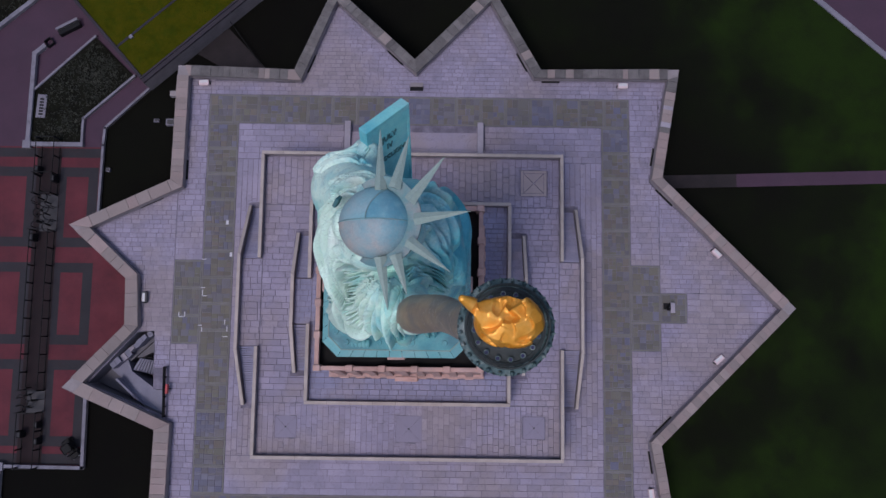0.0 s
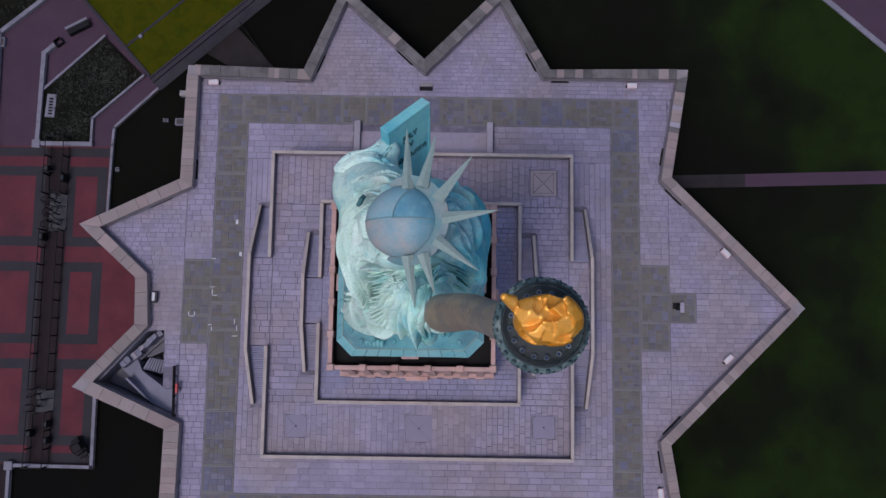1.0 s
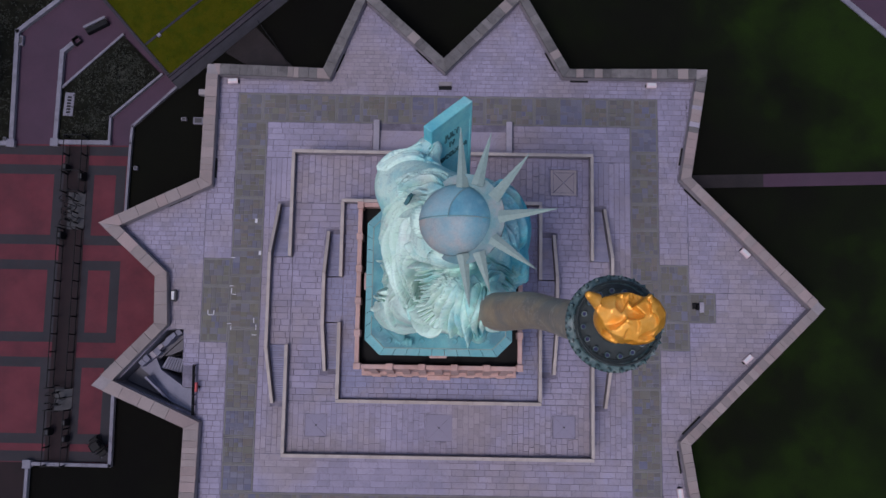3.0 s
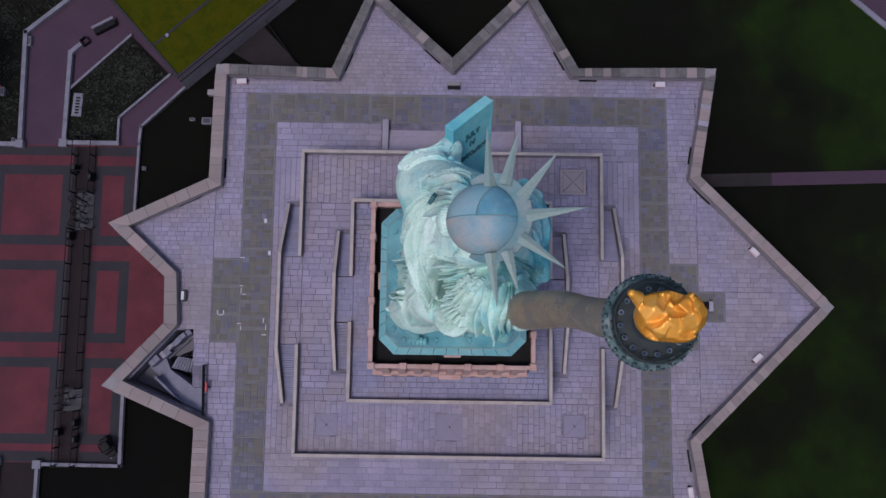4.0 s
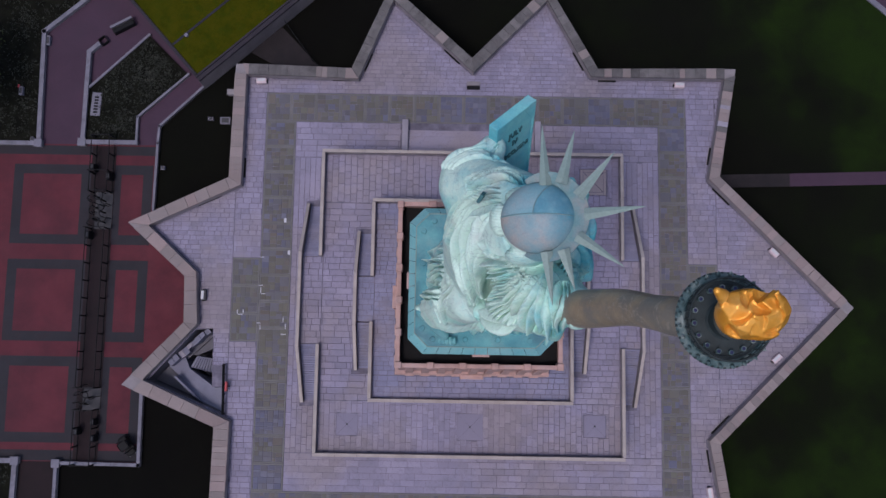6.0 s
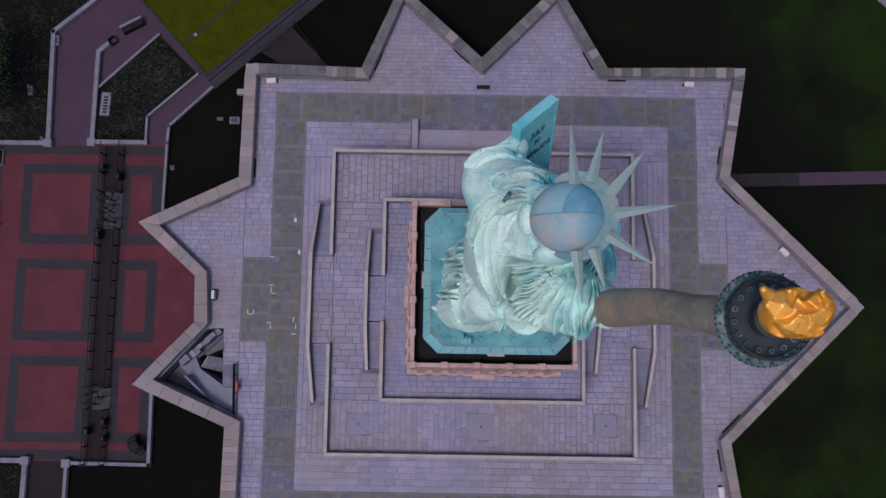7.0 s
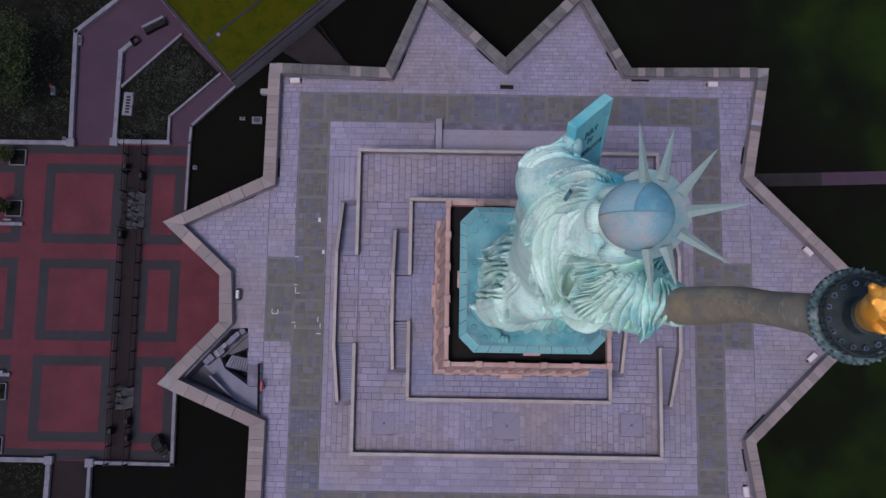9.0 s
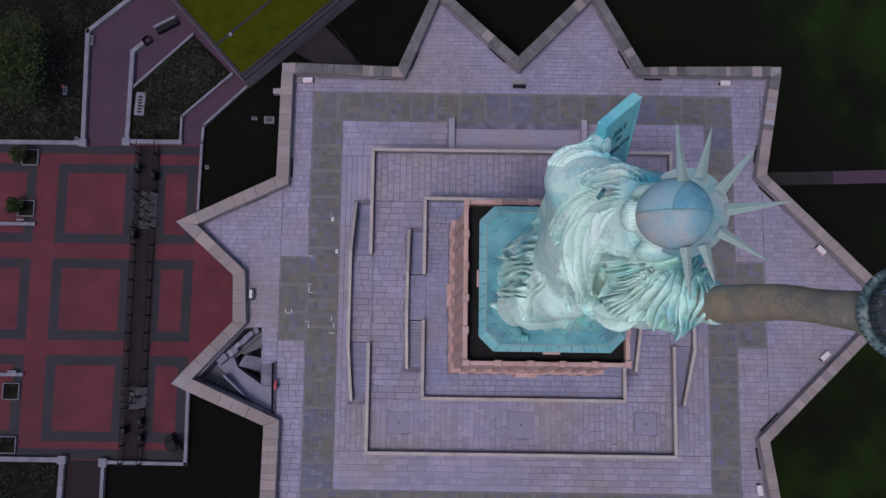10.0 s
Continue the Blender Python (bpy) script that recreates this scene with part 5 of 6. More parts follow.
for j in range(32):
    a = j / 32 * 2 * math.pi
    cyl(b, (TX + 1.26 * math.cos(a), TY + 1.26 * math.sin(a), TZ), (TX + 1.26 * math.cos(a), TY + 1.26 * math.sin(a), TZ + 0.62), 0.022, seg=6)
take(b, 4)
b = bmesh.new()
for j in range(24):
    a = (j + 0.5) / 24 * 2 * math.pi
    m = Matrix.Translation((TX, TY, TZ)) @ Matrix.Rotation(a, 4, "Z")
    pts = [(1.34, -0.05, -0.02), (1.34, 0.05, -0.02), (1.43, 0.08, 0.06), (1.52, 0.0, 0.14), (1.43, -0.08, 0.06), (1.40, 0.0, 0.14)]
    v = [b.verts.new(m @ Vector(p)) for p in pts]
    for f in ((0, 1, 5), (1, 2, 5), (2, 3, 5), (3, 4, 5), (4, 0, 5), (0, 4, 3, 2, 1)):
        b.faces.new([v[i] for i in f])
take(b, 5)
b = bmesh.new()      # dark discs that paint the shade of openings in the flare of the gallery
for j in range(48):
    a = j / 48 * 2 * math.pi
    m = Matrix.Translation((TX, TY, TZ)) @ Matrix.Rotation(a, 4, "Z")
    v = [b.verts.new(m @ Vector((1.475 + 0.034 * math.cos(q), 0.05 * math.sin(q), -0.128 + 0.034 * math.cos(q) * -1.1))) for q in [k * math.pi / 4 for k in range(8)]]
    b.faces.new(v)
take(b, 4)
# round lamps on the gallery floor
b, g = bmesh.new(), bmesh.new()
for j in range(16):
    a = (j + 0.3) / 16 * 2 * math.pi
    c = Vector((TX + 1.0 * math.cos(a), TY + 1.0 * math.sin(a), TZ))
    cyl(b, c, c + Vector((0, 0, 0.20)), 0.075, 0.085, 14)
    cyl(g, c + Vector((0, 0, 0.19)), c + Vector((0, 0, 0.21)), 0.055, 0.055, 12)
take(b, 5)
take(g, 7)
# flame: a gilded, twisted mass with a drawn-out tongue
gx2 = np.arange(-1.9, 1.5, 0.035, dtype=np.float32)
gy2 = np.arange(-1.2, 1.3, 0.035, dtype=np.float32)
gz2 = np.arange(-1.2, 3.9, 0.035, dtype=np.float32)
Pf = np.meshgrid(gx2, gy2, gz2, indexing="ij")
fx, fy, fz = Pf
Ff = limb(Pf, (0.35, -0.05, -0.9), (0.0, 0.0, 1.5), 0.42, 0.7)
Ff = smin(Ff, ellip(Pf, (0.05, 0.0, 1.9), (1.0, 0.78, 1.02)), 0.25)
Ff = smin(Ff, ellip(Pf, (0.45, 0.12, 2.3), (0.5, 0.5, 0.8)), 0.1)
Ff = smin(Ff, ellip(Pf, (-0.30, -0.30, 2.3), (0.42, 0.36, 0.55)), 0.06)
Ff = smin(Ff, ellip(Pf, (0.25, -0.45, 2.2), (0.5, 0.28, 0.5)), 0.06)
Ff = smin(Ff, limb(Pf, (-0.35, 0.15, 2.0), (-1.30, 0.55, 3.2), 0.42, 0.11), 0.18)
Ff = smin(Ff, limb(Pf, (0.55, 0.45, 2.4), (0.35, 0.55, 3.0), 0.22, 0.10), 0.08)
Ff = smin(Ff, limb(Pf, (0.1, 0.35, 2.5), (0.05, 0.5, 3.1), 0.22, 0.08), 0.08)
FV, FQ = surface_net(Ff, (gx2[0], gy2[0], gz2[0]), 0.035)      # flats beaten into it
FN = vnormals(FV, FQ)
rs = np.random.RandomState(8)
for k in rs.permutation(np.where((FV[:, 2] > 1.2) & (FV[:, 0] > -0.65))[0])[:64]:
    p, n = FV[k], FN[k] + rs.normal(0, 0.20, 3)
    n = n / np.linalg.norm(n)
    near = (fx - p[0]) ** 2 + (fy - p[1]) ** 2 + (fz - p[2]) ** 2 < 0.45 ** 2
    cut = n[0] * (fx - p[0]) + n[1] * (fy - p[1]) + n[2] * (fz - p[2]) + rs.uniform(0.015, 0.06)
    Ff = np.where(near, np.maximum(Ff, cut), Ff)
FV, FQ = surface_net(Ff, (gx2[0], gy2[0], gz2[0]), 0.035)
FV = 0.98 * FV + np.array((TX - 0.17, TY + 0.05, TZ + 0.75))
pieces.append((FV.tolist(), FQ.tolist(), 6))
# tablet held in the left arm
TA, TB = Vector((-0.40, 5.65, 66.45)), Vector((1.75, 7.66, 65.35))
ux = (TB - TA).normalized()
BL = Vector((0.33, 4.35, 62.6))
vy = BL - TA
vy = (vy - ux * vy.dot(ux)).normalized()
nz_ = vy.cross(ux)
if nz_.z < 0:
    nz_ = -nz_
WID, LEN, THK = (TB - TA).length, 6.4, 0.62
TM = Matrix(((ux.x, -vy.x, nz_.x, TA.x), (ux.y, -vy.y, nz_.y, TA.y), (ux.z, -vy.z, nz_.z, TA.z), (0, 0, 0, 1)))
b = bmesh.new()
box(b, 0, WID, -LEN, 0, -THK, -0.06, 0.05, TM)
for x0, x1, y0, y1 in ((0, 0.16, -LEN, 0), (WID - 0.16, WID, -LEN, 0), (0.16, WID - 0.16, -0.16, 0)):
    box(b, x0, x1, y0, y1, -0.12, 0.0, 0.03, TM)
for sx in (0.16, WID - 0.16):      # raised corner wedges
    s = 1 if sx < 1 else -1
    v = [b.verts.new(TM @ Vector(p)) for p in ((sx, -0.17, -0.01), (sx + s * 0.75, -0.17, -0.01), (sx, -1.3, -0.01), (sx, -0.17, -0.08), (sx + s * 0.75, -0.17, -0.08), (sx, -1.3, -0.08))]
    for f in ((0, 1, 2), (3, 5, 4), (0, 3, 4, 1), (1, 4, 5, 2), (2, 5, 3, 0)):
        b.faces.new([v[i] for i in f])
bmesh.ops.recalc_face_normals(b, faces=b.faces)
take(b, 13)
for word, y, size in (("JULY", -1.55, 0.52), ("IV", -2.25, 0.52), ("MDCCLXXVI", -3.0, 0.42)):
    cu = bpy.data.curves.new("letters", "FONT")
    cu.body, cu.size, cu.extrude, cu.align_x, cu.resolution_u = word, size, 0.04, "CENTER", 3
    tmp = new("letters", cu)
    bpy.context.view_layer.update()
    me = bpy.data.meshes.new_from_object(tmp.evaluated_get(bpy.context.evaluated_depsgraph_get()))
    b = bmesh.new()
    b.from_mesh(me)
    bmesh.ops.transform(b, matrix=TM @ Matrix.Translation((WID / 2, y, -0.02)), verts=b.verts)
    take(b, 8)
    bpy.data.objects.remove(tmp)
    bpy.data.curves.remove(cu)
    bpy.data.meshes.remove(me)

verts, faces, slots = [], [], []
for v, f, s in pieces:
    k = len(verts)
    verts += v
    faces += [[i + k for i in q] for q in f]
    slots += s if isinstance(s, list) else [s] * len(f)
me = bpy.data.meshes.new("statue")
me.from_pydata(verts, [], faces)
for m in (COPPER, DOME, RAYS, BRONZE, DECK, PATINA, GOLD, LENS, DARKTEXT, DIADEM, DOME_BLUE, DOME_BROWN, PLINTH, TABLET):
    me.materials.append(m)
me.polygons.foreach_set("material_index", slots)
smooth_slots = {0, 1, 3, 6, 10, 11, 12}
me.polygons.foreach_set("use_smooth", [s in smooth_slots for s in slots])
me.validate()
statue = tagged(new("statue", me), "verdigris copper robed statue with rayed crown, raised gilded torch and tablet", "statue")

# ---- paving of the fort deck ----
rng = random.Random(11)
BAND_OUT, BAND_IN = (-25.2, 26.2, -25.7, 25.7), (-21.5, 22.8, -22.1, 22.1)
PADS = [(-28.5, -25.2, -4.8, 5.2), (26.2, 29.7, -4.95, 5.25), (29.7, 32.85, -1.6, 1.95)]
INN_KEEP = offset(INN, -0.04)


def in_rect(r, x, y, e=0.0):
    return r[0] - e < x < r[1] + e and r[2] - e < y < r[3] + e


def on_deck(a, b, c, d):
    for x in (a, b):
        for y in (c, d):
            if not inside(INN_KEEP, x, y) or inside(PIT, x, y):
                return False
            if in_rect((-17.62, 17.62, -17.62, 17.62), x, y) or in_rect((-19.8, 19.8, -12.1, 12.1), x, y) or in_rect((-8.5, 8.4, 17.0, 22.4), x, y):
                return False
            if in_rect((-29.1, -28.6, -13.8, -7.5), x, y) or in_rect((-30.4, -28.6, -13.4, -7.7), x, y):
                return False
    mx, my = (a + b) / 2, (c + d) / 2
    return not inside(PIT, mx, my)


def in_band(x, y):
    return in_rect(BAND_OUT, x, y, 0.02) and not in_rect(BAND_IN, x, y, -0.02) or any(in_rect(p, x, y, 0.02) for p in PADS)


def field(a, b, c, d):
    return on_deck(a, b, c, d) and not any(in_band(x, y) for x in (a, b) for y in (c, d))


rects = []
rects += courses(-44, 46, 25.75, 40, rng, 0.5, 0.95, keep=field)
rects += courses(-44, 46, -40, -25.75, rng, 0.68, 1.25, keep=field)
rects += courses(-44, -28.55, -25.7, 25.7, rng, 0.56, 1.0, keep=field)
rects += courses(-28.5, -25.25, 5.25, 25.7, rng, 0.66, 1.1, keep=field)
rects += courses(-28.5, -25.25, -25.7, -4.85, rng, 0.66, 1.1, keep=field)
rects += courses(26.25, 29.7, 5.3, 25.7, rng, 0.66, 1.1, keep=field)
rects += courses(26.25, 29.7, -25.7, -5.0, rng, 0.66, 1.1, keep=field)
rects += courses(29.75, 46, 2.0, 25.7, rng, 0.56, 1.05, keep=field)
rects += courses(29.75, 46, -25.7, -1.65, rng, 0.56, 1.05, keep=field)
rects += courses(32.9, 46, -1.6, 1.95, rng, 0.7, 1.5, keep=field)
rects += courses(-21.45, 22.75, 17.7, 22.05, rng, 0.72, 1.5, keep=field)
rects += courses(-21.45, 22.75, -22.05, -17.7, rng, 0.72, 1.7, keep=field)
rects += courses(-21.45, -17.65, 9.0, 17.65, rng, 0.62, 5.0, along="y", keep=field)
rects += courses(17.65, 22.75, 9.0, 17.65, rng, 0.62, 3.0, along="y", keep=field)
rects += courses(-21.45, -17.65, -17.65, 9.0, rng, 0.62, 1.2, along="y", keep=field)
rects += courses(17.65, 22.75, -17.65, 9.0, rng, 0.62, 1.2, along="y", keep=field)
pave(fort_deck, "paving_slab", rects, DECKZ, 0.05, lambda x, y: -21.5 < x < 1 and -22.1 < y < -17.6 or -32 < x < -25 and -4 < y < 8, STONE_P, STONE, rng)

# dark tiled border: modules parted by plain strips
tiles, blue_tiles, strips = [], [], []


def module(x0, x1, y0, y1):
    """A module of mixed tiles: split at random down to about half a metre."""
    into = blue_tiles if rng.random() < 0.16 else tiles
    stack = [(x0, x1, y0, y1)]
    while stack:
        a, b, c, d = stack.pop()
        w, h = b - a, d - c
        small = 0.85 if rng.random() < 0.75 else 1.35
        if max(w, h) > small:
            f = rng.choice((0.5, 0.5, 0.36, 0.64))
            if w > h:
                stack += [(a, a + w * f, c, d), (a + w * f, b, c, d)]
            else:
                stack += [(a, b, c, c + h * f), (a, b, c + h * f, d)]
            continue
        g = 0.010
        (into if rng.random() < 0.92 else blue_tiles).append((a + g, b - g, c + g, d - g))


def border(x0, x1, y0, y1, w=0.42, pitch=3.1):
    nx, ny = max(1, round((x1 - x0) / pitch)), max(1, round((y1 - y0) / pitch))
    for i in range(nx):
        for j in range(ny):
            a, b = x0 + (x1 - x0) * i / nx, x0 + (x1 - x0) * (i + 1) / nx
            c, d = y0 + (y1 - y0) * j / ny, y0 + (y1 - y0) * (j + 1) / ny
            module(a + w / 2, b - w / 2, c + w / 2, d - w / 2)
            for r in ((a, b, c, c + w / 2), (a, b, d - w / 2, d), (a, a + w / 2, c + w / 2, d - w / 2), (b - w / 2, b, c + w / 2, d - w / 2)):
                strips.append((r[0] + 0.006, r[1] - 0.006, r[2] + 0.006, r[3] - 0.006))


border(BAND_OUT[0], BAND_OUT[1], 22.1, 25.7)
border(BAND_OUT[0], BAND_OUT[1], -25.7, -22.1)
border(BAND_OUT[0], BAND_IN[0], -22.1, 22.1)
border(BAND_IN[1], BAND_OUT[1], -22.1, 22.1)
for p in PADS:
    border(*p)
pave(fort_deck, "slate_tile", tiles, DECKZ + 0.004, 0.05, lambda x, y: x < -25.2 or x < -21.5 and -9 < y < 6, SLATE_P, SLATE, rng, 0.006)
pave(fort_deck, "blue_slate_tile", blue_tiles, DECKZ + 0.004, 0.05, lambda x, y: x < -25.2 or x < -21.5 and -9 < y < 6, BLUESLATE_P, BLUESLATE, rng, 0.006)
pave(fort_deck, "border_strip", strips, DECKZ + 0.004, 0.05, lambda x, y: False, STRIP, STRIP, rng, 0.004)

# ---- paving of the terraces ----
XP = [(14.05, 14.15, 1.5), (0.1, -14.0, 1.45), (-13.7, -13.9, 1.2), (14.1, -13.7, 1.2)]


def terrace_keep(hi, lo):
    def keep(a, b, c, d):
        for x in (a, b):
            for y in (c, d):
                if abs(x) < lo and abs(y) < lo:
                    return False
        if lo > 11 and a < 13.2 and b > -13.2 and c < 8.2 and d > -8.2:
            return False
        return not any(a < x + h and b > x - h and c < y + h and d > y - h for x, y, h in XP) if lo > 11 else True
    return keep


k1 = terrace_keep(17, 11.25)
low = courses(-16.95, 16.95, -16.95, -11.3, rng, 0.62, 1.05, along="y", keep=k1)
low += courses(-16.95, 16.95, 11.3, 16.95, rng, 0.72, 1.0, along="y", keep=k1)
low += courses(-16.95, -11.3, -11.25, 11.25, rng, 0.7, 1.6, keep=k1)
low += courses(11.3, 16.95, -11.25, 11.25, rng, 0.62, 1.05, keep=k1)
for s in (-1, 1):
    low += courses(*sorted((s * 17.0, s * 19.3)), -4.95, 4.95, rng, 0.7, 1.1)
pave(terrace_lower, "paving_slab", low, 11.5, 0.05, lambda x, y: x < 17 and y < -11.2, STONE_P, STONE, rng)
k2 = terrace_keep(11, 8.3)
up = courses(-10.75, 10.75, -10.75, -8.35, rng, 0.55, 0.95, keep=k2) + courses(-10.75, 10.75, 8.35, 10.75, rng, 0.55, 0.95, keep=k2)
up += courses(-10.75, -8.35, -8.3, 8.3, rng, 0.5, 0.85, keep=k2) + courses(8.35, 10.75, -8.3, 8.3, rng, 0.5, 0.85, keep=k2)
for s in (-1, 1):
    up += courses(*sorted((s * 10.8, s * 12.65)), -2.45, 2.45, rng, 0.6, 0.9)
pave(terrace_upper, "paving_slab", up, 14.5, 0.05, lambda x, y: x < -8 and y < 3, BLUESTONE_P, BLUESTONE, rng)
for i, (x, y, h) in enumerate(XP):
    t = thing("paving_panel", x, y, 11.45, "square stone paving panel with crossing diagonal joints", "paving", "paving panels of the lower terrace")
    f = 0.3 if i == 0 else 0.0
    q = h - f - (0.05 if f else 0.012)
    gap_ = 0.06 if f else 0.02
    for k in range(4):
        m = Matrix.Rotation(k * math.pi / 2, 3, "Z")
        pts = [m @ Vector(p) for p in ((0, -gap_, 0), (q - gap_, -q, 0), (-q + gap_, -q, 0))]
        part("wedge", prism(bmesh.new(), [(p.x, p.y) for p in pts][::-1], 0, 0.05), TANSTONE if i == 0 else PANELSTONE, t)
        if f:
            pts = [m @ Vector(p) for p in ((-h + 0.02, -h + 0.02, 0), (h - 0.34, -h + 0.02, 0), (h - 0.34, -h + f, 0), (-h + 0.02, -h + f, 0))]
            part("frame_strip", prism(bmesh.new(), [(p.x, p.y) for p in pts], 0, 0.052), TANSTONE, t)
    part("hub", cyl(bmesh.new(), (0, 0, 0), (0, 0, 0.06), 0.10, 0.10, 12), COPING_PALE if i == 0 else PADGREY, t)

# ---- stair pit in the bastion ----
pit = thing("stair_pit", PIT[0][0], PIT[0][1], 0, "sunken stone stair court inside the bastion", "stairs")
px, py = PIT[0]
loc = lambda pts: [(x - px, y - py) for x, y in pts]
b = bmesh.new()
ps = loc(PIT)
lo = [b.verts.new((x, y, 0.6)) for x, y in ps]
hi = [b.verts.new((x, y, 6.78)) for x, y in ps]
for i in range(len(ps)):
    b.faces.new((lo[i], lo[(i + 1) % len(ps)], hi[(i + 1) % len(ps)], hi[i]))
b.faces.new(lo)
part("retaining_wall", b, PITSTEP, pit)
# sloping walk from the forecourt side up to the deck, parted from the outer landing by a low wall
walk_ = bmesh.new()
for q, z in (((-36.3, -7.9), 4.3), ((-35.0, -9.0), 4.3), ((-31.6, -12.1), 5.4), ((-28.95, -13.2), 5.9), ((-28.95, -10.3), 5.9), ((-30.3, -10.3), 5.6), ((-33.6, -8.2), 4.7), ((-34.4, -6.6), 4.3)):
    walk_.verts.new((q[0] - px, q[1] - py, z))
walk_.verts.ensure_lookup_table()
top_f = walk_.faces.new(walk_.verts)
ext = bmesh.ops.extrude_face_region(walk_, geom=[top_f])
for e_ in ext["geom"]:
    if isinstance(e_, bmesh.types.BMVert):
        e_.co.z = 0.7
bmesh.ops.recalc_face_normals(walk_, faces=walk_.faces)
part("sloping_walk", walk_, PITFLOOR, pit)
part("outer_landing", prism(bmesh.new(), loc([(-37.9, -9.5), (-28.95, -13.25), (-31.7, -12.15), (-35.1, -9.1), (-36.4, -7.95)]), 0.6, 4.0), PITSTEP, pit)
part("parting_wall", prism(bmesh.new(), loc([(-35.15, -9.15), (-31.75, -12.25), (-31.55, -12.1), (-34.95, -9.0)]), 3.9, 5.9), PITFLOOR, pit)
part("handrail", cyl(bmesh.new(), (-33.3 - px, -11.0 - py, 5.6), (-31.4 - px, -12.2 - py, 6.3), 0.07, seg=8), STEEL, pit)
part("upper_landing", prism(bmesh.new(), loc([(-34.3, -6.6), (-32.9, -6.5), (-30.6, -5.4), (-30.5, -3.4), (-32.4, -3.7)]), 0.6, 3.4), PITSTEP, pit)
# flight sinking beside the walk towards the inner wall
for i in range(11):
    u0, u1 = i / 11, (i + 1) / 11
    q = [Vector((-32.9, -6.6)).lerp(Vector((-30.55, -7.1)), u0), Vector((-33.7, -8.0)).lerp(Vector((-30.55, -8.9)), u0), Vector((-33.7, -8.0)).lerp(Vector((-30.55, -8.9)), u1 + 0.01), Vector((-32.9, -6.6)).lerp(Vector((-30.55, -7.1)), u1 + 0.01)]
    part("step", prism(bmesh.new(), loc([tuple(v) for v in q]), 0.6, 4.2 - 0.19 * i), PITFLOOR, pit)
# few steps up to the deck
for i in range(6):
    y1 = -8.1 - 0.34 * i
    b = box(bmesh.new(), -30.15 - px, -28.95 - px, y1 - 0.36 - py, y1 - py, 5.3, 6.72 - 0.13 * i, 0.012)
    part("step", b, STONE_P, pit)
# broken ledge of pale blocks under the outer parapet
lr = random.Random(5)
for i in range(9):
    a, c = Vector((-36.1, -7.3)).lerp(Vector((-31.4, -3.25)), i / 9 + 0.004), Vector((-36.1, -7.3)).lerp(Vector((-31.4, -3.25)), (i + 1) / 9 - 0.004)
    nrm = Vector((0.65, -0.76)) * lr.uniform(0.5, 0.95)
    part("ledge_block", prism(bmesh.new(), loc([tuple(a), tuple(a + nrm), tuple(c + nrm * lr.uniform(0.8, 1.1)), tuple(c)]), 3.8, lr.uniform(5.2, 5.9)), lr.choice((PITFLOOR, COPING_PALE, PITFLOOR)), pit)
part("ledge_shelf", prism(bmesh.new(), loc([(-36.1, -7.35), (-35.4, -8.2), (-30.9, -4.0), (-31.4, -3.3)]), 0.6, 3.9), PITSTEP, pit)


def railing(name, pts, height, label, category="railing", group="", gap=1.8, rails=(1.0, 0.55), r=0.035, mat_=None, base=0.1):
    """Posts and rails along a line of points (x, y)."""
    t = thing(name, pts[0][0], pts[0][1], base, label, category, group)
    ox, oy = pts[0]
    for (ax, ay), (bx, by) in zip(pts, pts[1:]):
        L = math.hypot(bx - ax, by - ay)
        k = max(1, round(L / gap))
        for i in range(k + 1):
            x, y = ax + (bx - ax) * i / k - ox, ay + (by - ay) * i / k - oy
            part("post", box(bmesh.new(), x - r * 1.3, x + r * 1.3, y - r * 1.3, y + r * 1.3, 0, height, 0), mat_ or STEEL, t)
        for h in rails:
            part("rail", cyl(bmesh.new(), (ax - ox, ay - oy, height * h), (bx - ox, by - oy, height * h), r, seg=8), mat_ or STEEL, t)
    return t


railing("pit_railing", [(-28.85, -7.6), (-28.7, -13.3)], 1.15, "black steel railing along the stair court", base=DECKZ, gap=1.2, rails=(1.0, 0.75, 0.5, 0.25), r=0.05)
sg = thing("warning_sign", -28.4, -10.1, DECKZ, "small red sign on a low black stand", "sign")
part("board", box(bmesh.new(), -0.12, 0.12, -0.55, 0.55, 0.55, 1.1, 0.02), SIGNRED, sg)
part("stand", box(bmesh.new(), -0.25, 0.25, -0.06, 0.06, 0, 0.56, 0.01), STEEL, sg)

# ---- green roofed building ----
bld = thing("green_roof_building", -34.75, 28.1, 0, "low building with a mossy yellow-green planted roof", "building", rz=41.8)
LX, LY = 42.0, 30.0     # along the two walls from the corner
part("wall", box(bmesh.new(), 0, LX, 0, LY, -0.2, 2.95), WALLSTONE, bld)
part("roof_bed", box(bmesh.new(), 0.45, LX - 1, 0.9, LY - 1, 2.95, 3.12), SEDUM, bld)
for x0, x1, y0, y1 in ((0, LX, 0, 0.55), (0, LX, 0.62, 0.9), (0, 0.42, 0.92, LY)):
    part("roof_edge", box(bmesh.new(), x0, x1, y0, y1, 2.95, 3.3, 0.03), ROOFEDGE, bld)
part("roof_gutter", box(bmesh.new(), 0.5, LX - 1, 5.88, 6.2, 3.05, 3.16, 0.02), GREYBAND, bld)
part("roof_vent", box(bmesh.new(), 2.4, 2.85, 5.6, 6.05, 3.1, 3.4, 0.03), WHITEWALL, bld)
tuft = []
tf = []
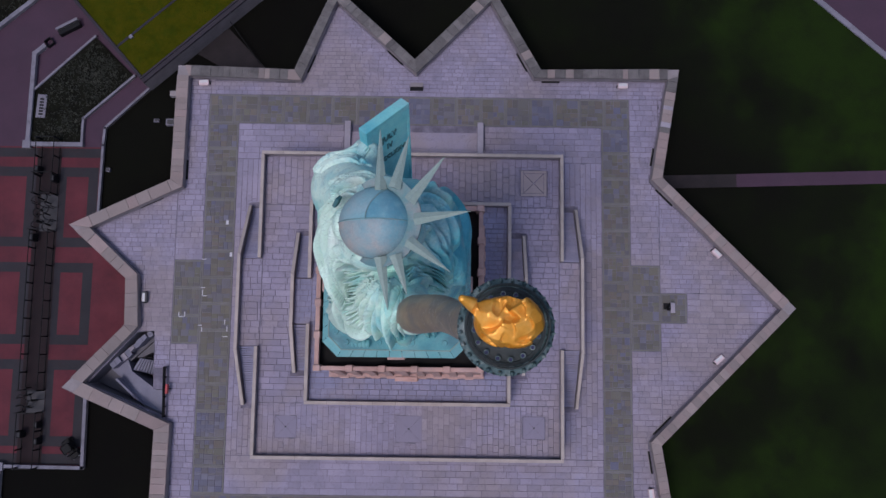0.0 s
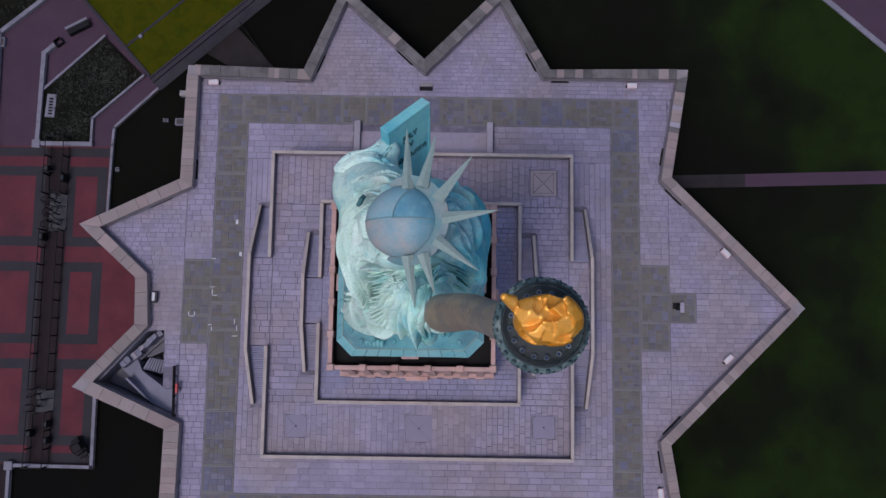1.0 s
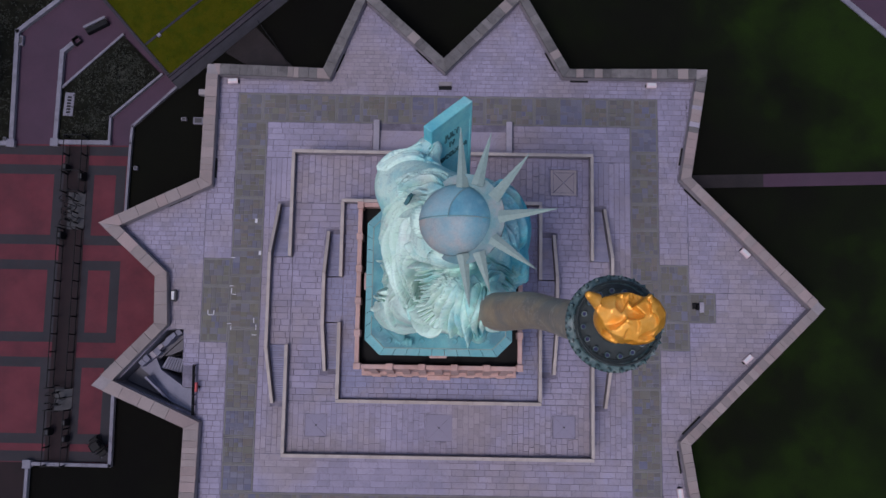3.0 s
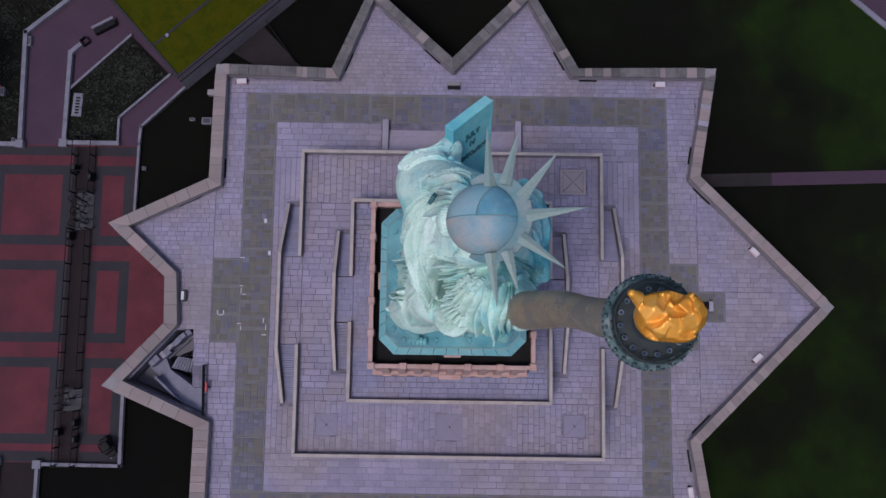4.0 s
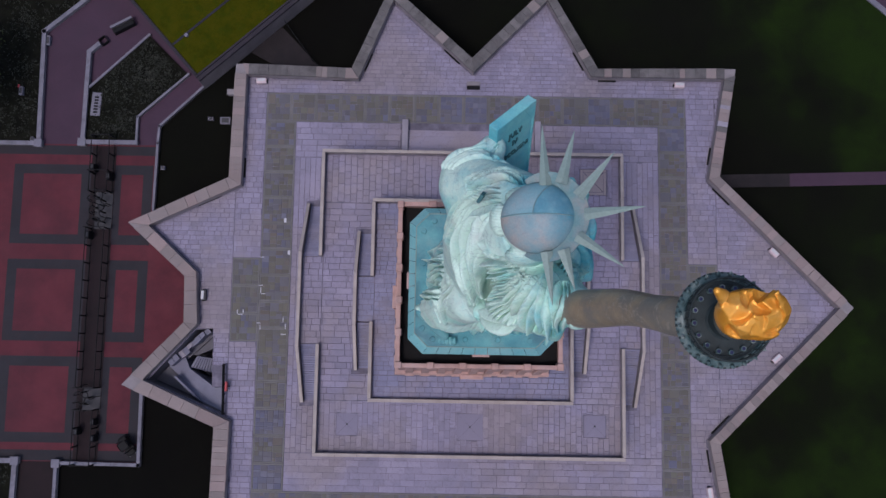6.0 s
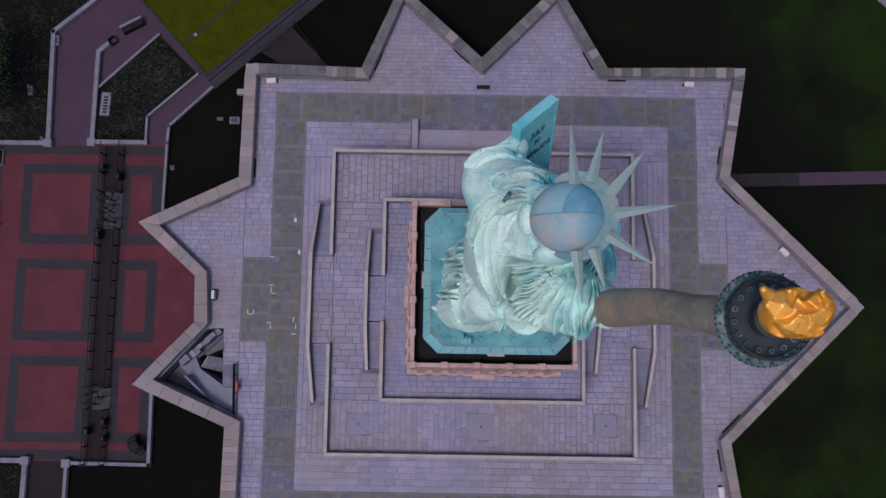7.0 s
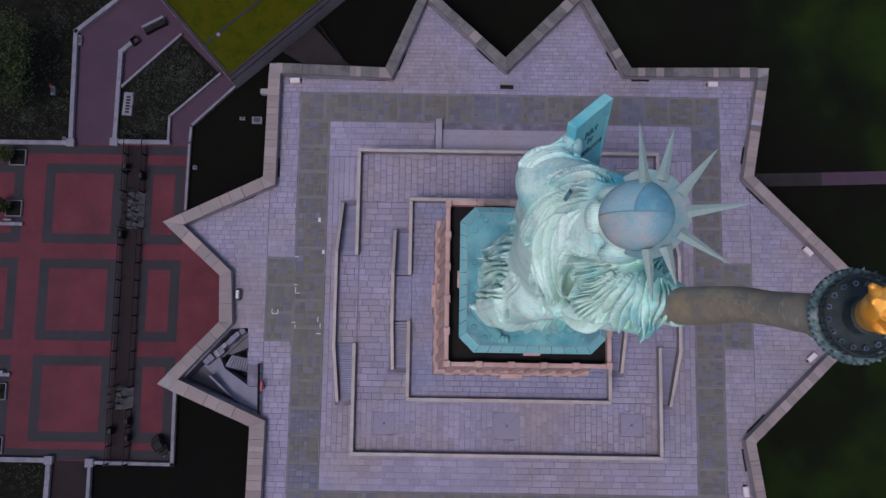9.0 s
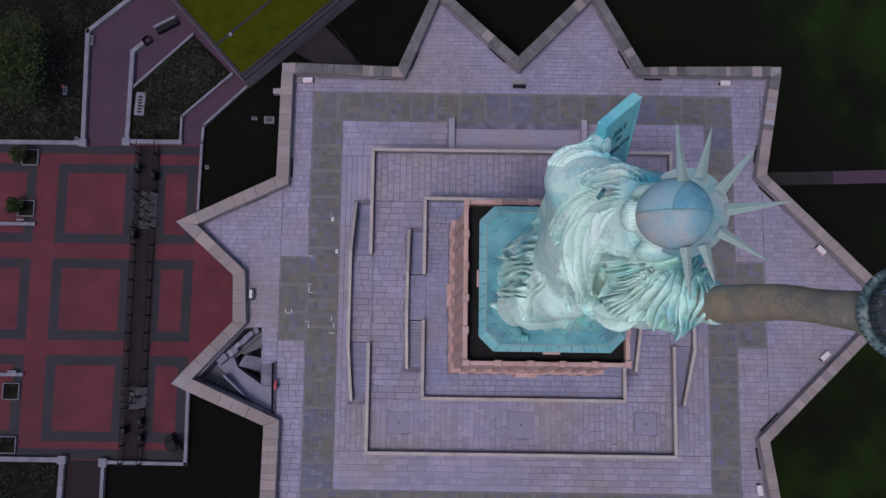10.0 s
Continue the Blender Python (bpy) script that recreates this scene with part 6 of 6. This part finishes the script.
for i in range(900):
    x, y = rng.uniform(1.1, 26), rng.uniform(1.0, 20)
    if 5.6 < y < 6.45:
        continue
    s, k = rng.uniform(0.06, 0.2), len(tuft)
    for a in range(5):
        tuft.append((x + s * math.cos(a * 1.257 + i), y + s * math.sin(a * 1.257 + i), 3.11))
    tuft.append((x, y, 3.12 + s * rng.uniform(0.15, 0.4)))
    tf += [(k + a, k + (a + 1) % 5, k + 5) for a in range(5)]
me = bpy.data.meshes.new("sedum")
me.from_pydata(tuft, [], tf)
me.materials.append(SEDUM)
ob = new("sedum", me)
ob.parent = bld
tagged(ob, kind="stuff")
railing("yard_railing", [(-24.9, 37.6), (-20.8, 32.0), (-17.5, 28.9)], 1.1, "thin black railing beside the dark yard", gap=2.0)

# ---- steel queue fences and turnstiles on the forecourt ----
lane = obj("paving_lane", box(bmesh.new(), -49.0, -45.9, -19.8, 20.2, 0.07, 0.112), LANE)
lane.parent = plaza
for y0, y1 in ((9.3, 14.1), (-13.6, -10.8)):
    pad = obj("paving_pad", box(bmesh.new(), -48.2, -46.0, y0, y1, 0.08, 0.13), PADGREY)
    pad.parent = plaza
for x in (-48.5, -46.2):
    for y0, y1 in ((14.0, 21.3), (-10.8, 9.3), (-20.3, -13.5)):
        railing("queue_fence", [(x, y0), (x, y1)], 1.9, "tall black steel fence along the entry lane", "fence", "fences of the entry lane", gap=2.2, rails=(1.0, 0.04), r=0.06)
for y in (21.2, 16.6, 14.0, 9.3, -10.8, -13.5, -20.2):
    g = thing("gate_frame", -47.35, y, 0.1, "black steel portal frame across the entry lane", "gate frame", "frames of the entry lane")
    for s in (-1, 1):
        part("post", box(bmesh.new(), s * 1.25 - 0.05, s * 1.25 + 0.05, -0.05, 0.05, 0, 2.3), STEEL, g)
    part("lintel", box(bmesh.new(), -1.3, 1.3, -0.05, 0.05, 2.2, 2.3), STEEL, g)
for x, y, sz in ((-48.4, 17.2, 0.5), (-46.3, 16.0, 0.55), (-48.5, 8.4, 0.6), (-46.3, -15.0, 0.5), (-48.3, -16.2, 0.5), (-46.2, -17.0, 0.5)):
    g = thing("control_box", x, y, 0.1, "dark control cabinet fixed beside the entry lane fence", "cabinet", "cabinets of the entry lane")
    part("body", box(bmesh.new(), -sz / 2, sz / 2, -sz * 0.8, sz * 0.8, 0, 1.5, 0.04), STEEL, g)
    part("panel", box(bmesh.new(), -sz * 0.3, sz * 0.3, -sz * 0.5, sz * 0.5, 1.5, 1.53), PADGREY, g)
proto = thing("turnstile", -47.8, 13.4, 0.13, "black tubular steel turnstile with curved arms", "turnstile", "turnstiles of the entry lane")
part("hub", cyl(bmesh.new(), (0, 0, 0), (0, 0, 1.9), 0.1, seg=10), STEEL, proto)
for k in range(3):
    a = k * 2.094 + 0.4
    arm = bmesh.new()
    prev = None
    for i in range(7):
        t = i / 6
        p = (math.cos(a + 1.1 * t) * 0.95 * t, math.sin(a + 1.1 * t) * 0.95 * t, 1.75)
        if prev:
            cyl(arm, prev, p, 0.06, seg=6)
        prev = p
    part("arm", arm, STEEL, proto)
    part("upright", cyl(bmesh.new(), (prev[0], prev[1], 0.2), prev, 0.05, seg=6), STEEL, proto)
for i, (x, y) in enumerate(((-46.9, 12.9), (-47.9, 12.0), (-46.9, 11.4), (-47.8, 10.4), (-46.8, 10.1), (-47.8, -11.4), (-46.9, -12.0), (-47.8, -12.8))):
    copy_thing(proto, pose(x, y, 0.13, 0, 0, 47 * i))

# ---- small service cart ----
cart = thing("service_cart", -42.1, -17.8, 0.1, "small black open utility cart parked on the forecourt", "cart", rz=-52)
part("chassis", box(bmesh.new(), -1.25, 1.25, -0.62, 0.62, 0.28, 0.62, 0.06), STEEL, cart)
part("roof", box(bmesh.new(), -0.6, 0.55, -0.60, 0.60, 1.80, 1.90, 0.12), STEEL, cart)
part("cargo_bed", box(bmesh.new(), -1.15, -0.55, -0.55, 0.55, 0.62, 0.9, 0.08), STEEL, cart)
part("bonnet", box(bmesh.new(), 0.75, 1.4, -0.58, 0.58, 0.55, 0.95, 0.1), STEEL, cart)
ws = box(bmesh.new(), 0.74, 0.79, -0.58, 0.58, 0.95, 1.80)
part("windscreen", ws, STEEL, cart)
for sy in (-0.3, 0.3):
    part("seat", box(bmesh.new(), -0.45, 0.1, sy - 0.26, sy + 0.26, 0.62, 1.2, 0.06), STEEL, cart)
    part("roof_post", cyl(bmesh.new(), (-0.8, sy * 2, 0.6), (-0.8, sy * 2, 1.86), 0.03, seg=6), STEEL, cart)
    part("headlight", cyl(bmesh.new(), (1.38, sy * 1.4, 0.75), (1.43, sy * 1.4, 0.75), 0.1, seg=10), GLASS, cart)
for sx in (-0.85, 0.9):
    for sy in (-0.62, 0.62):
        w = part("wheel", cyl(bmesh.new(), (sx, sy - 0.09, 0.27), (sx, sy + 0.09, 0.27), 0.27, seg=18), STEEL, cart)
        hub = part("hub", cyl(bmesh.new(), (sx, sy - 0.1, 0.27), (sx, sy + 0.1, 0.27), 0.1, seg=10), CARTGREY, w)

# ---- planters, benches, trees ----


def crown(parent, cx, cy, cz, rx, rz, n, seed):
    """A crown of many small leaf clumps, uneven, with gaps."""
    r = random.Random(seed)
    vs, fs = [], []
    lobes = [(r.uniform(-0.6, 0.6), r.uniform(-0.6, 0.6), r.uniform(-0.4, 0.6), r.uniform(0.35, 0.6)) for _ in range(9)]
    for _ in range(n):
        lx, ly, lz, lr = r.choice(lobes)
        d = Vector((r.gauss(0, 1), r.gauss(0, 1), r.gauss(0, 1))).normalized() * lr * r.uniform(0.5, 1.1)
        c = Vector((cx + (lx + d.x) * rx, cy + (ly + d.y) * rx, cz + (lz + d.z) * rz))
        s = r.uniform(0.10, 0.24)
        u = Vector((r.gauss(0, 1), r.gauss(0, 1), r.gauss(0, 0.6))).normalized()
        v = u.cross(Vector((r.gauss(0, 1), r.gauss(0, 1), r.gauss(0, 1)))).normalized()
        k = len(vs)
        vs += [c - u * s, c + v * s * 0.5, c + u * s, c - v * s * 0.5]
        fs.append((k, k + 1, k + 2, k + 3))
    me = bpy.data.meshes.new("crown")
    me.from_pydata(vs, [], fs)
    me.materials.append(LEAF)
    ob = new("crown", me)
    ob.parent = parent
    return ob


def tree(x, y, h, r, seed, n=5200):
    t = thing("tree", x, y, 0.2, "broadleaf tree with an uneven dark green crown", "tree", "trees of the planted beds")
    q = random.Random(seed)
    b = bmesh.new()
    cyl(b, (0, 0, -0.3), (0.2, 0.1, h * 0.5), 0.26, 0.16, 10)
    part("trunk", b, BARK, t)
    for i in range(6):
        a = i * 1.05 + q.uniform(-0.3, 0.3)
        e = (math.cos(a) * r * 0.6, math.sin(a) * r * 0.6, h * q.uniform(0.65, 0.9))
        part("limb", cyl(bmesh.new(), (0.2 * 0.8, 0.08, h * q.uniform(0.35, 0.5)), e, 0.11, 0.03, 7), BARK, t)
    crown(t, 0, 0, h * 0.72, r, h * 0.34, n, seed)
    return t


tree(-63.2, 29.6, 8.5, 5.8, 3, 7000)
tree(-58.5, 44.5, 8.0, 4.0, 8)
tree(-74.0, 27.0, 8.5, 5.0, 5)
tree(-66.0, -30.0, 8.0, 4.8, 6)
for i, (x, y) in enumerate(((-62.7, 18.4), (-62.75, 11.7), (-63.0, -11.6), (-62.95, -18.2), (-75.5, 18.4), (-75.5, 11.7))):
    t = thing("planter", x, y, 0.1, "square planter with a pale rim and a small shrub", "planter", "planters of the forecourt")
    for k in range(4):
        part("rim", box(bmesh.new(), -1.05, 0.95, -1.05, -0.95, 0, 0.4, 0.02, Matrix.Rotation(k * math.pi / 2, 4, "Z")), WHITEWALL, t)
    part("soil", box(bmesh.new(), -0.96, 0.96, -0.96, 0.96, 0, 0.25), BED, t)
    if i in (0, 1, 4):
        part("stem", cyl(bmesh.new(), (-0.5, 0.1, 0.2), (-0.7, 0.2, 1.6), 0.07, 0.04, 7), BARK, t)
        crown(t, -0.8, 0.2, 1.7, 1.15, 0.9, 900, 20 + i)
for x0, x1, y in ((-70.0, -61.4, 9.65), (-70.0, -61.6, -9.5)):
    t = thing("bench", (x0 + x1) / 2, y, 0.1, "long pale stone bench on the forecourt", "bench", "benches of the forecourt")
    h = (x1 - x0) / 2
    part("seat", box(bmesh.new(), -h, h, -0.22, 0.22, 0.38, 0.5, 0.02), WHITEWALL, t)
    for u in (-h + 0.5, 0, h - 0.5):
        part("leg", box(bmesh.new(), u - 0.12, u + 0.12, -0.18, 0.18, 0, 0.39), WALLSTONE, t)
    if y < 0:
        part("armrest", box(bmesh.new(), h - 1.9, h - 0.8, 0.24, 0.5, 0.0, 0.7, 0.02), WHITEWALL, t)
    else:
        part("armrest", box(bmesh.new(), h - 2.4, h - 1.4, 0.4, 0.62, 0.0, 0.7, 0.02), WHITEWALL, t)
t = thing("display_stand", -45.85, 36.3, 0.09, "long slanted display stand with a pale panel", "display stand", rz=29)
part("panel", box(bmesh.new(), -1.55, 1.55, 0.22, 0.55, 1.0, 1.08, 0.02), WHITEWALL, t)
part("plinth", box(bmesh.new(), -1.5, 1.5, -0.5, 0.15, 0, 0.85, 0.03), STEEL, t)
part("support", box(bmesh.new(), -1.5, 1.5, 0.25, 0.55, 0, 1.01), WALLSTONE, t)
t = thing("tree_guard", -48.4, 34.3, 0.09, "small square black steel guard on the walk", "guard", rz=40)
for k in range(4):
    part("bar", box(bmesh.new(), -0.5, 0.42, -0.5, -0.42, 0.0, 0.6, 0, Matrix.Rotation(k * math.pi / 2, 4, "Z")), STEEL, t)
t = thing("bed_sign", -48.85, 25.7, 0.35, "pale sign panel with dark marks lying in the planted bed", "sign", rz=-3)
part("panel", box(bmesh.new(), -0.62, 0.62, -1.55, 1.55, 0.0, 0.14, 0.02), WHITEWALL, t)
for i in range(6):
    part("mark", box(bmesh.new(), -0.25, 0.28, -1.2 + 0.4 * i, -0.95 + 0.4 * i, 0.14, 0.148), STEEL, t)
for x, y, z, sx, sy, rz in ((-58.7, 27.3, 0.22, 0.5, 1.1, 0), (-55.75, 34.2, 0.1, 0.6, 1.3, 0), (-56.8, 20.9, 0.22, 0.4, 0.5, 0), (-39.7, 17.4, 0.0, 0.5, 0.5, 0), (-33.8, 24.0, 0.0, 0.7, 0.4, 0), (-31.9, 23.8, 0.0, 1.3, 0.9, 0)):
    t = thing("utility_box", x, y, z, "small pale utility box standing on the ground", "utility box", "utility boxes in the grounds", rz)
    part("body", box(bmesh.new(), -sx / 2, sx / 2, -sy / 2, sy / 2, -0.05, 0.5, 0.03), WHITEWALL, t)
    part("lid", box(bmesh.new(), -sx * 0.35, sx * 0.35, -sy * 0.35, sy * 0.35, 0.5, 0.53, 0.01), PADGREY, t)
part("flag", box(bmesh.new(), -59.1, -58.9, 27.7, 28.1, 0.6, 0.75), SIGNRED, bpy.data.objects["utility_box"]).matrix_parent_inverse = bpy.data.objects["utility_box"].matrix_world.inverted()
part("wall_bracket", box(bmesh.new(), -30.3, -29.0, 25.5, 26.2, 5.6, 6.4, 0.05), WALLSTONE, fort_wall)

# square piers where the garden walls end
for x, y in ((-55.9, 20.35), (-50.25, 20.55), (-55.9, -19.9), (-50.8, -20.15)):
    t = thing("wall_pier", x, y, 0, "squat square pier of pale stone ending a garden wall", "pier", "piers of the garden walls")
    part("shaft", box(bmesh.new(), -0.42, 0.42, -0.42, 0.42, -0.2, 0.78, 0.02), WALLSTONE, t)
    part("cap", box(bmesh.new(), -0.52, 0.52, -0.52, 0.52, 0.78, 0.92, 0.04), WHITEWALL, t)

# low ground cover in the planted beds
GROUNDCOVER = mat("grey_green_leaves", [(0.012, 0.014, 0.010), (0.024, 0.026, 0.019), (0.05, 0.052, 0.042)], 0.9, rough=0.85, rand="island", spread=0.9, bump=0)


def ground_cover(name, outline, z, n, seed):
    """Small leaf clumps scattered unevenly over a bed."""
    r = random.Random(seed)
    xs, ys = [q[0] for q in outline], [q[1] for q in outline]
    spots = [(r.uniform(min(xs), max(xs)), r.uniform(min(ys), max(ys)), r.uniform(0.6, 2.0)) for _ in range(60)]
    vs, fs = [], []
    for _ in range(n):
        cx, cy, cr = r.choice(spots)
        x, y = r.gauss(cx, cr), r.gauss(cy, cr)
        if not inside(outline, x, y):
            continue
        for _ in range(3):
            c = Vector((x + r.gauss(0, 0.1), y + r.gauss(0, 0.1), z + r.uniform(0.05, 0.3)))
            u = Vector((r.gauss(0, 1), r.gauss(0, 1), r.gauss(0, 0.4))).normalized() * r.uniform(0.05, 0.12)
            v = u.cross(Vector((r.gauss(0, 0.3), r.gauss(0, 0.3), 1))) * 0.6
            k = len(vs)
            vs += [c - u, c + v, c + u, c - v]
            fs.append((k, k + 1, k + 2, k + 3))
    me = bpy.data.meshes.new(name)
    me.from_pydata(vs, [], fs)
    me.materials.append(GROUNDCOVER)
    tagged(new(name, me), "sparse grey-green ground cover in a planted bed", "plants", kind="stuff")


ground_cover("ground_cover", [(-49.6, 21.2), (-43.8, 21.2), (-43.8, 24.3), (-37.6, 29.9), (-42.4, 34.6), (-49.4, 27.9)], 0.35, 2600, 41)
ground_cover("ground_cover", [(-72, 21.0), (-56.6, 21.0), (-56.8, 35.2), (-52, 39.7), (-60, 48), (-72, 48)], 0.22, 2600, 42)
ground_cover("ground_cover", [(-72, -32), (-56.8, -32), (-56.5, -20.6), (-72, -20.6)], 0.2, 1200, 43)

# ---- floodlights and fittings on the deck ----
for i, (x, y, rz) in enumerate(((-25.9, 27.0, 4), (25.4, 27.3, 0), (36.4, 6.8, -44), (36.4, -5.8, 43), (-31.7, 0.6, 90), (28.2, -21.4, 97))):
    t = thing("floodlight", x, y, DECKZ, "low floodlight with a pale housing behind the parapet", "floodlight", "floodlights along the parapet", rz)
    part("housing", box(bmesh.new(), -0.62, 0.62, -0.32, 0.32, 0.12, 0.62, 0.06), PADGREY if i == 4 else PINKBOX, t)
    part("glass", box(bmesh.new(), -0.5, 0.5, -0.05, 0.27, 0.62, 0.64), GLASS, t)
    for s in (-1, 1):
        part("bracket", box(bmesh.new(), s * 0.66 - 0.04, s * 0.66 + 0.04, -0.15, 0.15, 0, 0.45), STEEL, t)
t = thing("viewing_board", 30.75, 0.2, DECKZ, "small dark lectern board on the tiled court", "lectern")
part("board", box(bmesh.new(), -0.05, 0.45, -0.6, 0.6, 0.8, 0.92, 0.03), COPING_PALE, t)
part("stand", box(bmesh.new(), -0.3, 0.1, -0.3, 0.3, 0, 0.85, 0.03), STEEL, t)
part("foot", box(bmesh.new(), -0.7, 0.3, -0.15, 0.6, 0, 0.06), STEEL, t)
# A solid black strip paints the shade inside each slot.
for x, y, L, rz in ((-16.0, 27.42, 2.4, 0), (-27.55, 16.2, 2.4, 90), (-31.6, 12.1, 3.0, 25), (-2.55, 30.6, 2.6, -43), (16.6, 27.8, 2.2, 0), (13.05, 30.25, 2.6, -61), (30.3, 13.55, 2.8, -45), (28.95, 18.55, 2.2, 80), (29.65, -13.6, 3.0, 45), (28.2, -17.85, 2.6, 98), (-12.85, 29.7, 2.4, 68)):
    t = thing("drain_slot", x, y, DECKZ, "drain slot at the foot of the parapet, its dark recess a black strip", "drain", "drain slots along the parapet", rz)
    part("grate", box(bmesh.new(), -L / 2, L / 2, -0.12, 0.12, 0.0, 0.06), STEEL, t)
    part("lip", box(bmesh.new(), -L / 2, L / 2, 0.12, 0.18, 0.0, 0.09), WALLSTONE, t)
t = thing("step_block", 0.15, 26.9, DECKZ, "small dark stone step block in the parapet angle", "step")
part("lower_step", box(bmesh.new(), -0.8, 0.8, -0.45, 0.0, 0, 0.18, 0.02), STEEL, t)
part("upper_step", box(bmesh.new(), -0.8, 0.8, 0.0, 0.5, 0, 0.36, 0.02), WALLSTONE, t)
# painted marks on the tiles
for x, y, w, h in ((-25.0, 1.9, 0.5, 0.08), (-25.0, 1.3, 0.08, 0.7), (-24.7, 0.9, 0.5, 0.08), (-27.7, -1.3, 0.08, 0.5), (-27.0, -1.3, 0.08, 0.5), (-27.35, -1.6, 0.6, 0.08), (-22.2, -2.2, 0.08, 0.6), (-21.9, -3.0, 0.08, 0.6), (-22.1, -3.9, 0.6, 0.08),
                   (-25.1, -2.6, 0.5, 0.08), (-24.9, -3.1, 0.08, 0.5), (-25.0, 5.3, 0.5, 0.08), (-22.4, 9.8, 0.3, 0.5), (-21.8, 5.9, 0.3, 0.5)):
    m = obj("painted_mark", box(bmesh.new(), x - w / 2, x + w / 2, y - h / 2, y + h / 2, DECKZ - 0.02, DECKZ + 0.016), PAINT)
    m.parent = fort_deck
